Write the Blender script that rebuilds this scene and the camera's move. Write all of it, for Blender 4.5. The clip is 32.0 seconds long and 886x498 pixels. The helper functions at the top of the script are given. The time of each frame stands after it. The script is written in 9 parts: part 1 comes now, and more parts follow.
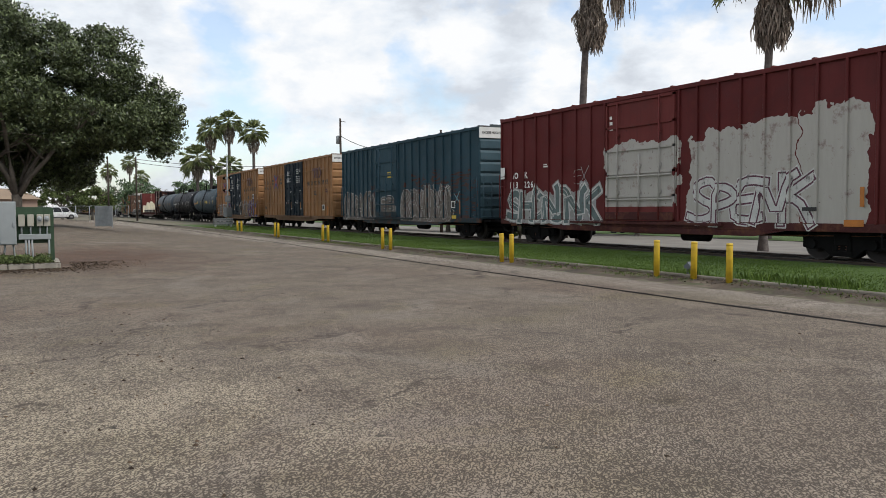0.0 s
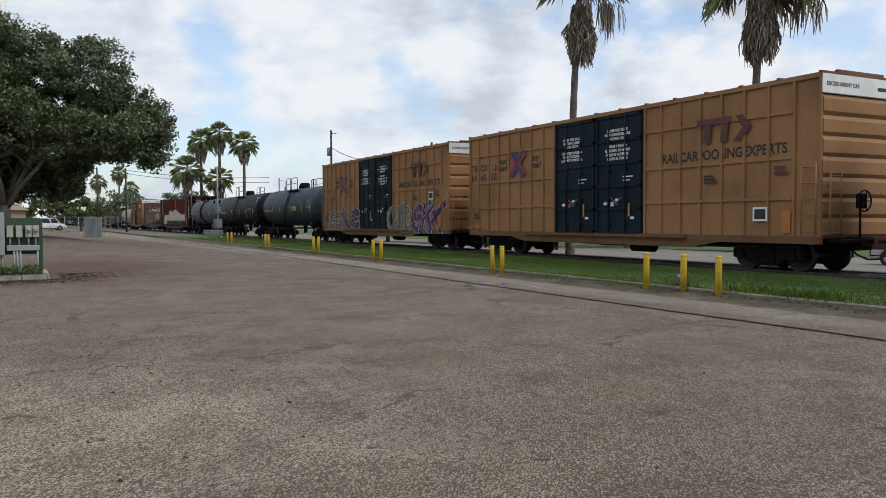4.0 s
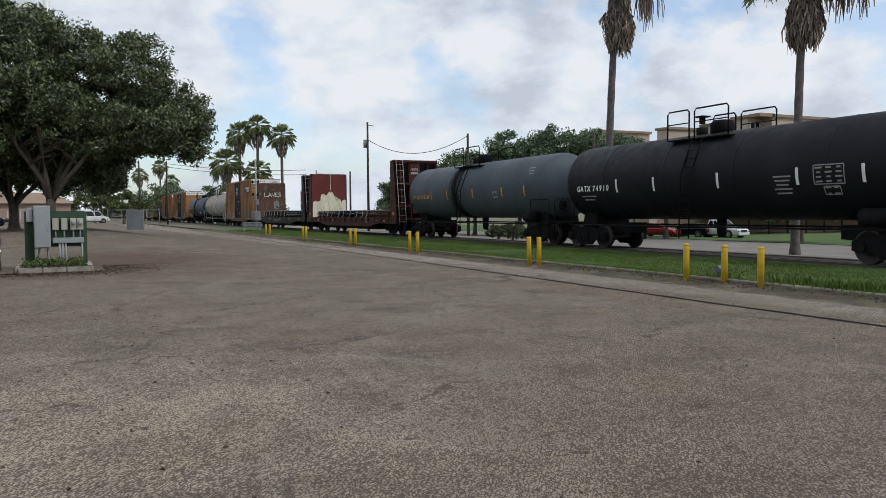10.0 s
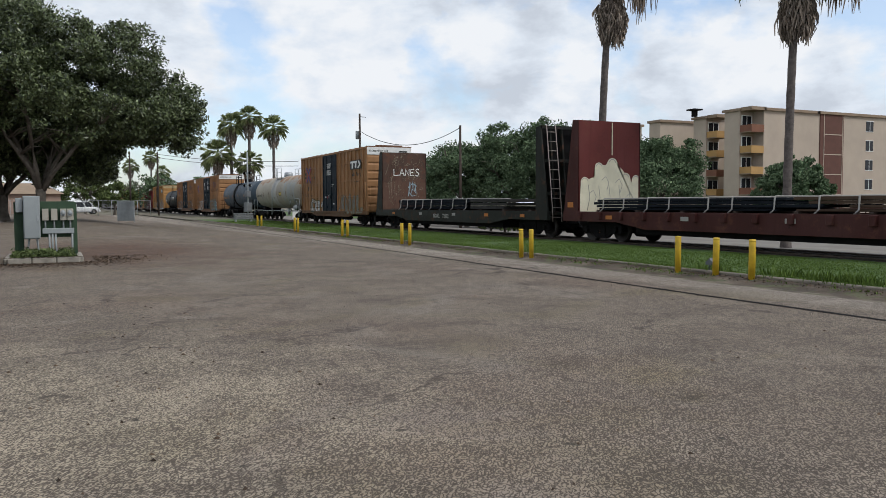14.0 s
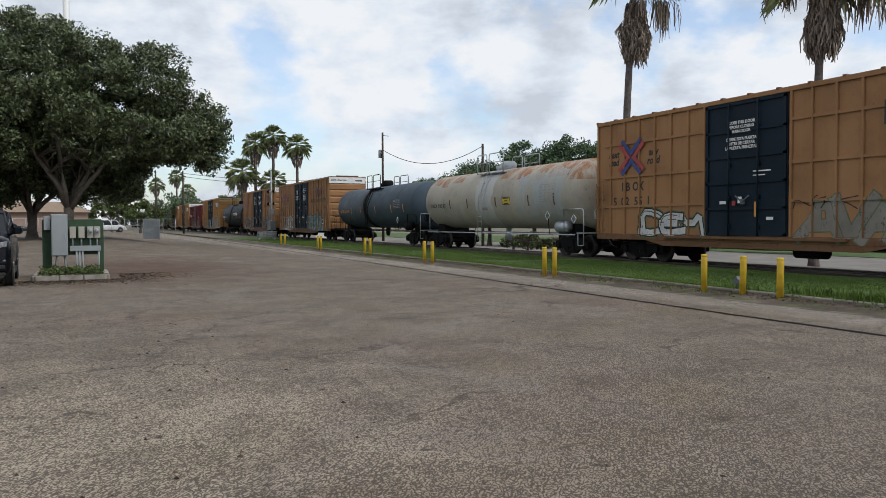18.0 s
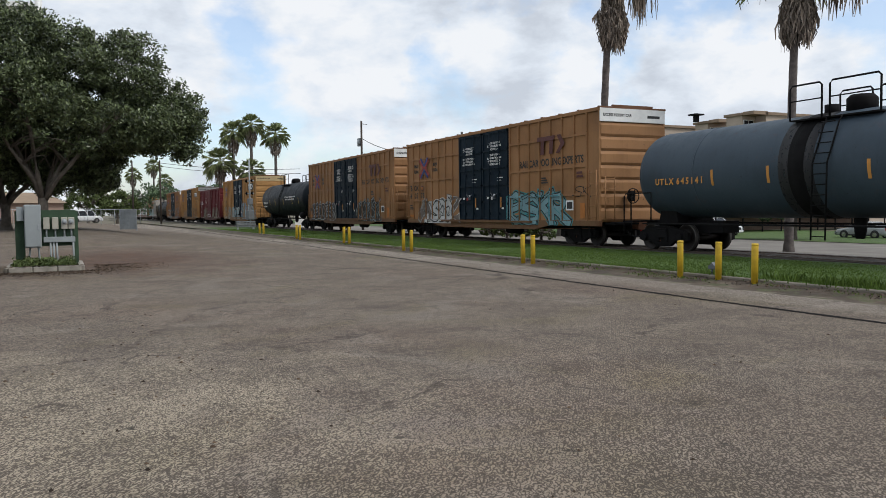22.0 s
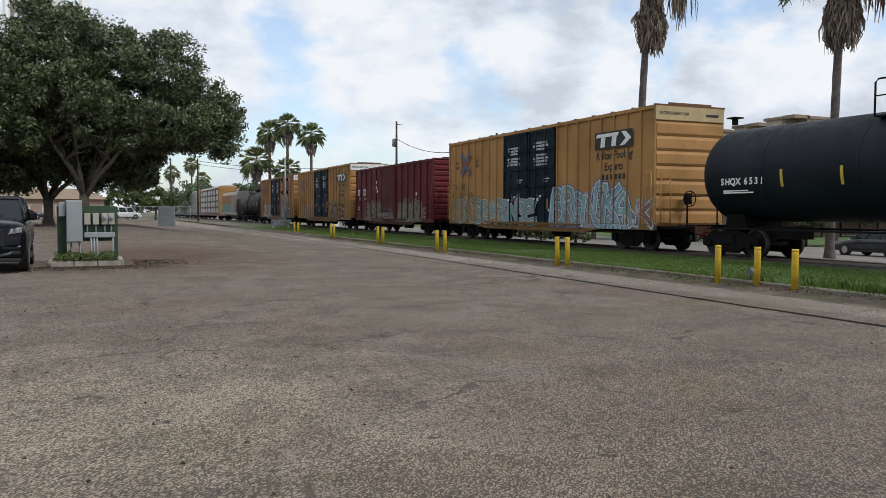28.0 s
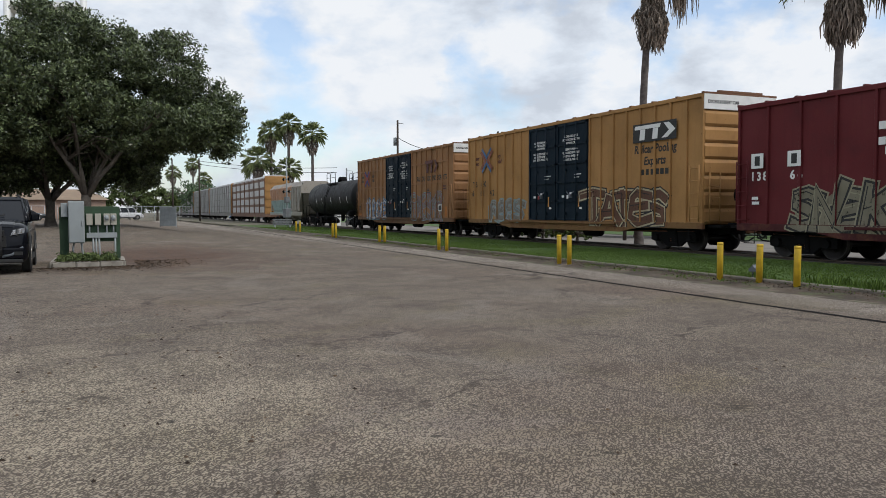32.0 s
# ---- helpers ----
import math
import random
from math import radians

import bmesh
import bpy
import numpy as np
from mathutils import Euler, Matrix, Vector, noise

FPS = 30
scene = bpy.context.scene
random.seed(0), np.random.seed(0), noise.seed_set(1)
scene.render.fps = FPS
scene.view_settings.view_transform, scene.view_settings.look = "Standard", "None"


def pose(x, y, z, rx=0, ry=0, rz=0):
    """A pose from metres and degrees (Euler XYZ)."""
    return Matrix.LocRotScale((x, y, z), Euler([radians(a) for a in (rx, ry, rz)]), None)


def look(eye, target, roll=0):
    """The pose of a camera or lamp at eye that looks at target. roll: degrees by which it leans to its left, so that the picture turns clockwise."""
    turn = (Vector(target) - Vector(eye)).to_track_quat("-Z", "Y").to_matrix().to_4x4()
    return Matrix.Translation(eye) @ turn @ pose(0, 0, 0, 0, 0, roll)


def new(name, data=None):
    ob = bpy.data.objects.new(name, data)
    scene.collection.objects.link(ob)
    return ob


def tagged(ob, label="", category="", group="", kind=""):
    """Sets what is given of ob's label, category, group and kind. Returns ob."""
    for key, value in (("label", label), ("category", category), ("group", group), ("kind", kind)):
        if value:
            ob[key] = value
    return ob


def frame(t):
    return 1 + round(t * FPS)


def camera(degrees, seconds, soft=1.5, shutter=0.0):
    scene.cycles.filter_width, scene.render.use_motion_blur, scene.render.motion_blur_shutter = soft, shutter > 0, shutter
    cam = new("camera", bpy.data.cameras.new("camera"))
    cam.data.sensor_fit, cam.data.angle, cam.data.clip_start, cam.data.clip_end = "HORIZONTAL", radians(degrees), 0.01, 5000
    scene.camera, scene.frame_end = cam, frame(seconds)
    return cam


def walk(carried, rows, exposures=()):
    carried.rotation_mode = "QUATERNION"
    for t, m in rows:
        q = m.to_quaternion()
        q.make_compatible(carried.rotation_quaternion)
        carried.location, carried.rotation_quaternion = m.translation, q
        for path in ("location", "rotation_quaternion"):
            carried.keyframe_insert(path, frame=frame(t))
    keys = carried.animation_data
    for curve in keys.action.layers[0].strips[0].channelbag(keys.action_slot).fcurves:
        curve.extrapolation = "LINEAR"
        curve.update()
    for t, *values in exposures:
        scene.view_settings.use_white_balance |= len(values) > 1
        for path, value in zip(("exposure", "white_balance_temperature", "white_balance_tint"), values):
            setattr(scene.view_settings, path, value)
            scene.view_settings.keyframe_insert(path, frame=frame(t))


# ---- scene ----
cam = camera(58.49, 32.0, soft=0.6)
PATH = [
    (0.0, pose(0.038, -0.006, 1.609, 87.078, 0.395, 62.689)),
    (0.5, pose(0.034, -0.008, 1.604, 87.188, 0.272, 62.394)),
    (1.0, pose(0.042, -0.010, 1.611, 87.636, 0.190, 62.119)),
    (1.5, pose(0.045, -0.007, 1.613, 87.699, 0.184, 61.763)),
    (2.0, pose(0.054, -0.010, 1.615, 87.758, 0.198, 61.813)),
    (2.5, pose(0.055, -0.012, 1.615, 87.849, 0.226, 61.952)),
    (4.5, pose(0.054, -0.018, 1.610, 87.949, 0.276, 62.019)),
    (5.0, pose(0.037, -0.017, 1.611, 87.840, 0.179, 62.454)),
    (5.5, pose(0.046, -0.020, 1.612, 88.130, 0.020, 63.380)),
    (6.0, pose(0.047, -0.020, 1.611, 88.311, 0.014, 63.909)),
    (6.5, pose(0.031, -0.022, 1.606, 88.429, -0.033, 63.872)),
    (7.0, pose(0.026, -0.016, 1.606, 88.316, 0.038, 63.681)),
    (7.5, pose(0.012, -0.016, 1.604, 88.125, -0.052, 64.074)),
    (8.0, pose(0.011, -0.011, 1.605, 88.059, -0.036, 64.473)),
    (8.5, pose(0.016, -0.006, 1.601, 87.885, 0.017, 64.729)),
    (9.0, pose(0.000, 0.000, 1.600, 87.616, 0.176, 64.584)),
    (9.5, pose(0.011, -0.008, 1.599, 87.758, 0.270, 64.593)),
    (10.0, pose(0.025, -0.014, 1.607, 87.340, 0.476, 64.620)),
    (10.5, pose(0.028, -0.010, 1.606, 87.252, 0.663, 64.579)),
    (11.0, pose(0.036, -0.010, 1.604, 86.968, 0.741, 64.798)),
    (11.5, pose(0.035, -0.011, 1.604, 86.743, 0.653, 64.916)),
    (12.0, pose(0.039, -0.012, 1.606, 86.791, 0.475, 64.833)),
    (12.5, pose(0.025, -0.008, 1.610, 86.706, 0.228, 64.778)),
    (13.0, pose(0.027, -0.008, 1.608, 86.605, 0.181, 64.427)),
    (13.5, pose(0.020, -0.010, 1.603, 86.620, 0.215, 64.202)),
    (15.5, pose(-0.046, -0.000, 1.587, 87.244, 0.350, 63.827)),
    (16.0, pose(-0.047, 0.003, 1.584, 87.100, 0.512, 64.965)),
    (16.5, pose(-0.037, 0.010, 1.586, 87.023, 0.378, 65.819)),
    (17.0, pose(-0.043, 0.020, 1.582, 86.987, 0.129, 66.704)),
    (17.5, pose(-0.067, 0.020, 1.580, 87.468, 0.128, 66.946)),
    (18.0, pose(-0.055, -0.007, 1.586, 88.100, 0.255, 65.652)),
    (18.5, pose(-0.067, 0.025, 1.579, 87.498, 0.054, 64.372)),
    (19.0, pose(-0.073, 0.040, 1.573, 86.665, -0.327, 64.129)),
    (19.5, pose(-0.077, 0.056, 1.572, 86.452, -0.407, 63.821)),
    (20.0, pose(-0.067, 0.055, 1.570, 86.635, -0.345, 63.283)),
    (20.5, pose(-0.062, 0.056, 1.575, 86.928, 0.028, 63.241)),
    (21.0, pose(-0.052, 0.045, 1.581, 87.128, 0.183, 63.454)),
    (21.5, pose(-0.042, 0.049, 1.580, 87.046, 0.443, 63.849)),
    (22.0, pose(-0.036, 0.049, 1.581, 87.249, 0.644, 64.227)),
    (22.5, pose(-0.027, 0.045, 1.578, 87.403, 0.405, 64.075)),
    (23.0, pose(-0.033, 0.047, 1.574, 87.254, 0.224, 64.290)),
    (23.5, pose(-0.037, 0.053, 1.574, 87.080, 0.170, 64.346)),
    (24.0, pose(-0.035, 0.053, 1.576, 87.027, 0.269, 64.386)),
    (24.5, pose(-0.044, 0.058, 1.571, 86.946, 0.331, 64.518)),
    (25.0, pose(-0.049, 0.059, 1.573, 86.826, 0.427, 64.857)),
    (25.5, pose(-0.044, 0.058, 1.570, 86.629, 0.467, 64.977)),
    (27.5, pose(-0.061, 0.042, 1.571, 87.186, -0.068, 66.221)),
    (28.0, pose(-0.074, 0.042, 1.571, 87.338, -0.133, 66.647)),
    (28.5, pose(-0.079, 0.041, 1.566, 87.033, -0.057, 66.874)),
    (29.0, pose(-0.077, 0.039, 1.569, 86.788, 0.026, 67.104)),
    (29.5, pose(-0.086, 0.036, 1.565, 86.827, -0.077, 67.071)),
    (30.0, pose(-0.079, 0.037, 1.567, 87.003, -0.248, 67.088)),
    (30.5, pose(-0.071, 0.037, 1.568, 87.116, -0.020, 66.951)),
    (31.0, pose(-0.065, 0.032, 1.572, 87.279, 0.159, 66.643)),
    (31.5, pose(-0.061, 0.031, 1.574, 87.381, 0.201, 66.572)),
    (32.0, pose(-0.074, 0.034, 1.570, 87.243, 0.174, 66.752)),
]
walk(cam, PATH, [(0.0, 0.20, 6400, 10), (1.0, 0.16, 6250, 10), (2.5, 0.11, 6180, 10), (4.5, 0.0, 6180, 10), (6.0, -0.10, 6100, 10), (7.0, -0.12, 6050, 10), (9.0, -0.08, 6100, 10), (11.0, 0.0, 6150, 10), (13.0, 0.04, 6180, 10), (16.0, 0.06, 6180, 10), (18.0, 0.04, 6180, 10), (20.0, 0.05, 6230, 10), (24.0, 0.08, 6180, 10), (29.0, 0.08, 6180, 10), (32.0, 0.05, 6180, 10)]
)

# ---- light ----
SUN_EL, SUN_AZ = 48.0, 40.0      # degrees; azimuth from +X towards +Y
world = bpy.data.worlds.new("sky")
scene.world = world
world.use_nodes = True


def build_sky():
    nt = world.node_tree
    nt.nodes.clear()
    N, L = nt.nodes.new, nt.links.new
    out, bg = N("ShaderNodeOutputWorld"), N("ShaderNodeBackground")
    sky = N("ShaderNodeTexSky")
    sky.sky_type, sky.sun_disc = "NISHITA", False
    sky.sun_elevation, sky.sun_rotation = radians(SUN_EL), radians(90 - SUN_AZ)
    sky.air_density, sky.dust_density = 1.0, 1.5
    tc = N("ShaderNodeTexCoord")

    def cloud(scale, flat, detail, rough, shift, dist=0.0):
        """Cloud noise over the dome, its billows flattened towards the horizon."""
        mp = N("ShaderNodeMapping")
        mp.inputs["Scale"].default_value, mp.inputs["Location"].default_value = (1, 1, flat), shift
        n = N("ShaderNodeTexNoise")
        n.inputs["Scale"].default_value, n.inputs["Detail"].default_value = scale, detail
        n.inputs["Roughness"].default_value, n.inputs["Distortion"].default_value = rough, dist
        L(tc.outputs["Generated"], mp.inputs[0]); L(mp.outputs[0], n.inputs["Vector"])
        return n.outputs["Fac"]

    cover = N("ShaderNodeValToRGB")
    cover.color_ramp.elements[0].position, cover.color_ramp.elements[0].color = 0.36, (0.25, 0.25, 0.25, 1)
    cover.color_ramp.elements[1].position, cover.color_ramp.elements[1].color = 0.445, (1, 1, 1, 1)
    L(cloud(4.6, 1.5, 9, 0.52, (3.1, 0.4, 1.7), 0.1), cover.inputs[0])
    shade = N("ShaderNodeValToRGB")
    e = shade.color_ramp.elements
    e[0].position, e[0].color = 0.37, (0.60, 0.635, 0.685, 1)
    e[1].position, e[1].color = 0.59, (0.91, 0.91, 0.905, 1)
    m = e.new(0.49); m.color = (0.77, 0.81, 0.855, 1)
    L(cloud(7.5, 2.0, 10, 0.56, (0.6, 2.2, 5.0), 0.1), shade.inputs[0])
    skyk = N("ShaderNodeVectorMath"); skyk.operation = "SCALE"; skyk.inputs["Scale"].default_value = 0.19
    L(sky.outputs[0], skyk.inputs[0])
    mix = N("ShaderNodeMix"); mix.data_type = "RGBA"
    L(cover.outputs[0], mix.inputs[0]); L(skyk.outputs[0], mix.inputs[6]); L(shade.outputs[0], mix.inputs[7])
    L(mix.outputs[2], bg.inputs[0])
    bg.inputs[1].default_value = SKY_STRENGTH
    L(bg.outputs[0], out.inputs[0])


SKY_STRENGTH = 0.95
build_sky()
sun = new("sun", bpy.data.lights.new("sun", "SUN"))
sun.data.energy, sun.data.angle, sun.data.color = 1.8, radians(14), (1.0, 0.95, 0.87)
sun.matrix_world = look((math.cos(radians(SUN_AZ)) * 200, math.sin(radians(SUN_AZ)) * 200, 200 * math.tan(radians(SUN_EL))), (0, 0, 0))


# ---- materials ----
def nodes_of(name):
    m = bpy.data.materials.new(name)
    m.use_nodes = True
    nt = m.node_tree
    return m, nt, nt.nodes["Principled BSDF"]


def ramp(nt, fac, stops):
    r = nt.nodes.new("ShaderNodeValToRGB")
    e = r.color_ramp.elements
    while len(e) < len(stops):
        e.new(0.5)
    for k, (p, c) in enumerate(stops):
        e[k].position = p
        e[k].color = (c, c, c, 1) if isinstance(c, (int, float)) else (*c, 1)
    nt.links.new(fac, r.inputs[0])
    return r.outputs[0]


def noise_fac(nt, vec, scale, detail=4, rough=0.55, stretch=None, dist=0.0):
    if stretch:
        mp = nt.nodes.new("ShaderNodeMapping")
        mp.inputs["Scale"].default_value = stretch
        nt.links.new(vec, mp.inputs[0])
        vec = mp.outputs[0]
    n = nt.nodes.new("ShaderNodeTexNoise")
    n.inputs["Scale"].default_value, n.inputs["Detail"].default_value = scale, detail
    n.inputs["Roughness"].default_value, n.inputs["Distortion"].default_value = rough, dist
    nt.links.new(vec, n.inputs["Vector"])
    return n.outputs["Fac"]


def mix(nt, fac, a, b, mode="MIX"):
    n = nt.nodes.new("ShaderNodeMix")
    n.data_type, n.blend_type = "RGBA", mode
    for k, v in ((0, fac), (6, a), (7, b)):
        if isinstance(v, (int, float)):
            n.inputs[k].default_value = v
        elif isinstance(v, tuple):
            n.inputs[k].default_value = (*v, 1)
        else:
            nt.links.new(v, n.inputs[k])
    return n.outputs[2]


def math_op(nt, op, a, b=None):
    n = nt.nodes.new("ShaderNodeMath")
    n.operation = op
    for k, v in ((0, a), (1, b)):
        if v is None:
            continue
        if isinstance(v, (int, float)):
            n.inputs[k].default_value = v
        else:
            nt.links.new(v, n.inputs[k])
    return n.outputs[0]


def bump(nt, p, height, strength=0.3, distance=0.02):
    b = nt.nodes.new("ShaderNodeBump")
    b.inputs["Strength"].default_value, b.inputs["Distance"].default_value = strength, distance
    nt.links.new(height, b.inputs["Height"])
    nt.links.new(b.outputs[0], p.inputs["Normal"])


def coords(nt, ref=None, kind="Object"):
    t = nt.nodes.new("ShaderNodeTexCoord")
    if ref is not None:
        t.object = ref
    return t.outputs[kind]


def plain(name, col, rough=0.6, metal=0.0, var=0.25, scale=3.0, grain=40.0, bump_k=0.12, spec=0.5):
    """A paint, metal or stone with stains and grain at two scales."""
    m, nt, p = nodes_of(name)
    v = coords(nt)
    dark = tuple(c * (1 - var) for c in col)
    lite = tuple(min(1, c * (1 + var * 0.6)) for c in col)
    a = ramp(nt, noise_fac(nt, v, scale, 6), [(0.3, dark), (0.7, lite)])
    g = noise_fac(nt, v, grain, 3)
    c = mix(nt, 0.25, a, ramp(nt, g, [(0.3, dark), (0.7, lite)]))
    nt.links.new(c, p.inputs["Base Color"])
    p.inputs["Metallic"].default_value = metal
    p.inputs["Specular IOR Level"].default_value = spec
    nt.links.new(ramp(nt, g, [(0.2, max(0.05, rough - 0.12)), (0.8, min(1, rough + 0.12))]), p.inputs["Roughness"])
    if bump_k:
        bump(nt, p, g, bump_k, 0.01)
    return m


def spray(name, col, cover=0.46):
    """Thin sprayed paint, worn through in specks and streaks."""
    m, nt, p = nodes_of(name)
    v = coords(nt)
    a = ramp(nt, noise_fac(nt, v, 1.7, 5), [(0.3, tuple(c * 0.7 for c in col)), (0.7, col)])
    nt.links.new(a, p.inputs["Base Color"])
    p.inputs["Roughness"].default_value = 0.65
    w = mix(nt, 0.5, ramp(nt, noise_fac(nt, v, 7.0, 6, 0.7), [(0.0, 0.0), (1.0, 1.0)]), ramp(nt, noise_fac(nt, v, 2.0, 6, 0.7, (6, 6, 0.5)), [(0.0, 0.0), (1.0, 1.0)]))
    nt.links.new(ramp(nt, w, [(cover - 0.13, 0.08), (cover + 0.0, 0.9)]), p.inputs["Alpha"])
    return m


M = {}
M["black_steel"] = plain("black_steel", (0.010, 0.0095, 0.010), 0.85, 0.0, 0.5, 2.0, spec=0.12)
M["wheel_steel"] = plain("wheel_steel", (0.022, 0.018, 0.016), 0.55, 0.4, 0.4)
M["rim_steel"] = plain("rim_steel", (0.075, 0.068, 0.062), 0.45, 0.6, 0.4)
M["rail_steel"] = plain("rail_steel", (0.10, 0.075, 0.06), 0.5, 0.5, 0.3)
M["rust"] = plain("rust", (0.16, 0.065, 0.035), 0.85, 0.1, 0.4, 4)
M["white_paint"] = plain("white_paint", (0.72, 0.72, 0.70), 0.5, 0, 0.15)
M["letter_white"] = plain("letter_white", (0.75, 0.75, 0.73), 0.6, 0, 0.1, bump_k=0)
M["letter_black"] = plain("letter_black", (0.02, 0.02, 0.02), 0.6, 0, 0.2, bump_k=0)
M["letter_maroon"] = plain("letter_maroon", (0.095, 0.028, 0.026), 0.6, 0, 0.2, bump_k=0)
M["letter_red"] = plain("letter_red", (0.33, 0.045, 0.045), 0.6, 0, 0.2, bump_k=0)
M["emblem_blue"] = plain("emblem_blue", (0.075, 0.13, 0.24), 0.6, 0, 0.3, bump_k=0)
M["emblem_rust"] = plain("emblem_rust", (0.25, 0.085, 0.05), 0.6, 0, 0.3, bump_k=0)
M["letter_navy"] = plain("letter_navy", (0.035, 0.05, 0.19), 0.6, 0, 0.2, bump_k=0)
M["letter_teal"] = plain("letter_teal", (0.05, 0.35, 0.38), 0.6, 0, 0.2, bump_k=0)
M["letter_orange"] = plain("letter_orange", (0.60, 0.27, 0.05), 0.6, 0, 0.2, bump_k=0)
M["letter_yellow"] = plain("letter_yellow", (0.62, 0.44, 0.05), 0.6, 0, 0.2, bump_k=0)
M["letter_grey"] = plain("letter_grey", (0.30, 0.29, 0.27), 0.7, 0, 0.2, bump_k=0)
M["paint_tan_faint"] = spray("paint_tan_faint", (0.30, 0.24, 0.17), 0.56)
M["paint_sky_pale"] = spray("paint_sky_pale", (0.36, 0.48, 0.54), 0.5)
M["paint_cream"] = plain("paint_cream", (0.64, 0.60, 0.45), 0.7, 0, 0.2, 2, bump_k=0)
for _n, _c in (("frost", (0.42, 0.50, 0.50)), ("khaki", (0.24, 0.215, 0.15)), ("white", (0.66, 0.66, 0.64)), ("black", (0.02, 0.02, 0.022)), ("silver", (0.36, 0.36, 0.35)), ("tan_grey", (0.25, 0.225, 0.19)), ("umber", (0.17, 0.14, 0.122)), ("rust", (0.10, 0.055, 0.042)), ("plum", (0.13, 0.045, 0.075)), ("straw", (0.34, 0.31, 0.21)), ("slate", (0.13, 0.18, 0.18)), ("olive", (0.14, 0.16, 0.08)), ("sky", (0.23, 0.40, 0.44)), ("pink", (0.30, 0.12, 0.15)),
               ("cream", (0.52, 0.46, 0.30)), ("brown", (0.13, 0.055, 0.032)), ("purple", (0.10, 0.035, 0.22)), ("teal", (0.05, 0.30, 0.33)), ("blue", (0.03, 0.10, 0.32)), ("grey", (0.22, 0.21, 0.20))):
    M["spray_" + _n] = spray("spray_" + _n, _c)
M["orange_board"] = plain("orange_board", (0.45, 0.16, 0.03), 0.7, 0, 0.3)
M["bollard_yellow"] = plain("bollard_yellow", (0.58, 0.38, 0.02), 0.55, 0, 0.28, 6)
M["kerb_concrete"] = plain("kerb_concrete", (0.20, 0.175, 0.14), 0.9, 0, 0.6, 1.5, 50, 0.4)
M["island_concrete"] = plain("island_concrete", (0.30, 0.275, 0.235), 0.9, 0, 0.5, 3.0, 40, 0.6)
M["end_cap_yellow"] = plain("end_cap_yellow", (0.44, 0.33, 0.17), 0.6, 0, 0.2)
M["wood_pole"] = plain("wood_pole", (0.05, 0.036, 0.028), 0.9, 0, 0.4, 5)
M["ladder_grey"] = plain("ladder_grey", (0.30, 0.25, 0.23), 0.7, 0.1, 0.35)
M["dull_zinc"] = plain("dull_zinc", (0.19, 0.20, 0.21), 0.6, 0.3, 0.3)
M["galv"] = plain("galv", (0.42, 0.44, 0.46), 0.45, 0.55, 0.2)
M["grey_enamel"] = plain("grey_enamel", (0.29, 0.315, 0.32), 0.45, 0, 0.12, 2)
M["green_board"] = plain("green_board", (0.028, 0.062, 0.030), 0.7, 0, 0.35, 4)
M["meter_beige"] = plain("meter_beige", (0.38, 0.36, 0.30), 0.5, 0, 0.15)
M["grey_fitting"] = plain("grey_fitting", (0.11, 0.125, 0.14), 0.6, 0, 0.2, 4)
M["glass_dark"] = plain("glass_dark", (0.012, 0.014, 0.018), 0.10, 0, 0.1, bump_k=0, spec=0.3)
M["rubber"] = plain("rubber", (0.018, 0.018, 0.018), 0.8, 0, 0.2)
M["chrome"] = plain("chrome", (0.55, 0.55, 0.56), 0.2, 0.9, 0.1, bump_k=0)
M["lamp_glass"] = plain("lamp_glass", (0.30, 0.31, 0.33), 0.12, 0.3, 0.4, 9.0, bump_k=0)
M["wire"] = plain("wire", (0.015, 0.015, 0.015), 0.7, 0, 0.1, bump_k=0)

# ---- mesh tools ----
def bm_box(bm, x0, x1, y0, y1, z0, z1, bev=0.0):
    vs = [bm.verts.new((x, y, z)) for x in (x0, x1) for y in (y0, y1) for z in (z0, z1)]
    fs = [bm.faces.new([vs[i] for i in q]) for q in ((0, 1, 3, 2), (4, 6, 7, 5), (0, 4, 5, 1), (2, 3, 7, 6), (0, 2, 6, 4), (1, 5, 7, 3))]
    if bev:
        es = list({e for f in fs for e in f.edges})
        bmesh.ops.bevel(bm, geom=es, offset=bev, segments=1, affect="EDGES")
    return bm


def bm_tube(bm, pts, r, seg=8, caps=True):
    """A tube along points; r is a number or a list of radii."""
    pts = [Vector(p) for p in pts]
    rs = [r] * len(pts) if isinstance(r, (int, float)) else r
    rings = []
    for i, p in enumerate(pts):
        d = (pts[min(i + 1, len(pts) - 1)] - pts[max(i - 1, 0)])
        d = d.normalized() if d.length > 1e-9 else Vector((0, 0, 1))
        a = d.cross(Vector((0, 0, 1)) if abs(d.z) < 0.9 else Vector((1, 0, 0))).normalized()
        b = d.cross(a)
        rings.append([bm.verts.new(p + (a * math.cos(t) + b * math.sin(t)) * rs[i]) for t in (2 * math.pi * k / seg for k in range(seg))])
    for u, v in zip(rings, rings[1:]):
        for k in range(seg):
            f = bm.faces.new((u[k], u[(k + 1) % seg], v[(k + 1) % seg], v[k]))
            f.smooth = True
    if caps:
        bm.faces.new(rings[0][::-1]); bm.faces.new(rings[-1])
    return bm


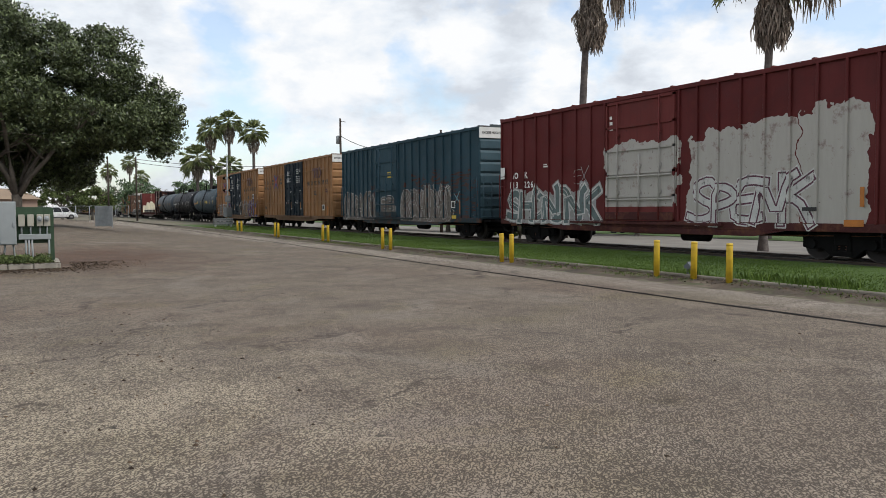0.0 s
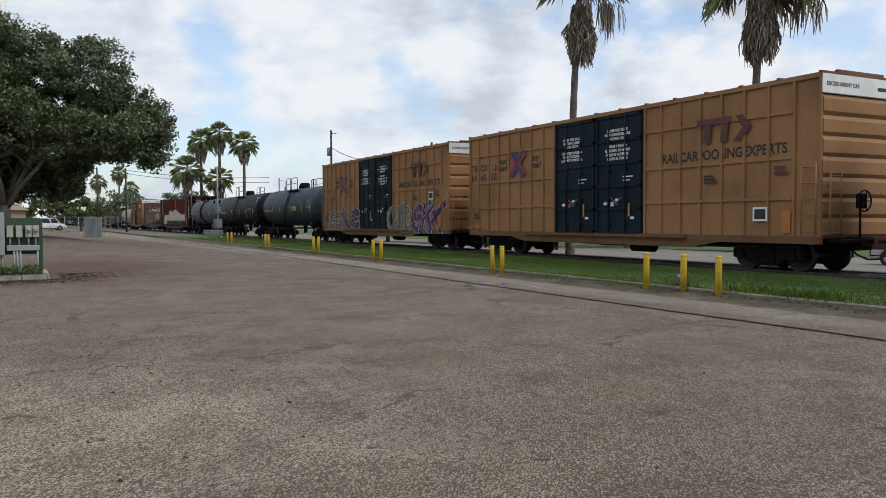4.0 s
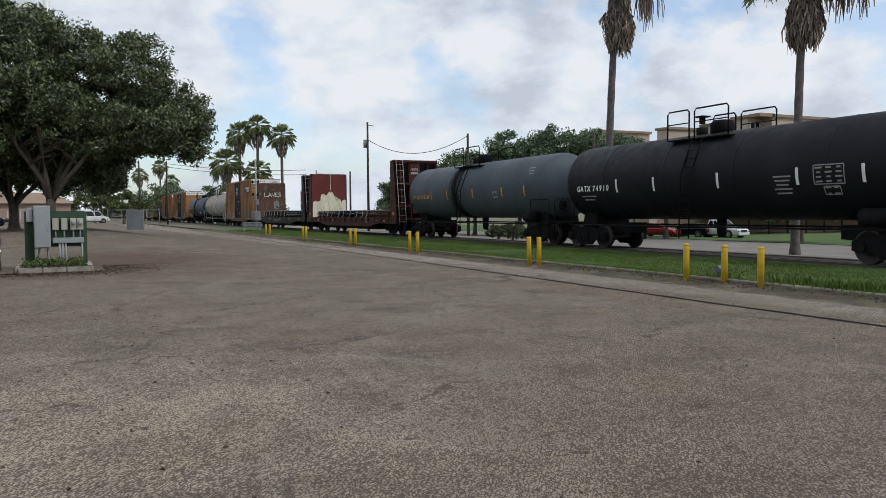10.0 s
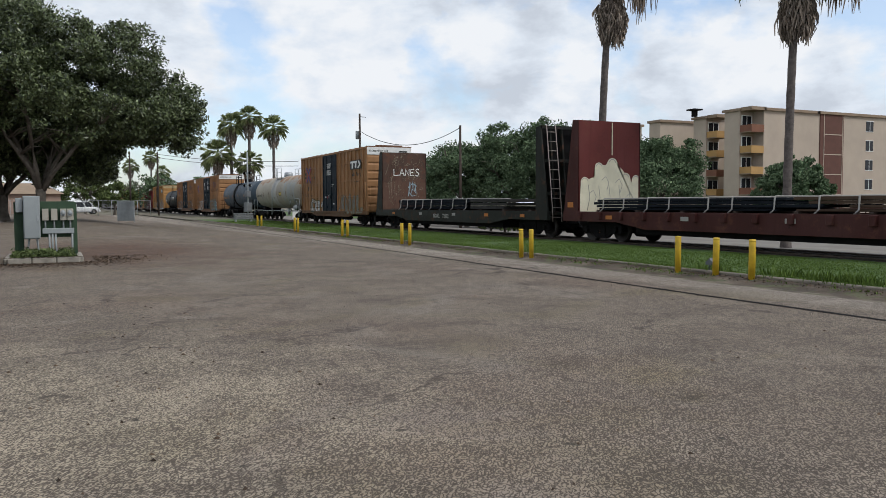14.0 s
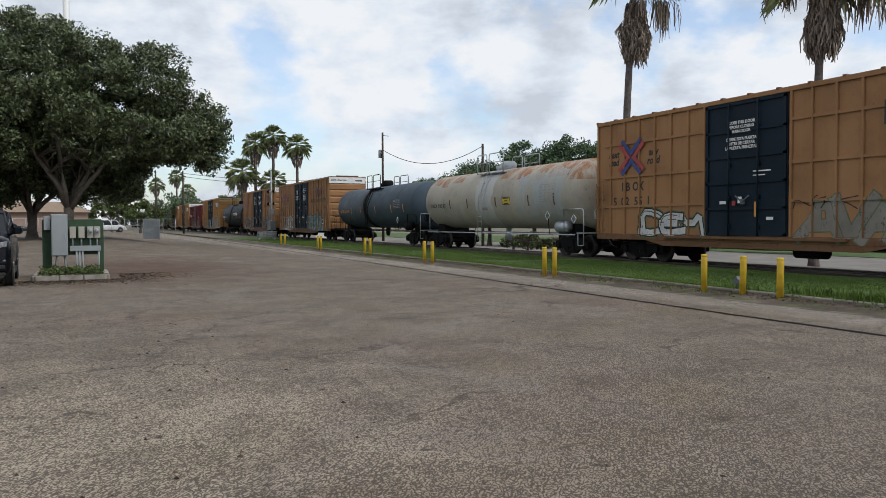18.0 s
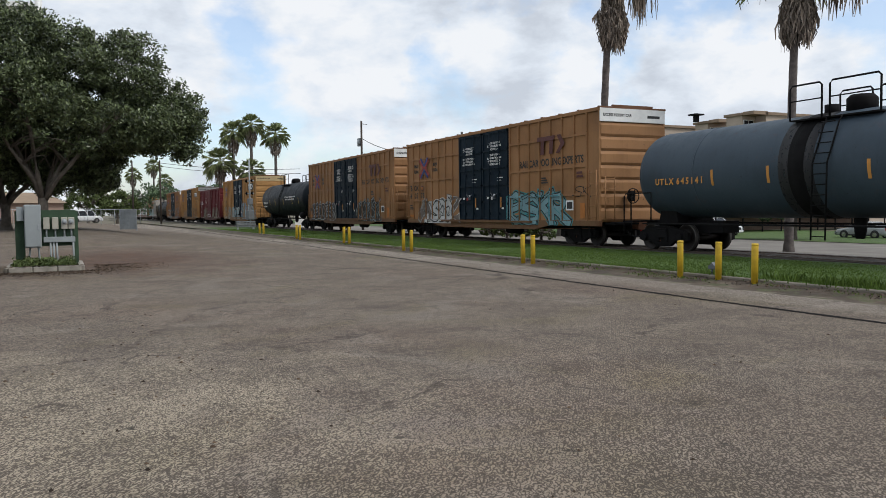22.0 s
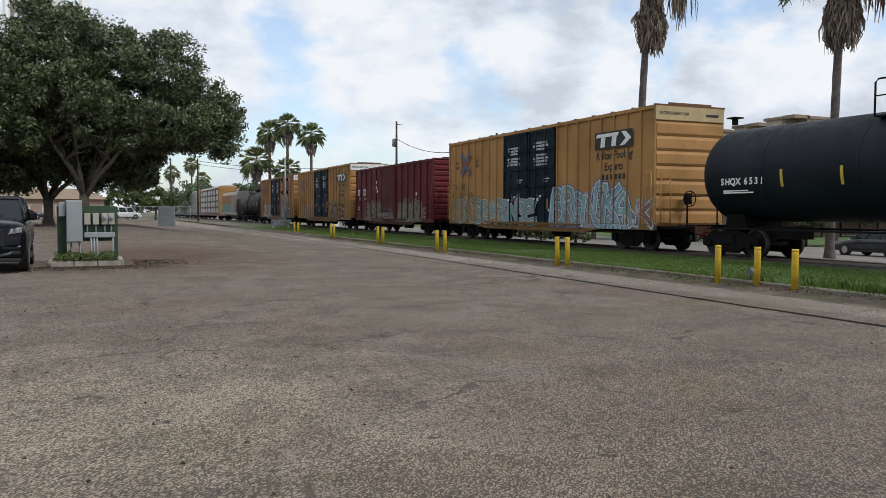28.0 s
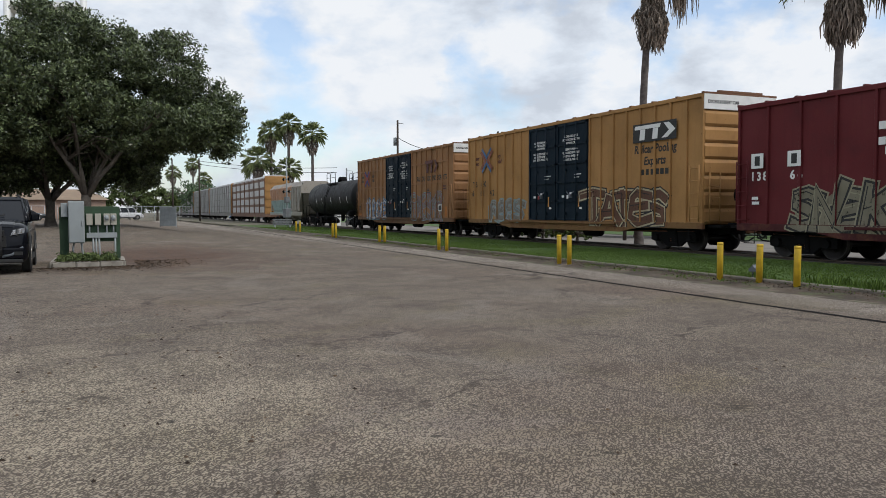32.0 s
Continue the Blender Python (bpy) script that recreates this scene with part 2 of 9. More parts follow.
def bm_lathe(bm, prof, axis="x", seg=24, caps=True):
    """Turn a profile of (along, radius) round an axis."""
    rings = []
    for a, r in prof:
        ring = []
        for k in range(seg):
            t = 2 * math.pi * k / seg
            c, s = r * math.cos(t), r * math.sin(t)
            ring.append(bm.verts.new({"x": (a, c, s), "y": (c, a, s), "z": (c, s, a)}[axis]))
        rings.append(ring)
    for u, v in zip(rings, rings[1:]):
        for k in range(seg):
            f = bm.faces.new((u[k], v[k], v[(k + 1) % seg], u[(k + 1) % seg]))
            f.smooth = True
    if caps:
        bm.faces.new(rings[0]); bm.faces.new(rings[-1][::-1])
    return bm


def bm_prism(bm, pts, y0, y1):
    """A polygon in x, z drawn out from y0 to y1."""
    a = [bm.verts.new((x, y0, z)) for x, z in pts]
    b = [bm.verts.new((x, y1, z)) for x, z in pts]
    bm.faces.new(a); bm.faces.new(b[::-1])
    n = len(pts)
    for k in range(n):
        bm.faces.new((a[k], b[k], b[(k + 1) % n], a[(k + 1) % n]))
    return bm


MESHES = {}


def mesh_from(name, bm):
    bmesh.ops.recalc_face_normals(bm, faces=bm.faces)
    me = bpy.data.meshes.new(name)
    bm.to_mesh(me)
    bm.free()
    return me


def part(name, bm, material, parent=None, label="", at=None):
    """One mesh object under a thing or a part. bm may be a bmesh, or a ready mesh shared by alike parts."""
    me = bm if isinstance(bm, bpy.types.Mesh) else mesh_from(name, bm)
    if not me.materials:
        me.materials.append(material)
    ob = new(name, me)
    if material is not None and me.materials[0] != material:
        ob.material_slots[0].link = "OBJECT"
        ob.material_slots[0].material = material
    if parent is not None:
        ob.parent = parent
    if at is not None:
        ob.matrix_basis = at if isinstance(at, Matrix) else Matrix.Translation(at)
    if label:
        ob["label"] = label
    return ob


def cached(key, make):
    if key not in MESHES:
        bm = bmesh.new()
        make(bm)
        MESHES[key] = mesh_from(key, bm)
    return MESHES[key]


def B(*boxes, bev=0.0):
    bm = bmesh.new()
    for b in boxes:
        bm_box(bm, *b, bev=bev)
    return bm


def lettering(name, words, size, parent, x, y, z, material, face=-1, label="", slant=0.0, squeeze=1.0, align="CENTER"):
    """Painted words on a side that looks to -y (face -1) or on an end that looks to +x (face 1)."""
    c = bpy.data.curves.new("words", "FONT")
    c.body, c.size, c.align_x, c.align_y, c.extrude, c.shear, c.offset = words, size, align, "CENTER", 0.0008, slant, 0.03 * size
    c.resolution_u = 3
    tmp = bpy.data.objects.new("words", c)
    me = bpy.data.meshes.new_from_object(tmp)
    bpy.data.objects.remove(tmp)
    bpy.data.curves.remove(c)
    me.name = name
    turn = pose(x, y, z, 90, 0, 0) if face == -1 else pose(x, y, z, 90, 0, 90)
    me.transform(turn @ Matrix.Diagonal((squeeze, 1, 1, 1)))
    me.materials.clear()
    me.materials.append(material)
    ob = new(name, me)
    ob.parent = parent
    if label:
        ob["label"] = label
    return ob


def quads_object(name, verts, faces, material, smooth=False):
    me = bpy.data.meshes.new(name)
    me.from_pydata(verts, [], faces)
    me.materials.append(material)
    if smooth:
        me.polygons.foreach_set("use_smooth", [True] * len(me.polygons))
    return new(name, me)


# letter forms of the sprayed pieces, as strokes on a ten by ten field
FORMS = {
    "A": "0,0 3,6 4.5,10 6.5,9 8,4 10,0/2.5,3.5 8,4.2",
    "B": "1.5,0 1.5,10 6,10 8.5,8 6,5.5 2.5,5.2/4,5.5 8,4.5 9.5,2 6,0 1,0.3",
    "C": "9,8 7,10 3,9.5 0.5,6 1,2.5 4,0 8,0.5 10,3",
    "D": "1,0 1.5,10 6,9.5 9.5,6 9,2 5,0 0,0.4",
    "E": "9.5,9 5,10 1.5,8.5 1,1.5 4,0 10,1/1,5 8,5.8",
    "G": "9,8.5 5,10 1,7.5 0.5,3 4,0 8.5,1 9,4.5 5,4.5",
    "H": "1,0 2,10/1.5,5 8.5,5.5/8,0 9,10 10.5,11",
    "K": "1,0 2,10/9.5,10 2,5 5,5.2 10,-0.5",
    "L": "1.5,10 1,1.5 3,0 9.5,0.8",
    "M": "0,0 1.5,9.5 5,4 8.5,10 10,0",
    "N": "0.5,0 1.5,9.5 8.5,1 9.5,10 11,11",
    "O": "5,10 1,8 0.5,3 4,0 8.5,1.5 9.5,6.5 5.5,10",
    "P": "1.5,-0.5 1.5,10 7,10 9.5,7.5 7,5 2,4.6",
    "R": "1,0 1.5,10 7,9.8 9,7.5 6.5,5.2 2,5/4.5,5.2 9.8,-0.3",
    "S": "9.5,8.5 6,10 2,9 1.2,6.6 5,5.2 8.8,3.8 8,0.8 4,0 0,1.5",
    "T": "0,9 5,10 10.5,9.2/5.5,9.8 4.5,0",
    "U": "1,10 0.5,3 3.5,0 7.5,0.8 9,4 9.5,10",
    "V": "0,10 4.5,0 6,1 10.5,10.5",
    "X": "0,10 5,5 10,-0.3/9.5,10 5,5.2 0.3,0",
    "Z": "0.5,9.5 9.5,10 1,0.5 10,0",
    "8": "5,5.5 1.5,7.5 4.5,10 8.5,8 5,5.3 1,3 4.5,0 9,2.5 5,5.4",
    "i": "5,0 5.2,6.5/5,8.8 5.4,10",
    "x": "2,8 8,1/8,8.5 2,0.5",
}
RELIEF = {}                        # side posts, rails and doors of each car, for the paint to follow


def smooth_line(q, rounds):
    """Cut the corners of a stroke."""
    for _ in range(rounds):
        out = [q[0]]
        for (xa, za), (xb, zb) in zip(q, q[1:]):
            out += [(xa * 0.75 + xb * 0.25, za * 0.75 + zb * 0.25), (xa * 0.25 + xb * 0.75, za * 0.25 + zb * 0.75)]
        q = out + [q[-1]]
    return q


def ribbon(bm, q, w, dy):
    """A stroke of paint of half width w along points (x, z), its ends cut square."""
    rows = []
    n = len(q)
    for i in range(n):
        (xa, za), (xb, zb) = q[max(i - 1, 0)], q[min(i + 1, n - 1)]
        d = math.hypot(xb - xa, zb - za) or 1.0
        tx, tz = (xb - xa) / d, (zb - za) / d
        push = -w if i == 0 else w if i == n - 1 else 0.0
        cx, cz = q[i][0] + tx * push, q[i][1] + tz * push
        rows.append([bm.verts.new((cx - tz * w, dy - 0.00012 * i, cz + tx * w)), bm.verts.new((cx + tz * w, dy - 0.00012 * i, cz - tx * w))])
    for (a, b), (c, d) in zip(rows, rows[1:]):
        bm.faces.new((a, b, d, c))


def drape(bm, car, dy):
    """Lay flat paint on the relief of the car's side: sheet, rails, posts and doors."""
    sheet_y, post_y, row_y, door_y = -HW + 0.075, -HW, -HW + 0.02, -HW - 0.03
    info = RELIEF.get(car.name)
    if info is None:
        for v in bm.verts:
            v.co.y += -HW - 0.006 - dy
        return
    posts, pw, rows, (d0, d1) = info
    xs = [v.co.x for v in bm.verts]
    zs = [v.co.z for v in bm.verts]
    lo, hi, zl, zh = min(xs), max(xs), min(zs), max(zs)
    cuts = [((x, 0, 0), (1, 0, 0)) for p in posts for x in (p - pw / 2, p + pw / 2) if lo < x < hi]
    cuts += [((x, 0, 0), (1, 0, 0)) for x in (d0, d1) if lo < x < hi]
    if zl < 0.80:
        bmesh.ops.bisect_plane(bm, geom=bm.verts[:] + bm.edges[:] + bm.faces[:], plane_co=(0, 0, 0.80), plane_no=(0, 0, 1), dist=1e-5, clear_inner=True)
    if zl < 1.0 < zh:
        cuts.append(((0, 0, 1.0), (0, 0, 1)))
    cuts += [((0, 0, z), (0, 0, 1)) for r in rows for z in (r - 0.045, r + 0.045) if zl < z < zh]
    for co, no in cuts:
        r = bmesh.ops.bisect_plane(bm, geom=bm.verts[:] + bm.edges[:] + bm.faces[:], plane_co=co, plane_no=no, dist=1e-5)
        bmesh.ops.split_edges(bm, edges=[e for e in r["geom_cut"] if isinstance(e, bmesh.types.BMEdge)])
    done = set()
    for f in bm.faces:
        c = f.calc_center_median()
        if c.z < 1.0:
            y = row_y
        elif d0 <= c.x <= d1:
            y = door_y
        elif any(abs(c.x - p) < pw / 2 for p in posts):
            y = post_y
        elif any(abs(c.z - r) < 0.045 for r in rows):
            y = row_y
        else:
            y = sheet_y
        for v in {v for v in f.verts} - done:
            done.add(v)
            v.co.y += y - 0.004 - dy


def graffiti(car, x0, x1, z0, h, chars, fill, line, edge, seed, lean=0.0, fat=0.2, ground=None, curve=1, shine=True):
    """A sprayed piece of fat overlapping letter forms: ground, outer line, edge, fill and shine, each a coat of paint on the car's relief."""
    rng = random.Random(seed)
    n = len(chars)
    w = (x1 - x0) / n
    if ground is not None:
        bm = bmesh.new()
        m = int((x1 - x0) / 0.16)
        up = [h * (0.86 + 0.22 * noise.noise((k * 0.23, seed, 0)) + 0.10 * noise.noise((k * 0.9, seed, 4))) for k in range(m + 1)]
        low = [0.05 * noise.noise((k * 0.6, seed, 9)) for k in range(m + 1)]
        rows = [(bm.verts.new((x0 + (x1 - x0) * k / m, 0, z0 + low[k])), bm.verts.new((x0 + (x1 - x0) * k / m, 0, z0 + up[k]))) for k in range(m + 1)]
        for (a, b), (c, d) in zip(rows, rows[1:]):
            bm.faces.new((a, b, d, c))
        drape(bm, car, 0.0)
        part("graffiti", bm, ground, car)
    for k, ch in enumerate(chars):
        f = fat * min(w, h) * 0.62
        thin = min(1.35, max(0.12, fat / 0.2))
        tall = h * rng.uniform(0.92, 1.06) - 2 * f - 0.1
        cx, cz = x0 + w * (k + 0.5), z0 + f + 0.05
        tilt, sx, sz = rng.uniform(-0.16, 0.16), w * rng.uniform(1.2, 1.5) / 10, tall / 10
        strokes = []
        for txt in FORMS.get(ch, FORMS["O"]).split("/"):
            q = [tuple(float(c) for c in p.split(",")) for p in txt.split()]
            q = [(u + rng.uniform(-1.1, 1.1), v + rng.uniform(-0.5, 0.5)) for u, v in q]
            q = [(cx + (u - 5) * sx + (lean + tilt) * (v - 5) * sz, cz + v * sz) for u, v in q]
            strokes.append(smooth_line(q, curve))
        for layer, (mat, ww) in enumerate(((line, f + 0.088 * thin), (edge, f + 0.050 * thin), (fill, f))):
            bm = bmesh.new()
            for i, q in enumerate(strokes):
                ribbon(bm, q, ww, -0.0006 * i)
            drape(bm, car, 0.002 + 0.0075 * (k % 2) + 0.0022 * layer)
            part("graffiti", bm, mat, car)
        if shine:
            bm = bmesh.new()
            for q in strokes:
                m = len(q)
                a = rng.randint(0, max(0, m // 3))
                b = min(m, a + max(2, m // 2))
                ribbon(bm, [(u - f * 0.45, v + f * 0.35) for u, v in q[a:b]], 0.016, 0.0)
            drape(bm, car, 0.002 + 0.0075 * (k % 2) + 0.0068)
            part("graffiti_stroke", bm, rng.choice((line, edge)), car)


# ---- the freight train ----
TRACK_Y, RAIL_Z = 20.0, 0.13
HW = 1.6                           # half the width of a car
CARS = []                          # (car, centre along the track at the start)
WHEELSETS = []
WHEEL_R = 0.455


def train_run(t):
    """How far the train has run after t seconds."""
    u = t / 32.0
    return 18.4 * (16.83252 * u - 0.01882 * u * u - 0.08626 * u ** 3 + 0.30323 * u ** 4)


def car_paint(name, base, ref, patches=(), rust=0.25, gloss=0.55, metal=0.0):
    """Weathered paint of a freight car, with streaks, rust and overpainted areas (x0, x1, z0, z1, fill, second fill, seed)."""
    m, nt, p = nodes_of(name)
    N, L = nt.nodes.new, nt.links.new
    v = coords(nt, ref)
    dark = tuple(c * 0.62 for c in base)
    faded = tuple(min(1, c * 1.12 + 0.012) for c in base)
    col = ramp(nt, noise_fac(nt, v, 0.55, 7, 0.62), [(0.28, dark), (0.5, base), (0.75, faded)])
    streak = noise_fac(nt, v, 1.0, 6, 0.65, (5.5, 5.5, 0.35))
    col = mix(nt, ramp(nt, streak, [(0.52, 0.0), (0.78, 0.55)]), col, dark)
    grime = noise_fac(nt, v, 2.2, 8, 0.7)
    col = mix(nt, ramp(nt, grime, [(0.60 - 0.12 * rust, 0.0), (0.76 - 0.1 * rust, min(1.0, rust * 1.6))]), col, (0.13, 0.055, 0.032))
    fine = noise_fac(nt, v, 28.0, 4)
    col = mix(nt, 0.14, col, ramp(nt, fine, [(0.3, dark), (0.7, faded)]))
    sep = N("ShaderNodeSeparateXYZ"); L(v, sep.inputs[0])
    sx, sz = sep.outputs[0], sep.outputs[2]
    if patches:
        wob = noise_fac(nt, v, 1.6, 3, 0.5)
        for (x0, x1, z0, z1, fa, fb, seed) in patches:
            zz = math_op(nt, "ADD", sz, math_op(nt, "MULTIPLY", math_op(nt, "SUBTRACT", wob, 0.5), 1.1))
            xx = math_op(nt, "ADD", sx, math_op(nt, "MULTIPLY", math_op(nt, "SUBTRACT", wob, 0.5), 0.9))
            inside = math_op(nt, "MULTIPLY", math_op(nt, "MULTIPLY", math_op(nt, "GREATER_THAN", xx, x0), math_op(nt, "LESS_THAN", xx, x1)),
                             math_op(nt, "MULTIPLY", math_op(nt, "GREATER_THAN", sz, z0), math_op(nt, "LESS_THAN", zz, z1)))
            if seed == 7:
                worn = ramp(nt, noise_fac(nt, v, 1.0, 5, 0.6, (1.5, 1.5, 8.0)), [(0.50, 0.0), (0.57, 0.9)])
            elif seed == 4:
                worn = ramp(nt, noise_fac(nt, v, 1.0, 7, 0.68, (2.2, 2.2, 0.5), 0.4), [(0.40, 0.0), (0.56, 0.95)])
            else:
                worn = ramp(nt, grime, [(0.56, 1.0), (0.70, 0.25)])
            shade = mix(nt, noise_fac(nt, v, 3.0, 5, 0.6, (3, 3, 0.6)), fa, fb)
            col = mix(nt, math_op(nt, "MULTIPLY", inside, worn), col, shade)
    scuff = noise_fac(nt, v, 6.5, 3, 0.6, (1.4, 1.4, 0.8))
    col = mix(nt, ramp(nt, scuff, [(0.70, 0.0), (0.73, 0.75)]), col, tuple(0.25 * c + 0.008 for c in base))
    L(col, p.inputs["Base Color"])
    p.inputs["Metallic"].default_value = metal
    p.inputs["Specular IOR Level"].default_value = 0.16
    L(ramp(nt, grime, [(0.3, gloss - 0.12), (0.75, min(1, gloss + 0.25))]), p.inputs["Roughness"])
    bump(nt, p, noise_fac(nt, v, 1.3, 3), 0.25, 0.02)
    return m


def make_sideframe(bm):
    outer = [(-1.22, 0.62), (-1.22, 0.36), (-0.98, 0.30), (-0.62, 0.34), (-0.34, 0.14), (0.34, 0.14), (0.62, 0.34), (0.98, 0.30), (1.22, 0.36), (1.22, 0.62), (0.85, 0.74), (0.3, 0.84), (-0.3, 0.84), (-0.85, 0.74)]
    bm_prism(bm, outer, -0.07, 0.07)
    for s in (-1, 1):
        bm_lathe_at(bm, (s * 0.89, -0.10, 0.46), 0.13, 0.14)
        bm_box(bm, s * 0.2 - 0.07, s * 0.2 + 0.07, -0.13, 0.0, 0.28, 0.62, 0.02)
    bm_box(bm, -0.30, 0.30, -0.11, 0.11, 0.20, 0.28)
    bm_box(bm, -0.24, 0.24, -0.14, 0.10, 0.58, 0.76, 0.02)


def bm_lathe_at(bm, c, r, w, seg=12):
    rings = []
    for y in (c[1] - w / 2, c[1] + w / 2):
        rings.append([bm.verts.new((c[0] + r * math.cos(2 * math.pi * k / seg), y, c[2] + r * math.sin(2 * math.pi * k / seg))) for k in range(seg)])
    a, b = rings
    for k in range(seg):
        bm.faces.new((a[k], b[k], b[(k + 1) % seg], a[(k + 1) % seg]))
    bm.faces.new(a); bm.faces.new(b[::-1])


def make_wheelset(bm):
    bm_lathe(bm, [(-0.95, 0.085), (0.95, 0.085)], "y", 10)
    for s in (-1, 1):
        y = s * 0.75
        prof = [(y + s * 0.075, 0.07), (y + s * 0.075, 0.13), (y + s * 0.03, 0.17), (y + s * 0.02, 0.36), (y + s * 0.065, 0.395),
                (y + s * 0.065, 0.452), (y - s * 0.035, WHEEL_R), (y - s * 0.045, WHEEL_R + 0.028), (y - s * 0.07, WHEEL_R + 0.028), (y - s * 0.07, 0.30), (y - s * 0.05, 0.07)]
        bm_lathe(bm, prof, "y", 28)
        for k in range(3):
            a = k * 2.1
            bm_box(bm, 0.24 * math.cos(a) - 0.03, 0.24 * math.cos(a) + 0.03, y + s * 0.02 - 0.02, y + s * 0.02 + 0.025, 0.24 * math.sin(a) - 0.03, 0.24 * math.sin(a) + 0.03)


def make_spring(bm):
    pts = [(0.075 * math.cos(a), 0.075 * math.sin(a), 0.28 + 0.30 * a / (8 * math.pi)) for a in (k * math.pi / 4 for k in range(33))]
    bm_tube(bm, pts, 0.018, 5)


def add_truck(car, x):
    truck = part("truck", cached("bolster", lambda bm: (bm_box(bm, -0.22, 0.22, -1.15, 1.15, 0.42, 0.72, 0.03), bm_box(bm, -0.5, 0.5, -0.25, 0.25, 0.62, 0.80, 0.03))), M["black_steel"], car, "", (x, 0, 0))
    for s in (-1, 1):
        part("side_frame", cached("side_frame", make_sideframe), M["black_steel"], truck, "", pose(0, s * 1.0, 0, 0, 0, 0 if s < 0 else 180))
        for k in (-0.12, 0.12):
            part("spring", cached("spring", make_spring), M["rust"], truck, "", (k, s * 1.0, 0))
        ws = part("wheelset", cached("wheelset", make_wheelset), M["wheel_steel"], truck, "steel wheels with worn shiny rims on one axle")
        ws.matrix_parent_inverse = Matrix.Translation((s * 0.89, 0, WHEEL_R))
        WHEELSETS.append(ws)
        part("wheel_rim", cached("wheel_rim", lambda bm: bm_lathe(bm, [(-0.819, 0.425), (-0.824, 0.430), (-0.824, 0.447), (-0.815, 0.4575), (-0.70, 0.4575)], "y", 28, False)), M["rim_steel"], truck, "bright worn wheel rim", (s * 0.89, 0, WHEEL_R))
        part("brake_beam", cached("brake_beam", lambda bm: bm_box(bm, -0.05, 0.05, -0.85, 0.85, 0.30, 0.38)), M["black_steel"], truck, "", (s * 0.36, 0, 0))


def make_coupler(bm):
    bm_box(bm, -0.1, 0.62, -0.09, 0.09, 0.74, 0.92, 0.02)
    bm_prism(bm, [(0.5, 0.66), (0.85, 0.66), (0.98, 0.72), (0.98, 0.98), (0.5, 0.98)], -0.16, 0.05)
    bm_box(bm, 0.78, 1.02, 0.02, 0.17, 0.68, 0.98, 0.03)


def make_hose(bm):
    bm_tube(bm, [(0, -0.35, 0.72), (0.25, -0.36, 0.52), (0.55, -0.34, 0.40), (0.8, -0.30, 0.42), (0.98, -0.26, 0.52)], 0.028, 6)


def make_ladder(bm, h=3.4, n=8, w=0.44):
    for s in (0, w):
        bm_tube(bm, [(s, -0.10, 0), (s, -0.10, h)], 0.022, 6)
    for k in range(n):
        z = 0.1 + (h - 0.2) * k / (n - 1)
        bm_tube(bm, [(0, -0.10, z), (w, -0.10, z)], 0.016, 6)
        if k % 3 == 0:
            bm_box(bm, -0.015, 0.015, -0.10, 0, z - 0.015, z + 0.015)
            bm_box(bm, w - 0.015, w + 0.015, -0.10, 0, z - 0.015, z + 0.015)


def make_stirrup(bm):
    bm_tube(bm, [(0, 0, 0.42), (0, 0, 0), (0.42, 0, 0), (0.42, 0, 0.42)], 0.02, 6)


def make_brakewheel(bm):
    pts = [(0, 0.28 * math.cos(a), 0.28 * math.sin(a)) for a in (2 * math.pi * k / 20 for k in range(21))]
    bm_tube(bm, pts, 0.02, 6)
    for k in range(5):
        a = 2 * math.pi * k / 5
        bm_tube(bm, [(0.02, 0, 0), (0, 0.28 * math.cos(a), 0.28 * math.sin(a))], 0.014, 5)
    bm_box(bm, -0.18, 0.0, -0.13, 0.13, -0.2, 0.2, 0.03)


def new_car(label, category, x0, L, truck_at):
    car = tagged(new(category.replace(" ", "_")), label, category, "cars of the freight train")
    CARS.append((car, x0))
    for s in (-1, 1):
        add_truck(car, s * truck_at)
        part("coupler", cached("coupler", make_coupler), M["rust"], car, "", pose(s * (L / 2 - 0.02), 0, 0, 0, 0, 0 if s > 0 else 180))
        part("air_hose", cached("hose", make_hose), M["rubber"], car, "", pose(s * (L / 2 - 0.05), 0, 0, 0, 0, 0 if s > 0 else 180))
    return car


def make_end_sheet(bm, z0, H, w):
    bm_box(bm, -0.04, 0.0, -w, w, z0, H)


def make_end_rib(bm, hz, w):
    """One pressed corrugation of an end sheet, looking to +x."""
    d = 0.055
    v = [(0.0, 0.0), (d, 0.09), (d, hz * 0.76), (0.0, hz * 0.97)]
    A = [bm.verts.new((x, -w + 0.06, z)) for x, z in v]
    C = [bm.verts.new((x, w - 0.06, z)) for x, z in v]
    for i in range(3):
        bm.faces.new((A[i], C[i], C[i + 1], A[i + 1]))
    bm.faces.new(A); bm.faces.new(C[::-1])


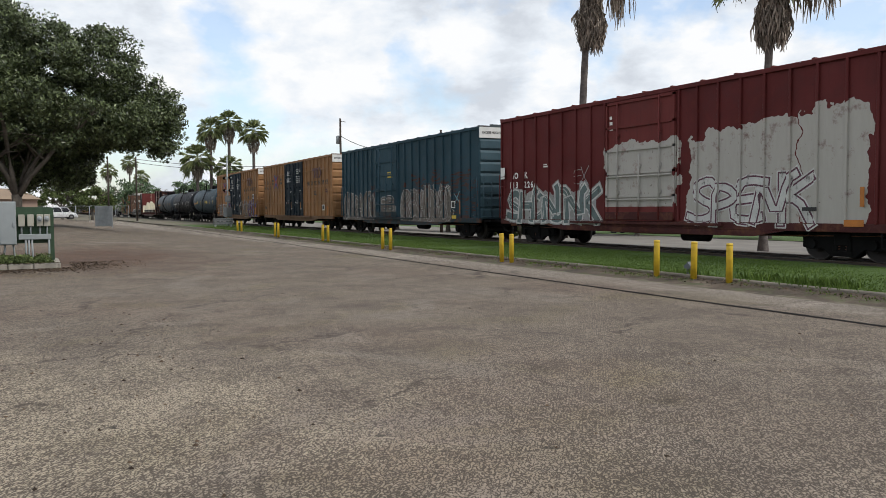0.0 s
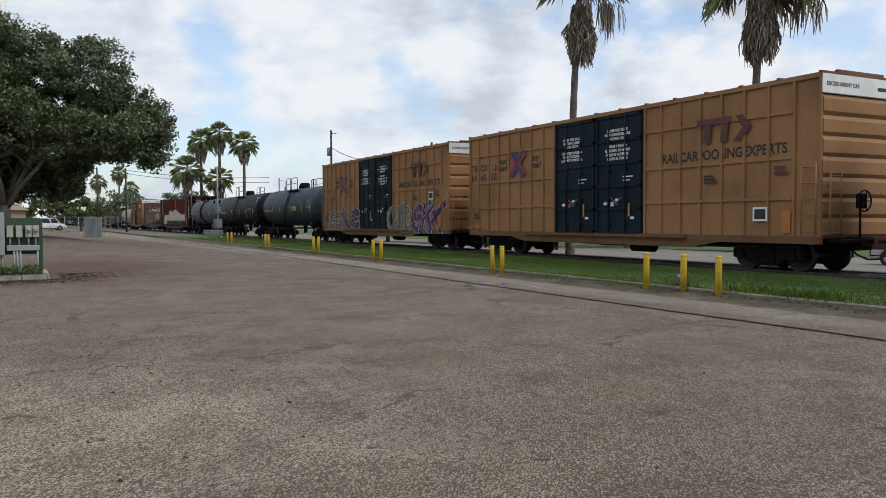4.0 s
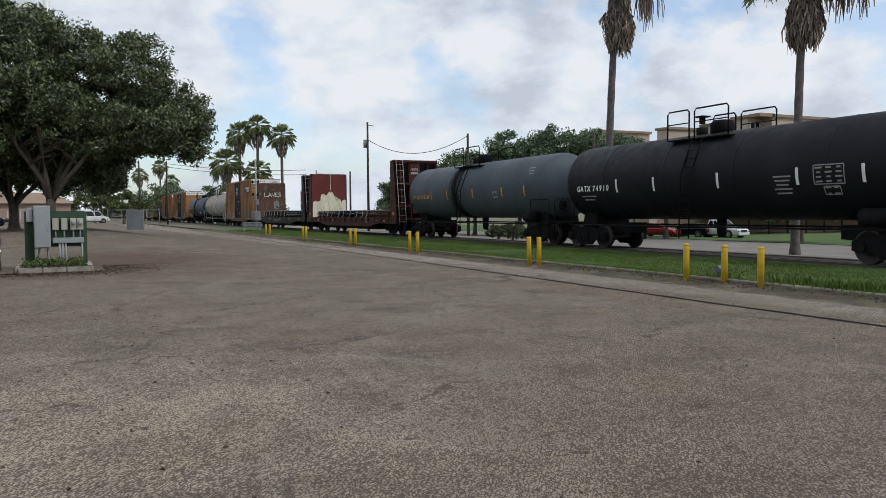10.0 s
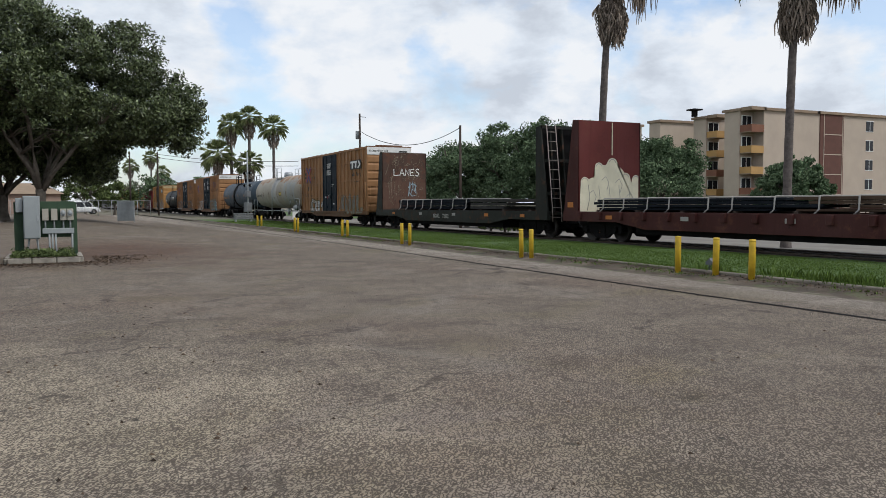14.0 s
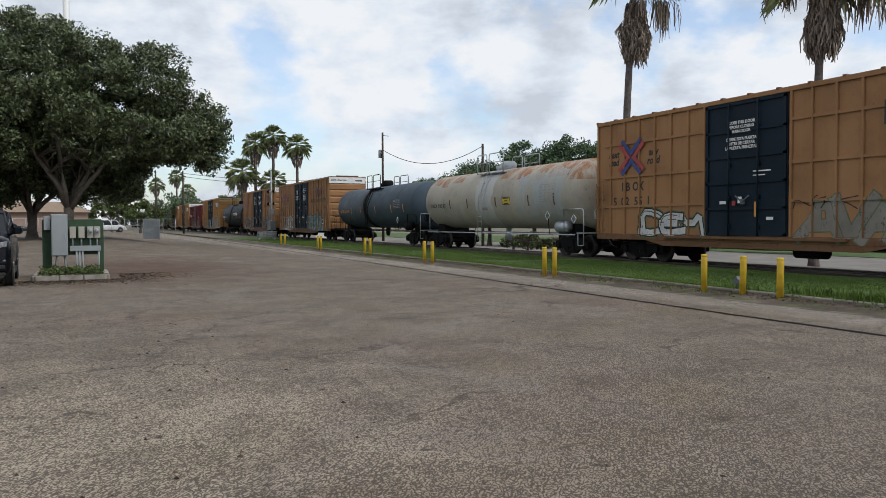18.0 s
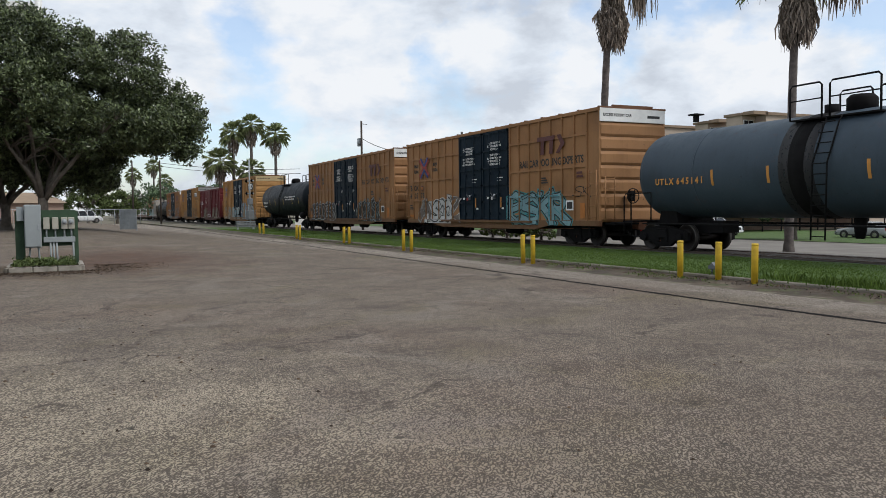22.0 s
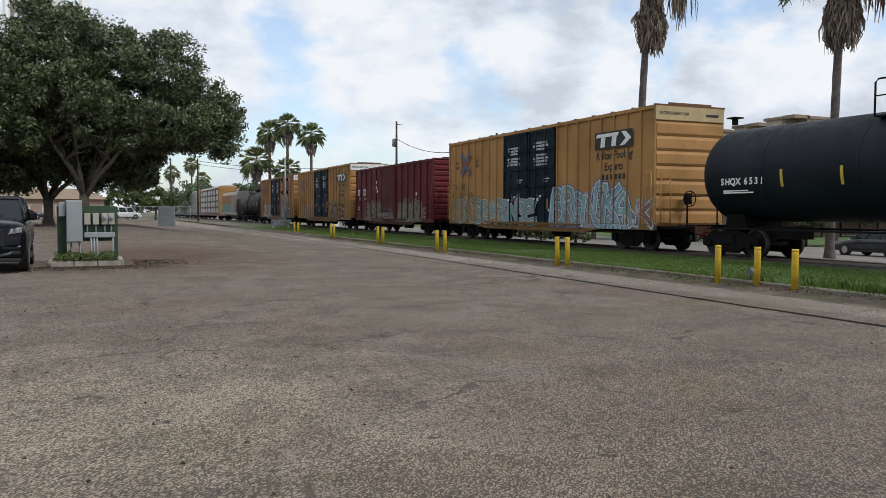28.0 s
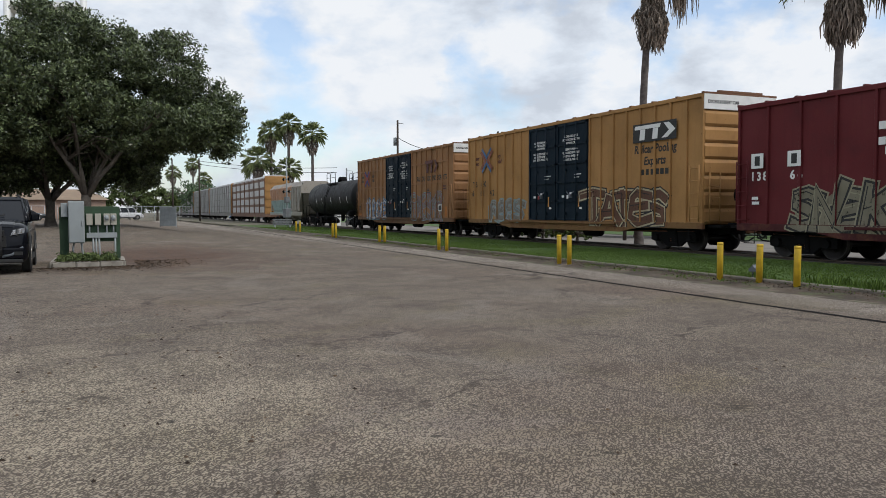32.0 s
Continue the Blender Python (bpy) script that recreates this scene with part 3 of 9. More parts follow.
def box_car(label, x0, L, base, door_base, patches=(), bays=(7, 8), rows=(), doors=(-2.6, 2.25), ndoor=2, H=5.29, cap=True,
            rust=0.25, post=0.085, cap_mat="white_paint", door_style="plug", name="boxcar", roof_base=None, end_base=None, door_patches=None):
    car = new_car(label, "boxcar", x0, L, L / 2 - 2.1)
    paint = car_paint(name + "_paint", base, car, patches, rust)
    dpaint = car_paint(name + "_door_paint", door_base, car, patches if door_patches is None else door_patches, rust * 0.4)
    rpaint = car_paint(name + "_roof_paint", roof_base or (0.17, 0.085, 0.048), car, (), 0.4)
    # end_base recolours the end sheets; on the blue car paler than its sides
    epaint = paint if end_base is None else car_paint(name + "_end_paint", end_base, car, (), rust)
    # half-bright, rustier sill colour: real grime plus painted-in shadow low on the side
    spaint = car_paint(name + "_sill_paint", tuple(0.5 * c + 0.006 for c in base), car, (), 0.9)
    h0, Z0 = L / 2, 0.95
    bm = bmesh.new()
    bm_box(bm, -h0 + 0.05, h0 - 0.05, -HW + 0.075, HW - 0.075, Z0, H)
    part("body", bm, paint, car)
    # side sills, heavier under the door
    for s in (-1, 1):
        a = s * (HW - 0.02)
        bm = bmesh.new()
        y0, y1 = sorted((a, a - s * 0.12))
        bm_box(bm, -h0, h0, y0, y1, 0.80, 1.02, 0.01)
        bm_prism(bm, [(-h0 * 0.62, 0.80), (-h0 * 0.5, 0.62), (h0 * 0.5, 0.62), (h0 * 0.62, 0.80)], y0, y1)
        part("side_sill", bm, spaint, car)
        bm = bmesh.new()
        y0, y1 = sorted((s * (HW - 0.09), s * HW))
        bm_box(bm, -h0, h0, y0, y1, H - 0.12, H + 0.02, 0.01)
        part("roof_rail", bm, paint, car)
        # posts
        pm = cached("post%.2f_%.2f" % (H, post), lambda bm: bm_box(bm, -post / 2, post / 2, -0.11, 0.0, 1.0, H - 0.1, 0.015))
        d0, d1 = doors
        xs = [-h0 + 0.06] + [-h0 + (d0 + h0) * k / bays[0] for k in range(1, bays[0])] + [d0 - 0.08, d1 + 0.08]
        xs += [d1 + (h0 - d1) * k / bays[1] for k in range(1, bays[1])] + [h0 - 0.06]
        RELIEF[car.name] = (xs, post, rows, doors)
        for x in xs:
            part("post", pm, paint, car, "", pose(x * (1 if s < 0 else -1), s * (HW - 0.11), 0, 0, 0, 0 if s < 0 else 180))
        for z in rows:
            for xa, xb in ((-h0 + 0.4, d0 - 0.1), (d1 + 0.1, h0 - 0.9)):
                bm = bmesh.new()
                y0, y1 = sorted((s * (HW - 0.11), s * (HW - 0.02)))
                bm_box(bm, xa, xb, y0, y1, z - 0.045, z + 0.045)
                part("rail_strip", bm, paint, car, "", pose(0, 0, 0) if s < 0 else pose(0, 0, 0))
        # doors
        wd = (d1 - d0) / ndoor
        for k in range(ndoor):
            xa, xb = d0 + wd * k + 0.03, d0 + wd * (k + 1) - 0.03
            if s > 0:
                xa, xb = -xb, -xa
            yf = s * (HW + 0.0)
            yb = s * (HW - 0.11)
            bm = bmesh.new()
            y0, y1 = sorted((yb, yf - s * 0.025))
            bm_box(bm, xa, xb, y0, y1, 1.02, H - 0.12, 0.01)
            door = part("door", bm, dpaint, car)
            frame_bm = bmesh.new()
            y0, y1 = sorted((yf - s * 0.03, yf + s * 0.03))
            for zz in [1.06, H - 0.2] + [1.06 + (H - 1.3) * q for q in ((0.2, 0.4, 0.6, 0.8) if door_style != "ribbed" else [i / 18 for i in range(1, 18)])]:
                bm_box(frame_bm, xa + 0.02, xb - 0.02, y0, y1, zz - 0.04, zz + 0.04)
            for xx in (xa + 0.07, xb - 0.07):
                bm_box(frame_bm, xx - 0.05, xx + 0.05, y0, y1, 1.03, H - 0.14)
            part("door_frame", frame_bm, dpaint, door)
            if door_style == "panel":
                for u in (0.2, 0.52, 0.8):
                    bm = bmesh.new()
                    xx = xa + u * (xb - xa)
                    bm_tube(bm, [(xx, yf + s * 0.06, 1.05), (xx, yf + s * 0.06, H - 0.18 if u != 0.52 else 3.3)], 0.03, 6)
                    for zz in (1.25, 2.0, 2.9, 4.0):
                        if zz < 3.3 or u != 0.52:
                            bm_box(bm, xx - 0.06, xx + 0.06, *sorted((yf, yf + s * 0.07)), zz - 0.05, zz + 0.05)
                    part("locking_rod", bm, dpaint, door)
                for zz in (1.75, 2.55):
                    bm = bmesh.new()
                    bm_tube(bm, [(xa + 0.1, yf + s * 0.05, zz), (xb - 0.1, yf + s * 0.05, zz)], 0.03, 6)
                    part("cross_bar", bm, dpaint, door)
                bm = bmesh.new()
                bm_box(bm, xa + 0.05, xb - 0.05, *sorted((yf + s * 0.03, yf + s * 0.06)), 1.05, 1.32, 0.01)
                part("kick_plate", bm, spaint, door)
            if door_style == "plug":
                for xx in (xa + 0.32 * (xb - xa), xa + 0.68 * (xb - xa)):
                    bm = bmesh.new()
                    bm_tube(bm, [(xx, yf + s * 0.06, 1.0), (xx, yf + s * 0.06, H - 0.16)], 0.028, 6)
                    for zz in (1.3, 2.2, 3.2, 4.3):
                        bm_box(bm, xx - 0.05, xx + 0.05, *sorted((yf, yf + s * 0.07)), zz - 0.06, zz + 0.06)
                    part("locking_rod", bm, dpaint, door)
                if s < 0:
                    xm = (xa + xb) / 2
                    bm = bmesh.new()
                    bm_tube(bm, [(xm - 0.28, yf - 0.07, 2.25), (xm, yf - 0.09, 2.05), (xm + 0.28, yf - 0.07, 2.25)], 0.022, 6)
                    bm_box(bm, xm - 0.07, xm + 0.07, yf - 0.08, yf, 1.98, 2.14)
                    part("door_handle", bm, M["grey_fitting"], door, "grey worn handle")
                    # small stencilled blocks that cannot be read
                    if k == 0:
                        for q, words in enumerate(("CLOSE THIS DOOR", "BEFORE CLOSING", "MAIN DOOR", "CIERRE ESTA PUERTA", "ANTES DE CERRAR", "LA PUERTA PRINCIPAL")):
                            lettering("stencil", words, 0.13, door, xm - 0.1, yf - 0.034, 4.5 - 0.135 * q - (0.1 if q > 2 else 0), M["letter_white"])
                    else:
                        for q, words in enumerate(("CLOSE AND LOCK", "BOTH DOORS BEFORE", "MOVING CAR", "CIERRE Y PONGA", "EL SEGURO EN AMBAS", "PUERTAS ANTES DE", "MOVER EL CARRO")):
                            lettering("stencil", words, 0.13, door, xm, yf - 0.034, 4.6 - 0.145 * q - (0.12 if q > 2 else 0), M["letter_white"])
                    for (u, w, zz, hh) in ((0.62, 0.26, 2.95, 0.06), (0.62, 0.18, 2.83, 0.05), (0.2, 0.1, 2.0, 0.16), (0.78, 0.1, 1.5, 0.14)):
                        xx = xa + (xb - xa) * u
                        part("stencil", B((xx, xx + w * 0.8 * (xb - xa), yf - 0.034, yf - 0.028, zz, zz + hh * 0.62)), M["letter_white"], door)
                    xx = xa + (xb - xa) * 0.36
                    part("stencil", B((xx, xx + 0.15, yf - 0.034, yf - 0.028, 1.95, 2.10)), M["letter_red"] if k == 0 else M["letter_white"], door)
                    part("stencil", B((xx + 0.24, xx + 0.40, yf - 0.034, yf - 0.028, 2.02, 2.22)), M["letter_white"], door)
                    part("stencil", B((xx + 0.9, xx + 0.98, yf - 0.034, yf - 0.028, 1.6, 2.05)), M["letter_orange"], door)
        # door track
        bm = bmesh.new()
        y0, y1 = sorted((s * (HW + 0.0), s * (HW + 0.10)))
        bm_box(bm, d0 - 2.0 if bays[0] > 3 else d0, d1 + 2.0, y0, y1, 0.90, 0.98)
        part("door_track", bm, spaint, car)
        # ladders and steps at both ends
        for e in (-1, 1):
            x = e * (h0 - 0.30) - 0.22
            part("ladder", cached("side_ladder", lambda bm: make_ladder(bm, 1.9, 5)), paint, car, "", pose(x * (1 if s < 0 else -1) , s * (HW - 0.02), 1.05, 0, 0, 0 if s < 0 else 180))
            part("step", cached("stirrup", make_stirrup), M["black_steel"], car, "", pose(e * (h0 - 0.5) - 0.2, s * (HW - 0.05), 0.42))
    # roof with cross ribs
    bm = bmesh.new()
    nr = 14
    prof = [(-HW, H), (-HW * 0.5, H + 0.07), (0, H + 0.10), (HW * 0.5, H + 0.07), (HW, H)]
    A = [bm.verts.new((-h0, y, z)) for y, z in prof]
    C = [bm.verts.new((h0, y, z)) for y, z in prof]
    for i in range(4):
        bm.faces.new((A[i], C[i], C[i + 1], A[i + 1]))
    bm.faces.new(A[::-1] ); bm.faces.new(C)
    bm.faces.new((A[0], A[4], C[4], C[0]))
    for k in range(nr + 1):
        x = -h0 + 0.04 + (L - 0.08) * k / nr
        bm_box(bm, x - 0.05, x + 0.05, -HW - 0.01, HW + 0.01, H - 0.01, H + 0.055)
        bm_box(bm, x - 0.05, x + 0.05, -HW * 0.6, HW * 0.6, H + 0.05, H + 0.125)
    part("roof", bm, rpaint, car)
    # ends
    top = H - 0.53 if cap else H - 0.05
    for e in (-1, 1):
        me = cached("end%.2f_%.2f" % (H, top), lambda bm: make_end_sheet(bm, 0.95, top, HW - 0.03))
        wall = part("end_wall", me, epaint, car, "", pose(e * (h0 - 0.05), 0, 0, 0, 0, 0 if e > 0 else 180))
        nrib = 7 if cap else 11
        hz = (top - 0.97) / nrib
        for q in range(nrib):
            part("rib", cached("end_rib%.3f" % hz, lambda bm: make_end_rib(bm, hz, HW - 0.03)), epaint, wall, "", (0, 0, 0.97 + hz * q))
        if cap:
            bm = bmesh.new()
            xa, xb = sorted((e * (h0 - 0.09), e * (h0 + 0.012)))
            bm_box(bm, xa, xb, -HW + 0.03, HW - 0.03, top + 0.01, H - 0.01, 0.01)
            cp = part("end_cap", bm, M[cap_mat], car, "pale painted upper end sheet")
            if e > 0:
                part("stencil", B((h0 + 0.013, h0 + 0.017, 0.7, 1.3, H - 0.34, H - 0.24)), M["letter_black"], cp)
                lettering("slogan", "EXCESS HEIGHT CAR", 0.15, cp, h0 + 0.016, -0.75, H - 0.27, M["letter_black"], 1, "", 0, 0.95)
        part("end_ladder", cached("end_ladder", lambda bm: make_ladder(bm, 1.7, 5)), epaint, car, "", pose(e * (h0 + 0.08), -e * 1.45, 1.0, 0, 0, 90 * e))
        bm = bmesh.new()
        bm_box(bm, *sorted((e * (h0 - 0.05), e * (h0 + 0.55))), -1.3, 1.3, 0.86, 0.94)
        bm_box(bm, *sorted((e * (h0 - 0.3), e * (h0 + 0.12))), -0.45, 0.45, 0.62, 1.0, 0.03)
        part("end_platform", bm, M["black_steel"], car)
    part("brake_wheel", cached("brake_wheel", make_brakewheel), M["black_steel"], car, "", (h0 + 0.32, -0.25, 1.95))
    bm = bmesh.new()
    bm_tube(bm, [(h0 + 0.2, -0.25, 1.8), (h0 + 0.2, -0.25, 0.95)], 0.03, 6)
    part("brake_rod", bm, M["black_steel"], car)
    # underframe
    bm = bmesh.new()
    bm_box(bm, -h0 + 0.3, h0 - 0.3, -0.38, 0.38, 0.60, 0.95)
    for k in range(9):
        x = -h0 + 1.2 + (L - 2.4) * k / 8
        bm_box(bm, x - 0.08, x + 0.08, -1.45, 1.45, 0.74, 0.95)
    part("underframe", bm, M["black_steel"], car)
    bm = bmesh.new()
    bm_lathe(bm, [(1.1, 0.05), (1.15, 0.19), (2.2, 0.19), (2.25, 0.05)], "x", 14)
    tank = part("air_reservoir", bm, M["black_steel"], car, "", (0, -0.8, 0.55))
    bm = bmesh.new()
    bm_tube(bm, [(-h0 + 1, -1.05, 0.70), (0, -1.1, 0.58), (h0 - 1, -1.05, 0.70)], 0.022, 5)
    part("brake_pipe", bm, M["rust"], car)
    return car


def cross_logo(car, x, z, s, a, b):
    """The crossed mark as plain bars: two bars side by side on each arm, one colour towards the top and bottom, the other towards the sides."""
    y = -HW - 0.002
    e, t, R = 0.02 * s, 0.125 * s, 0.66 * s
    for sx in (-1, 1):
        for sz in (-1, 1):
            for (nx, nz, mat) in ((-sx, sz, a), (sx, -sz, b)):
                q = [(e, e), (e + t, e + t), (R, e + t), (R, e)]
                pts = [(x + (sx * r + nx * o) * 0.7071 * 1.12, z + (sz * r + nz * o) * 0.7071) for r, o in q]
                bm = bmesh.new()
                bm_prism(bm, pts, y - 0.004, y)
                part("emblem", bm, mat, car)


def block_logo(car, x, z, w, h, ground, ink):
    """A trade mark turned into plain slanting blocks."""
    y = -HW - 0.006
    if ground is not None:
        part("emblem", B((x - w / 2, x + w / 2, y, y + 0.004, z - h / 2, z + h / 2)), ground, car)
    def block(pts):
        bm = bmesh.new()
        bm_prism(bm, [(x + u * w, z + v * h) for u, v in pts], y - 0.006, y - 0.002)
        part("emblem", bm, ink, car)
    block([(-0.46, 0.20), (0.13, 0.20), (0.16, 0.40), (-0.44, 0.40)])
    block([(-0.34, -0.38), (-0.22, -0.38), (-0.20, 0.19), (-0.32, 0.19)])
    block([(-0.04, -0.38), (0.08, -0.38), (0.10, 0.19), (-0.02, 0.19)])
    block([(0.18, -0.38), (0.30, -0.38), (0.48, 0.0), (0.34, 0.40), (0.22, 0.40), (0.34, 0.0)])


def bars(car, x, z, w, h, n, material, face=-1, y=None):
    """Small printing that cannot be read: plain bars."""
    yy = -HW - 0.006 if y is None else y
    for k in range(n):
        ww = w * (0.7 + 0.3 * ((k * 7) % 3) / 2)
        part("stencil", B((x, x + ww, yy, yy + 0.004, z - k * h * 1.6, z - k * h * 1.6 + h)), material, car)


TAN, YEL = (0.315, 0.166, 0.076), (0.39, 0.212, 0.078)
NAVY, SLATE = (0.0068, 0.0165, 0.027), (0.028, 0.062, 0.083)
OXIDE = (0.105, 0.019, 0.019)
ROWS3 = (2.04, 3.15, 4.38)


def pool_car(x0, name, tone=1.0, patches=(), digits="", label="", em_x=-6.75, num=(-8.15, 2.31), code=True, crossmats=("letter_navy", "letter_red"), door=NAVY, sign_z=1.42):
    base = tuple(c * tone for c in TAN)
    car = box_car(label, x0, 18.4, base, door, patches, (8, 8), ROWS3, (-2.48, 2.47), rust=0.14, name=name)
    block_logo(car, 5.9, 4.13, 2.2, 0.95, None, M["letter_maroon"])
    lettering("lettering", "RAILCARPOOLINGEXPERTS", 0.42, car, 5.72, -HW + 0.07, 3.42, M["letter_black"], -1, "", 0.0, 0.93)
    bars(car, 5.2, 2.75, 0.5, 0.06, 3, M["letter_black"])
    part("placard", B((7.05, 7.55, -HW - 0.022, -HW - 0.016, sign_z, sign_z + 0.4)), M["letter_white"], car)
    part("placard", B((7.11, 7.49, -HW - 0.026, -HW - 0.022, sign_z + 0.06, sign_z + 0.34)), M["letter_black"], car)
    bars(car, 7.75, 2.85, 0.5, 0.09, 2, M["letter_maroon"])
    part("placard", B((8.0, 8.3, -HW - 0.012, -HW - 0.006, 1.1, 1.7)), M["orange_board"], car)
    cross_logo(car, em_x, 3.85, 1.05, M[crossmats[0]], M[crossmats[1]])
    for (wd, dx, zz) in (("next", -1.25, 4.02), ("load", -1.25, 3.72), ("any", 1.25, 4.02), ("road", 1.25, 3.72)):
        lettering("slogan", wd, 0.36, car, em_x + dx, -HW + 0.07, zz, M["letter_black"], -1, "", 0.25)
    nx, nz = num
    for c, dx in zip(digits, (-0.85, -0.60, -0.0, 0.25, 0.85, 1.10)):
        lettering("number", c, 0.42, car, nx + dx, -HW + 0.07, nz, M["letter_black"])
    if code:
        for c, dx in zip("TBOX", (-0.85, -0.55, 0.0, 0.30)):
            lettering("letter", c, 0.42, car, nx + dx, -HW + 0.07, nz + 0.44, M["letter_black"])
        part("placard", B((nx + 1.0, nx + 1.25, -HW - 0.01, -HW - 0.006, nz + 0.3, nz + 0.55)), M["letter_maroon"], car)
        part("placard", B((nx + 1.04, nx + 1.21, -HW - 0.014, -HW - 0.01, nz + 0.34, nz + 0.51)), M["orange_board"], car)
    bars(car, nx - 0.6, 1.75, 0.5, 0.06, 3, M["letter_black"])
    part("placard", B((-8.9, -8.2, -HW - 0.010, -HW - 0.006, 1.12, 1.26)), M["orange_board"], car)
    return car

# red boxcar with a large pale overpainted area
CHALK, CHALK2 = (0.44, 0.42, 0.39), (0.36, 0.34, 0.31)
c1 = box_car("dark red boxcar with large pale overpainted area and graffiti", -20.8, 18.5, OXIDE, (0.14, 0.03, 0.028),
             [(-2.0, 1.6, 1.5, 3.7, CHALK, CHALK2, 3), (2.1, 4.2, 0.9, 3.75, CHALK, CHALK2, 3), (4.2, 6.1, 0.9, 3.95, CHALK, CHALK2, 3), (6.15, 8.15, 0.9, 4.1, CHALK, CHALK2, 3)],
             (8, 9), (), (-2.0, 1.55), 1, 5.34, False, 0.2, name="red_car", door_style="panel", roof_base=(0.13, 0.03, 0.028))
for c, x in zip("113226", (-8.5, -8.25, -8.0, -7.35, -7.1, -6.85)):
    lettering("number", c, 0.36, c1, x, -HW + 0.07, 2.45, M["letter_white"])
for c, x in zip("AOK", (-8.35, -8.05, -7.3)):
    lettering("letter", c, 0.36, c1, x, -HW + 0.07, 2.85, M["letter_white"])
bars(c1, -5.9, 3.2, 0.35, 0.05, 2, M["letter_white"])
bars(c1, -1.75, 4.6, 0.18, 0.12, 3, M["letter_white"])
part("placard", B((-9.2, -8.85, -HW - 0.01, -HW - 0.006, 2.75, 3.25)), M["letter_white"], c1)
part("placard", B((7.55, 8.1, -HW - 0.01, -HW - 0.006, 0.95, 1.12)), M["orange_board"], c1)
part("placard", B((7.98, 8.1, -HW - 0.01, -HW - 0.006, 1.45, 1.95)), M["orange_board"], c1)
part("placard", B((6.3, 6.75, -HW - 0.01, -HW - 0.006, 1.35, 1.45)), M["letter_black"], c1)
graffiti(c1, -8.5, -2.6, 0.85, 1.5, "SHONDNK", M["spray_slate"], M["spray_silver"], M["spray_white"], 4, fat=0.26, ground=M["spray_silver"])
graffiti(c1, -3.9, -3.1, 2.3, 0.75, "EX", M["spray_silver"], M["spray_silver"], M["spray_silver"], 3, fat=0.02, shine=False)
graffiti(c1, 2.3, 6.4, 0.9, 1.45, "SPENK", M["spray_white"], M["spray_white"], M["spray_plum"], 2, shine=False)

# dark blue boxcar
c2 = box_car("dark slate blue boxcar with rust and pale graffiti below", -41.15, 18.4, SLATE, (0.033, 0.072, 0.097),
             [(x, x + w, 1.0, z, (0.055, 0.024, 0.02), (0.10, 0.040, 0.028), 7) for x, w, z in ((-4.4, 0.7, 2.9), (-1.7, 0.6, 2.2), (0.5, 0.9, 2.9), (1.7, 1.0, 3.3), (2.9, 1.1, 3.0), (4.1, 1.0, 3.4), (5.2, 0.9, 3.0), (6.3, 0.8, 3.3), (7.2, 1.0, 3.4), (8.3, 0.6, 2.8))],
             (8, 10), (), (-3.3, -0.1), 1, 5.27, True, 0.22, end_base=(0.06, 0.105, 0.13), name="blue_car", door_style="panel", roof_base=(0.09, 0.11, 0.12))
bars(c2, -1.5, 3.55, 0.7, 0.08, 3, M["letter_yellow"])
part("placard", B((6.5, 6.95, -HW - 0.01, -HW - 0.006, 0.98, 1.14)), M["letter_yellow"], c2)
part("placard", B((6.45, 6.85, -HW - 0.01, -HW - 0.006, 1.5, 1.85)), M["letter_white"], c2)
part("placard", B((6.50, 6.80, -HW - 0.014, -HW - 0.01, 1.55, 1.80)), M["letter_black"], c2)
part("placard", B((7.3, 7.38, -HW - 0.01, -HW - 0.006, 1.2, 1.9)), M["orange_board"], c2)
graffiti(c2, -9.0, -3.6, 0.75, 1.75, "CUTRANSO", M["spray_umber"], M["spray_white"], M["spray_umber"], 6, ground=M["spray_umber"], fat=0.13)
graffiti(c2, -2.4, -0.5, 1.1, 1.2, "8B", M["spray_umber"], M["spray_white"], M["spray_black"], 7, ground=M["spray_umber"])
graffiti(c2, 0.3, 6.3, 0.75, 1.9, "GRESAUDXEC", M["spray_umber"], M["spray_white"], M["spray_rust"], 8, ground=M["spray_umber"], fat=0.13)
graffiti(c2, 6.4, 7.4, 1.5, 1.0, "x", M["spray_sky"], M["spray_sky"], M["spray_sky"], 9, fat=0.03, shine=False)

pool_car(-61.5, "tan_car_a", 1.0, (), "644530", label="tan boxcar with navy double doors, crossed emblem and white end cap", em_x=-5.14, num=(-8.1, 3.38))
c4 = pool_car(-81.87, "tan_car_b", 1.0, (), "631222", label="tan boxcar with navy double doors and grey and purple graffiti", num=(-8.1, 3.0), em_x=-5.2, sign_z=2.55)
graffiti(c4, -8.7, -4.9, 0.95, 1.2, "GEST", M["spray_tan_grey"], M["spray_white"], M["spray_black"], 11)
graffiti(c4, -5.0, -2.6, 0.95, 1.35, "VE", M["spray_purple"], M["spray_white"], M["spray_black"], 12, curve=0)
graffiti(c4, 2.1, 5.4, 0.85, 1.55, "OVTDN", M["spray_tan_grey"], M["spray_white"], M["spray_black"], 13)
graffiti(c4, 5.2, 8.2, 0.85, 1.6, "EKX", M["spray_purple"], M["spray_white"], M["spray_black"], 14, lean=0.15, curve=0)


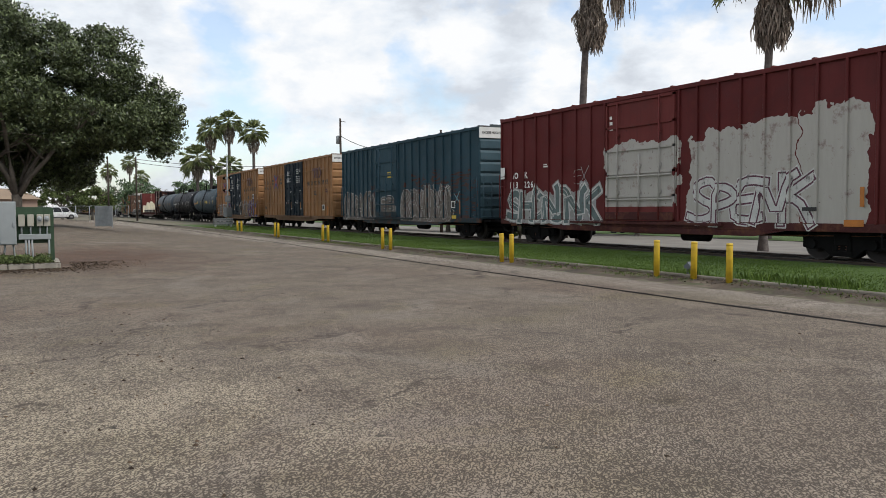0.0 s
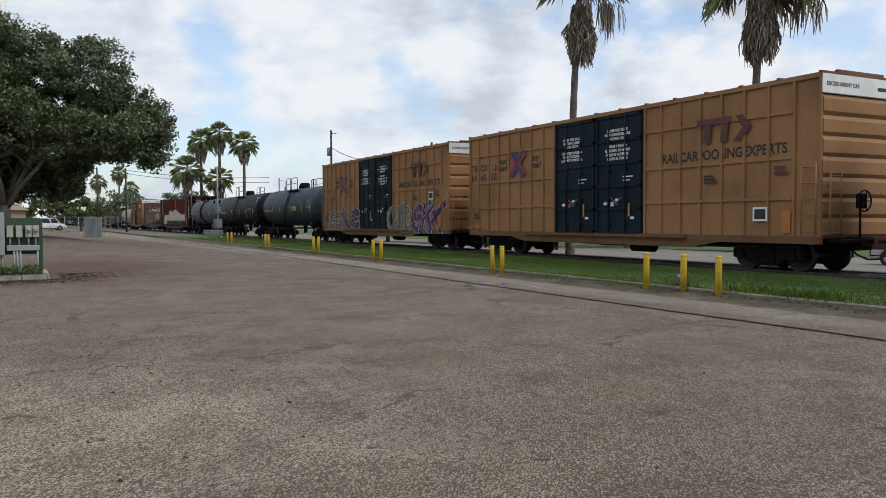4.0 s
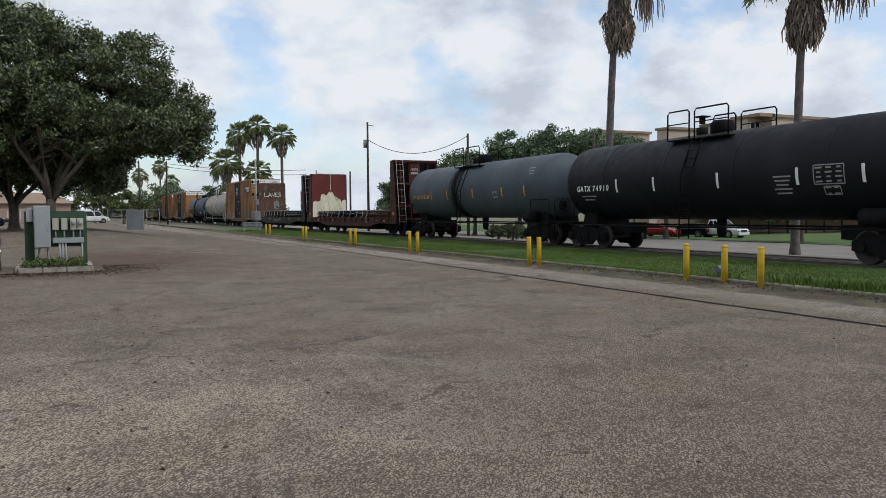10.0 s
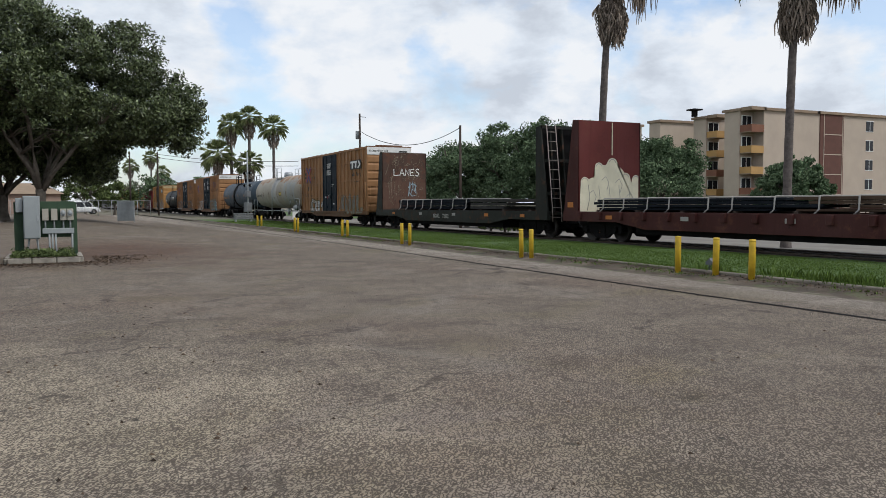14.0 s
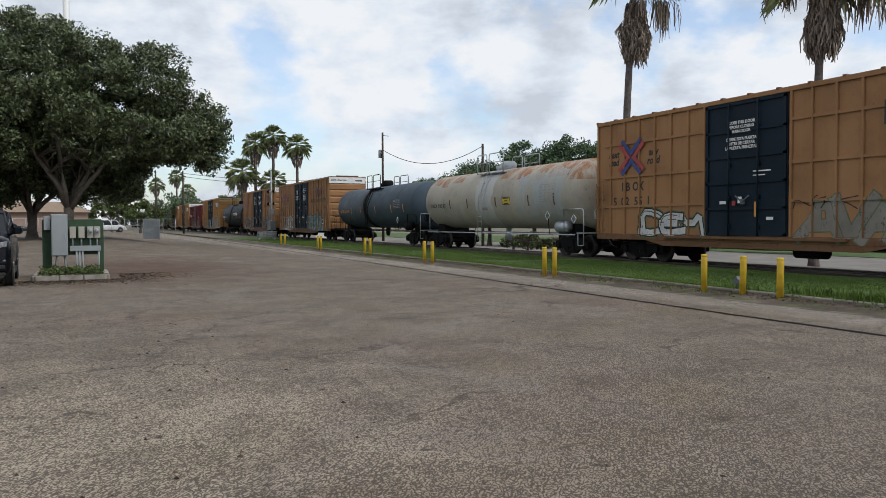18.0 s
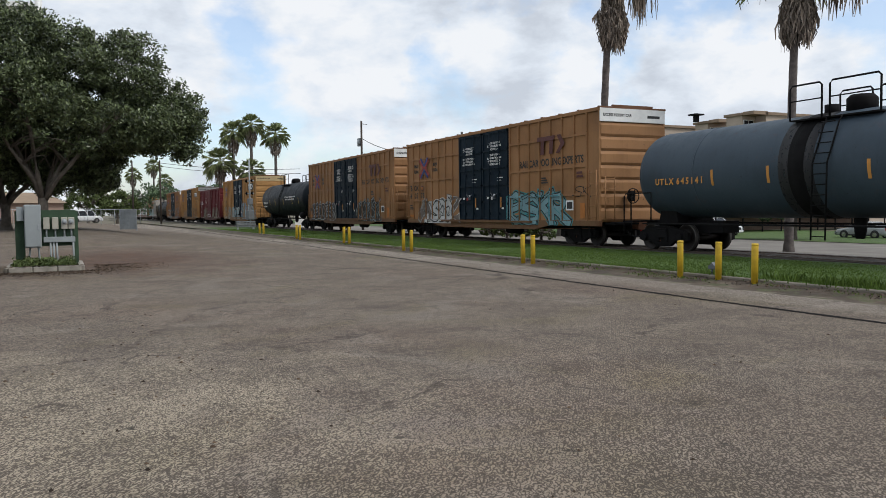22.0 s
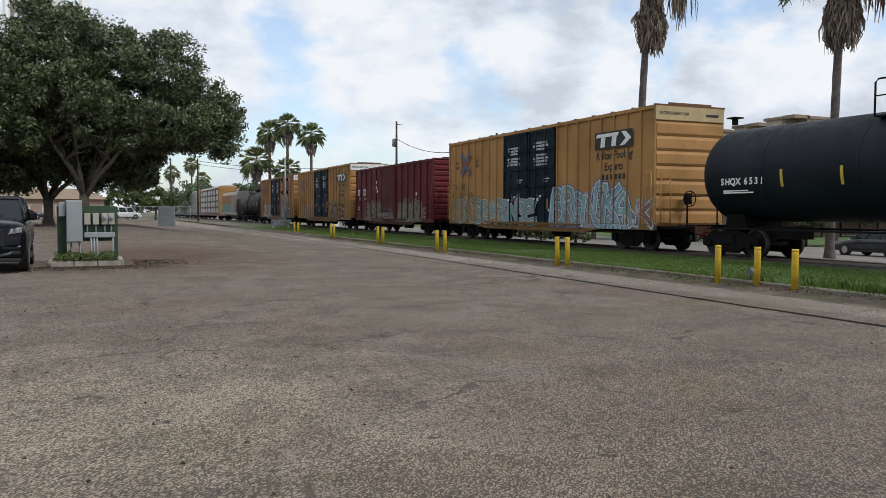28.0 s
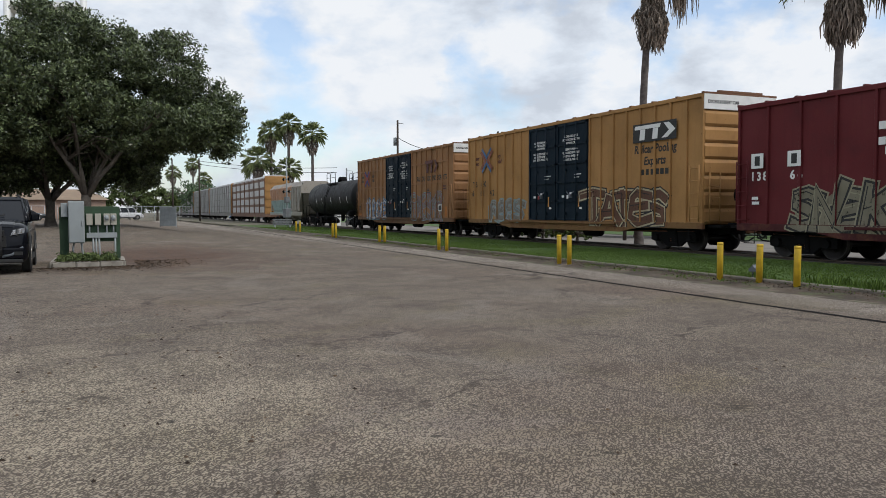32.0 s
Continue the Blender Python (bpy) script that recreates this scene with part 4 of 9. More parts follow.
# tank cars
def tank_car(label, x0, L, base, name, r=1.50, zc=2.62, band=None, rust=0.2, patches=(), dome_x=-0.3, rails=True, stripes="letter_grey", code="", mark="UTLX", code_mat="letter_white", rail_mat="black_steel", gloss=0.5, dish=0.75):
    car = new_car(label, "tank car", x0, L, L / 2 - 1.75)
    paint = car_paint(name + "_paint", base, car, patches, rust, gloss)
    h = L / 2 - 0.45
    bm = bmesh.new()
    prof = [(-h + dish * (1 - math.cos(math.pi / 2 * k / 8)), max(0.012, r * math.sin(math.pi / 2 * k / 8))) for k in range(9)]
    prof += [(-x, q) for x, q in prof[::-1]]
    bm_lathe(bm, prof, "x", 48)
    part("tank", bm, paint, car, "", (0, 0, zc))
    for x in (-h * 0.62, -h * 0.2, h * 0.2, h * 0.62):
        bm = bmesh.new()
        bm_lathe(bm, [(-0.02, r - 0.05), (-0.02, r + 0.008), (0.02, r + 0.008), (0.02, r - 0.05)], "x", 48)
        part("weld_seam", bm, paint, car, "", (x, 0, zc))
    if band:
        bm = bmesh.new()
        bm_lathe(bm, [(-0.28, r - 0.05), (-0.28, r + 0.015), (0.25, r + 0.015), (0.25, r - 0.05)], "x", 48)
        part("band", bm, band, car, "dark spill band round the tank", (dome_x - 0.9, 0, zc))
        bm = bmesh.new()
        bm_lathe(bm, [(-0.62, r - 0.05), (-0.62, r + 0.010), (0.55, r + 0.010), (0.55, r - 0.05)], "x", 48)
        part("spill_edge", bm, M["spray_black"], car, "ragged dark spill", (dome_x - 0.9, 0, zc))
    dark = M[rail_mat]
    # manway dome and valve housing
    bm = bmesh.new()
    bm_lathe(bm, [(zc + r - 0.12, 0.40), (zc + r + 0.30, 0.40), (zc + r + 0.40, 0.30), (zc + r + 0.42, 0.02)], "z", 18)
    part("manway", bm, dark, car, "", (dome_x, 0, 0))
    bm = bmesh.new()
    bm_lathe(bm, [(zc + r - 0.1, 0.2), (zc + r + 0.24, 0.2), (zc + r + 0.26, 0.02)], "z", 12)
    part("valve", bm, dark, car, "", (dome_x - 0.95, 0, 0))
    bm = bmesh.new()
    zt = zc + r + 0.02
    bm_box(bm, dome_x - 1.5, dome_x + 1.3, -1.05, -0.45, zt - 0.26, zt - 0.22)
    bm_box(bm, dome_x - 1.5, dome_x + 1.3, 0.45, 1.05, zt - 0.26, zt - 0.22)
    part("walkway", bm, dark, car)
    if rails:
        for s in (-1, 1):
            for xa, xb in ((dome_x - 1.5, dome_x - 0.45), (dome_x - 0.2, dome_x + 1.3)):
                bm = bmesh.new()
                bm_tube(bm, [(xa, s * 1.05, zt - 0.24), (xa, s * 1.05, zt + 0.66), (xa + 0.08, s * 1.05, zt + 0.74), (xb - 0.08, s * 1.05, zt + 0.74), (xb, s * 1.05, zt + 0.66), (xb, s * 1.05, zt - 0.24)], 0.028, 6)
                bm_tube(bm, [(xa, s * 1.05, zt + 0.3), (xb, s * 1.05, zt + 0.3)], 0.02, 6)
                part("railing", bm, dark, car)
        # side ladder
        bm = bmesh.new()
        for x in (dome_x - 0.25, dome_x + 0.2):
            bm_tube(bm, [(x, -r - 0.18, 0.55), (x, -r - 0.14, zc), (x, -r * 0.80, zc + r * 0.72), (x, -1.05, zt - 0.24)], 0.024, 6)
        for k in range(12):
            z = 0.65 + k * 0.28
            yy = -r - 0.16 if z < zc else -r - 0.14 + (z - zc) / (r * 0.72) * 0.2 * r
            bm_tube(bm, [(dome_x - 0.25, yy, z), (dome_x + 0.2, yy, z)], 0.016, 5)
        part("ladder", bm, dark, car)
    # side stripes
    for x in (-h * 0.52, -h * 0.26, h * 0.12, h * 0.50, h * 0.76):
        bm = bmesh.new()
        for k in range(6):
            a0, a1 = math.radians(172 + k * 3.2 - 10), math.radians(172 + (k + 1) * 3.2 - 10)
            q = [(x + dx, (r + 0.008) * math.cos(a), (r + 0.008) * -math.sin(a) + zc) for dx, a in ((-0.05, a0), (0.05, a0), (0.05, a1), (-0.05, a1))]
            bm.faces.new([bm.verts.new(c) for c in q])
        part("reflector", bm, M[stripes], car)
    # stub sills, bolster saddles, end platforms and their rails
    for e in (-1, 1):
        bm = bmesh.new()
        bm_box(bm, *sorted((e * (h - 3.4), e * (L / 2 - 0.1))), -0.35, 0.35, 0.62, 1.02)
        bm_prism(bm, [(e * (L / 2 - 1.75) - 0.5, 0.9), (e * (L / 2 - 1.75) + 0.5, 0.9), (e * (L / 2 - 1.75) + 0.35, 1.5), (e * (L / 2 - 1.75) - 0.35, 1.5)], -0.8, 0.8)
        part("stub_sill", bm, M["black_steel"], car)
        bm = bmesh.new()
        bm_box(bm, *sorted((e * (h - 0.25), e * (L / 2 - 0.15))), -1.5, 1.5, 0.98, 1.03)
        part("end_platform", bm, dark, car)
        for s in (-1, 1):
            bm = bmesh.new()
            y = s * 1.5
            bm_tube(bm, [(e * (h - 1.2), y, 1.0), (e * (h - 1.2), y, 2.0), (e * (L / 2 - 0.3), y, 2.0), (e * (L / 2 - 0.2), y, 1.9), (e * (L / 2 - 0.2), y, 0.5)], 0.026, 6)
            bm_tube(bm, [(e * (L / 2 - 0.2), y, 0.5), (e * (L / 2 - 0.6), y, 0.5), (e * (L / 2 - 0.6), y, 1.0)], 0.022, 6)
            part("grab_rail", bm, dark, car)
    for s in (-1, 1):
        bm = bmesh.new()
        bm_tube(bm, [(-h + 0.6, s * 1.35, 0.93), (h - 0.6, s * 1.35, 0.93)], 0.035, 6)
        part("side_pipe", bm, dark, car)
    bm = bmesh.new()
    bm_lathe(bm, [(-0.45, 0.05), (-0.38, 0.24), (0.38, 0.24), (0.45, 0.05)], "x", 16)
    part("air_reservoir", bm, dark, car, "", (h - 1.75, -1.15, 1.25))
    part("brake_wheel", cached("brake_wheel", make_brakewheel), dark, car, "", (L / 2 - 0.35, -0.6, 1.75))
    bm = bmesh.new()
    bm_lathe(bm, [(0.55, 0.12), (0.75, 0.16), (zc - r + 0.15, 0.18)], "z", 12)
    part("outlet", bm, dark, car, "", (dome_x, 0, 0))
    if code:
        y = -r - 0.012
        for c, x in zip(code, [-h * 0.80 + 0.85 + k * 0.215 for k in range(len(code))]):
            lettering("number", c, 0.29, car, x, y + 0.006, zc - 0.28, M[code_mat])
        for k, c in enumerate(mark):
            lettering("letter", c, 0.29, car, -h * 0.80 - 0.15 + k * 0.225, y + 0.006, zc - 0.28, M[code_mat])
    return car


def tank_decal(car, x, z, w, h, material, r=1.5, zc=2.62, lift=0.009, name="stencil"):
    """A painted patch that follows the round of a tank's side."""
    bm = bmesh.new()
    n = max(1, int(h / 0.12))
    rows = []
    for k in range(n + 1):
        zz = z - h / 2 + h * k / n
        y = -math.sqrt(max(0.01, (r + lift) ** 2 - (zz - zc) ** 2))
        rows.append((bm.verts.new((x - w / 2, y, zz)), bm.verts.new((x + w / 2, y, zz))))
    for (a, b), (c, d) in zip(rows, rows[1:]):
        bm.faces.new((a, b, d, c))
    return part(name, bm, material, car)


def tank_panel(car, x, z, w, h, ink, ground=None, lines=4, cols=1, r=1.5, zc=2.62):
    """A framed panel of small print on a tank, its print as plain bars."""
    if ground is not None:
        tank_decal(car, x, z, w, h, ground, r, zc, 0.006, "placard")
    for dz in (-h / 2, h / 2):
        tank_decal(car, x, z + dz, w, 0.03, ink, r, zc)
    for dx in (-w / 2, w / 2):
        tank_decal(car, x + dx, z, 0.03, h, ink, r, zc)
    for c in range(cols):
        for k in range(lines):
            ww = w / cols * (0.7 - 0.15 * ((k * 5 + c) % 3))
            tank_decal(car, x - w / 2 + w / cols * (c + 0.5), z + h * 0.36 - h * 0.72 * k / max(1, lines - 1), ww, h * 0.36 / lines, ink, r, zc)


def tank_diamond(car, x, z, s, y=-1.56):
    """A hazard diamond in its holder on a bracket."""
    bm = bmesh.new()
    bm_prism(bm, [(x - s, z), (x, z - s), (x + s, z), (x, z + s)], y - 0.01, y)
    part("placard", bm, M["letter_white"], car, "white diamond placard")
    bm = bmesh.new()
    bm_prism(bm, [(x - s * 0.8, z), (x, z - s * 0.8), (x + s * 0.8, z), (x, z + s * 0.8)], y - 0.014, y - 0.011)
    part("placard", bm, M["grey_fitting"], car)
    bm = bmesh.new()
    bm_tube(bm, [(x, y + 0.02, z + s), (x, y + 0.1, 0.95)], 0.02, 5)
    part("bracket", bm, M["black_steel"], car)


STEEL_BLUE, CHAR, SLATE_GREY = (0.035, 0.058, 0.074), (0.0088, 0.0096, 0.0140), (0.076, 0.092, 0.108)
t5 = tank_car("dark blue-grey tank car with railed top platform", -99.95, 15.9, STEEL_BLUE, "tank_a", code="649583", code_mat="letter_orange", stripes="letter_yellow", dome_x=0.2)
t6 = tank_car("black tank car with white stencils and railed top", -116.6, 16.8, CHAR, "tank_b", rust=0.04, code="74910", mark="GATX", stripes="letter_white", r=1.47)
t7 = tank_car("grey tank car with a dark band round its middle", -133.35, 16.6, SLATE_GREY, "tank_c", band=M["black_steel"], code="670268", code_mat="letter_orange", stripes="letter_orange", r=1.45)


tank_panel(t5, 1.9, 2.45, 1.1, 0.36, M["letter_black"], M["letter_yellow"], 3)
tank_panel(t5, 5.5, 2.75, 1.0, 0.55, M["letter_grey"], None, 4, 3)
tank_panel(t6, 5.0, 2.42, 0.95, 0.52, M["letter_grey"], None, 4, 3, r=1.47)
tank_panel(t6, 5.05, 1.98, 0.5, 0.22, M["letter_grey"], None, 2, 2, r=1.47)
for q in range(5):
    tank_decal(t6, 3.45, 2.42 - 0.12 * q, 0.62 - 0.09 * (q % 3), 0.045, M["letter_grey"], 1.47)
lettering("letter", "GATX 74910", 0.2, t6, 7.0, -1.15, 3.56, M["letter_white"])
for q in range(3):
    tank_decal(t6, 6.95 + 0.05 * q, 3.38 - 0.13 * q, 0.6 - 0.1 * q, 0.045, M["letter_grey"], 1.47)
for q in range(2):
    tank_decal(t6, -5.95, 2.05 - 0.13 * q, 0.95 - 0.3 * q, 0.045, M["letter_grey"], 1.47)
tank_panel(t7, 3.25, 2.3, 0.4, 0.28, M["letter_grey"], None, 2, 2, r=1.45)
for q in range(3):
    tank_decal(t7, 6.35 + 0.06 * q, 3.42 - 0.13 * q, 0.55 - 0.08 * q, 0.04, M["letter_grey"], 1.45)



# bulkhead flat cars with loads of steel
def bulkhead_flat(label, x0, L, base, inner, name, load="plate", tag=True):
    car = new_car(label, "flat car", x0, L, L / 2 - 2.4)
    paint = car_paint(name + "_paint", base, car, (), 0.5)
    ipaint = car_paint(name + "_inner_paint", inner[0], car, inner[1], 0.35 if tag else 0.8)
    h = L / 2 - 0.55
    bm = bmesh.new()
    bm_box(bm, -h, h, -1.5, 1.5, 1.0, 1.12)
    part("deck", bm, paint, car)
    for s in (-1, 1):
        bm = bmesh.new()
        y0, y1 = sorted((s * 1.42, s * 1.58))
        bm_prism(bm, [(-h, 1.16), (-h, 0.78), (-h * 0.66, 0.78), (-h * 0.5, 0.55), (h * 0.5, 0.55), (h * 0.66, 0.78), (h, 0.78), (h, 1.16)], y0, y1)
        part("side_sill", bm, paint, car)
        for k in range(15 if tag else 0):
            x = -h + 1.2 + (2 * h - 2.4) * k / 14
            part("stake_pocket", cached("pocket", lambda bm: bm_box(bm, -0.09, 0.09, -0.07, 0.07, 0.86, 1.14, 0.012)), paint, car, "", (x, s * 1.63, 0))
        for x in (-h * 0.7, -h * 0.3, h * 0.12, h * 0.47, h * 0.8):
            part("placard", cached("plate", lambda bm: bm_box(bm, -0.18, 0.18, -0.006, 0.006, 0.88, 1.02)), M["orange_board"] if abs(x) > h * 0.4 else M["letter_grey"], car, "", (x, s * 1.592, 0))
    HB = 4.75
    for e in (-1, 1):
        xo, xi = e * (h - 0.05), e * (h - 0.95)
        bm = bmesh.new()
        bm_box(bm, *sorted((xi, xi + e * 0.07)), -1.52, 1.52, 1.12, HB)
        part("bulkhead", bm, ipaint, car)
        # thin black sheet over the bulkhead's outer face, between the braces
        bm = bmesh.new()
        bm_box(bm, *sorted((xi + e * 0.072, xi + e * 0.09)), -1.48, 1.48, 1.14, HB - 0.05)
        part("black_sheet", bm, M["black_steel"], car)
        for s in (-1, 1):
            bm = bmesh.new()
            y0, y1 = sorted((s * 1.55, s * 1.49))
            bm_prism(bm, [(xi, 1.12), (xi + e * 0.93, 1.12), (xi + e * 0.36, HB), (xi, HB)] if e > 0 else [(xi, HB), (xi + e * 0.36, HB), (xi + e * 0.93, 1.12), (xi, 1.12)], y0, y1)
            side = part("side_plate", bm, paint, car)
            if tag:
                xx = xi + e * 0.48
                part("reflector", B((xx - 0.19, xx + 0.19, *sorted((s * 1.552, s * 1.558)), 1.32, 1.53)), M["orange_board"], side, "orange reflector")
        for y in (-0.95, -0.35, 0.35, 0.95):
            bm = bmesh.new()
            pts = [(xi + e * 0.05, 1.12), (xi + e * 0.6, 1.12), (xi + e * 0.20, HB), (xi + e * 0.05, HB)]
            bm_prism(bm, pts, y - 0.04, y + 0.04)
            part("brace", bm, paint, car)
        for z in (1.9, 3.3, 4.72):
            bm = bmesh.new()
            f = (z - 1.12) / (HB - 1.12)
            xx = xo + (xi + e * 0.42 - xo) * f
            bm_box(bm, *sorted((xx - e * 0.12, xx)), -1.5, 1.5, z - 0.06, z + 0.06)
            part("brace", bm, paint, car)
        if e > 0 and tag:
            plate = part("centre_plate", B((xi + 0.30, xi + 0.33, -0.32, 0.32, 1.4, HB - 0.05), bev=0.01), paint, car)
            lettering("letter", "NOKL", 0.2, plate, xi + 0.334, 0.0, 4.2, M["letter_grey"], 1)
            for k, (w, hh) in enumerate(((0.5, 0.13), (0.3, 0.05), (0.34, 0.05))):
                part("stencil", B((xi + 0.331, xi + 0.336, -w / 2, w / 2, (3.9, 3.2, 3.1)[k], (3.9, 3.2, 3.1)[k] + hh)), M["letter_grey"], plate)
        # ladder down the outside of the bulkhead
        bm = bmesh.new()
        for s in (-1.35, -0.9):
            bm_tube(bm, [(xo + e * 0.12, s, 0.7), (xo + e * 0.10, s, 1.2), (xi + e * 0.52, s, HB + 0.05)], 0.022, 6)
        for k in range(10):
            z = 0.9 + k * 0.4
            f = max(0, (z - 1.12) / (HB - 1.12))
            xx = xo + e * 0.10 + (xi + e * 0.52 - xo - e * 0.10) * f
            bm_tube(bm, [(xx, -1.35, z), (xx, -0.9, z)], 0.017, 6)
        part("ladder", bm, M["ladder_grey"] if e > 0 else paint, car)
        bm = bmesh.new()
        bm_box(bm, *sorted((e * (h - 0.3), e * (L / 2 - 0.05))), -0.4, 0.4, 0.62, 1.0)
        part("draft_sill", bm, M["black_steel"], car)
    part("brake_wheel", cached("brake_wheel", make_brakewheel), M["black_steel"], car, "", (h + 0.12, 0.1, 2.2))
    bm = bmesh.new()
    bm_box(bm, -h + 0.3, h - 0.3, -0.35, 0.35, 0.45, 1.0)
    bm_box(bm, -h * 0.58, h * 0.58, -1.3, 1.3, 0.36, 0.9)
    part("underframe", bm, M["black_steel"], car)
    if tag:
        for x, w, hh, mm in ((h - 5.3, 0.30, 0.26, "letter_white"), (h - 5.3, 0.24, 0.2, "letter_black"), (h - 3.4, 0.34, 0.03, "letter_grey"), (h - 2.6, 0.16, 0.14, "letter_grey"), (h - 2.2, 0.5, 0.03, "letter_grey")):
            part("stencil", B((x - w / 2, x + w / 2, -1.592 if hh != 0.2 else -1.595, -1.584, 0.97 - hh / 2, 0.97 + hh / 2)), M[mm], car)
    # the load
    rnd = random.Random(int(-x0))
    zl = 1.14
    for k in range(8):
        x = -h + 1.9 + (2 * h - 3.8) * k / 7
        part("dunnage", cached("dunnage", lambda bm: bm_box(bm, -0.06, 0.06, -1.3, 1.3, 1.12, 1.22)), M["wood_pole"], car, "", (x, 0, 0))
    dk = plain(name + "_load", (0.014, 0.017, 0.022), 0.85, 0.0, 0.4, 2, spec=0.05)
    lt = plain(name + "_load_pale", (0.075, 0.052, 0.038) if load == "plate" else (0.045, 0.044, 0.042), 0.85, 0.0, 0.4, 2, spec=0.05)
    layers = 4 if load == "plate" else 3
    for k in range(layers):
        z = 1.22 + k * (0.105 if load == "plate" else 0.17)
        hh = 0.099 if load == "plate" else 0.162
        xa, xb = -h + (1.5 if load == "plate" else 2.9) + rnd.uniform(0, 0.4), h - (1.5 if load == "plate" else 3.2) - rnd.uniform(0, 0.6)
        xm = h * 0.18 + rnd.uniform(-1.2, 1.2) if load == "plate" else 2.3
        for (p0, p1, mm) in ((xa, xm, dk), (xm + 0.12, xb, lt)):
            y = rnd.uniform(-0.045, 0.045)
            part("steel_plate", B((p0, p1 - rnd.uniform(0, 0.7), -1.25 + y, 1.25 + y, z, z + hh * rnd.uniform(0.72, 1.0)), bev=0.012), mm, car)
    ztop = 1.22 + layers * (0.105 if load == "plate" else 0.17)
    for x in (-7.6, -6.4, -5.1, -4.0, -2.2, -1.2, 0.4, 1.9, 3.1, 4.0) if load == "plate" else (-6.4, -5.4, -4.2, -3.2, -2.1, -0.8, 0.6, 2.1):
        bm = bmesh.new()
        pts = [(x - 0.02, -1.5, 1.14), (x + 0.02, -1.36, 1.28), (x, -1.315, ztop - 0.02), (x, -1.28, ztop + 0.015), (x, 1.28, ztop + 0.015), (x, 1.315, ztop), (x, 1.36, 1.3), (x, 1.6, 1.0)]
        bm_tube(bm, pts, 0.026, 6)
        part("strap", bm, M["letter_grey"], car, "pale strap over the load")
    return car


c8 = bulkhead_flat("dark red bulkhead flat car loaded with steel plates", -152.35, 20.9, (0.055, 0.018, 0.016), ((0.12, 0.028, 0.025), ()), "flat_a")
c9 = bulkhead_flat("rusty brown bulkhead flat car loaded with dark steel bundles", -173.3, 20.9, (0.020, 0.022, 0.019), ((0.075, 0.043, 0.032), ((-9.6, -8.0, 1.0, 3.0, (0.13, 0.075, 0.055), (0.07, 0.035, 0.025), 3),)), "flat_b", "bundle", False)

def sprayed(car, lines, x, material, w=0.02, label=""):
    """Hand-sprayed strokes on a wall that looks to +x; lines of (y, z)."""
    for q in lines:
        vs, fs = [], []
        for i, (y, z) in enumerate(q):
            (ya, za), (yb, zb) = q[max(i - 1, 0)], q[min(i + 1, len(q) - 1)]
            d = math.hypot(yb - ya, zb - za) or 1
            ny, nz = -(zb - za) / d * w, (yb - ya) / d * w
            vs += [(x, y - ny, z - nz), (x, y + ny, z + nz)]
        fs = [(2 * i, 2 * i + 2, 2 * i + 3, 2 * i + 1) for i in range(len(q) - 1)]
        ob = quads_object("graffiti_stroke", vs, fs, material)
        ob.parent = car


LANES = [[(-0.85, 0.45), (-0.85, 0.0), (-0.5, 0.03)], [(-0.42, 0.0), (-0.24, 0.47), (-0.08, 0.0)], [(-0.36, 0.18), (-0.12, 0.17)],
         [(0.0, 0.0), (0.02, 0.45), (0.28, 0.02), (0.30, 0.47)], [(0.68, 0.46), (0.42, 0.44), (0.40, 0.0), (0.68, 0.03)], [(0.41, 0.23), (0.62, 0.24)],
         [(1.05, 0.42), (0.92, 0.48), (0.80, 0.40), (0.88, 0.27), (1.0, 0.2), (1.02, 0.07), (0.9, -0.02), (0.76, 0.06)]]
XI9 = -9.9 + 0.95 + 0.026
sprayed(c9, [[(y * 0.92 + 0.05, z * 0.92 + 3.3) for y, z in q] for q in LANES], XI9, M["letter_white"], 0.028)
rs = random.Random(12)
tags = []
for k in range(46):
    y0, z0, r = rs.uniform(-1.3, 1.3), rs.uniform(1.5, 4.5), rs.uniform(0.08, 0.3)
    a0, da = rs.uniform(0, 6.3), rs.uniform(-1.6, 1.6)
    q = [(y0, z0)]
    for i in range(rs.randint(3, 7)):
        a0 += da + rs.uniform(-0.7, 0.7)
        q.append((max(-1.45, min(1.45, q[-1][0] + r * math.cos(a0))), max(1.25, min(4.65, q[-1][1] + r * 1.2 * math.sin(a0)))))
    tags.append(q)
sprayed(c9, tags, XI9 - 0.003, M["paint_tan_faint"], 0.014)
sprayed(c9, [[(y * 0.35 + 0.55, z * 0.9 + 2.0) for y, z in q] for q in ([(-0.8, 0.0), (-0.5, 1.0), (-0.2, 0.2), (0.1, 1.1), (0.4, 0.3)], [(-0.9, 0.6), (0.0, 0.9), (0.8, 0.7)], [(-0.4, 0.1), (0.0, 0.5), (0.7, 0.2), (0.5, 0.9)], [(-0.7, 0.3), (-0.1, 0.0), (0.6, 0.05)])], XI9 + 0.002, M["paint_sky_pale"], 0.03)
# pale sprayed flame shape on the red bulkhead
bm = bmesh.new()
LOBES = ((-1.22, 2.32, 0.2), (-0.82, 2.2, 0.3), (-0.54, 2.88, 0.22), (-0.2, 2.75, 0.26), (0.12, 3.02, 0.27), (0.47, 2.66, 0.24), (0.78, 2.45, 0.26), (1.05, 2.1, 0.2), (1.32, 2.42, 0.2))
pts = [(-1.45, 1.15), (1.45, 1.15)]
for k in range(81):
    u = 1.45 - 2.9 * k / 80
    pts.append((u, max([1.62 + 0.42 * math.cos(u * 1.0)] + [c + math.sqrt(max(0, r * r - (u - v) ** 2)) for v, c, r in LOBES if abs(u - v) < r])))
xi = -9.9 + 0.95 + 0.024
bm.faces.new([bm.verts.new((xi, y, z)) for y, z in pts])
bmesh.ops.triangulate(bm, faces=bm.faces)
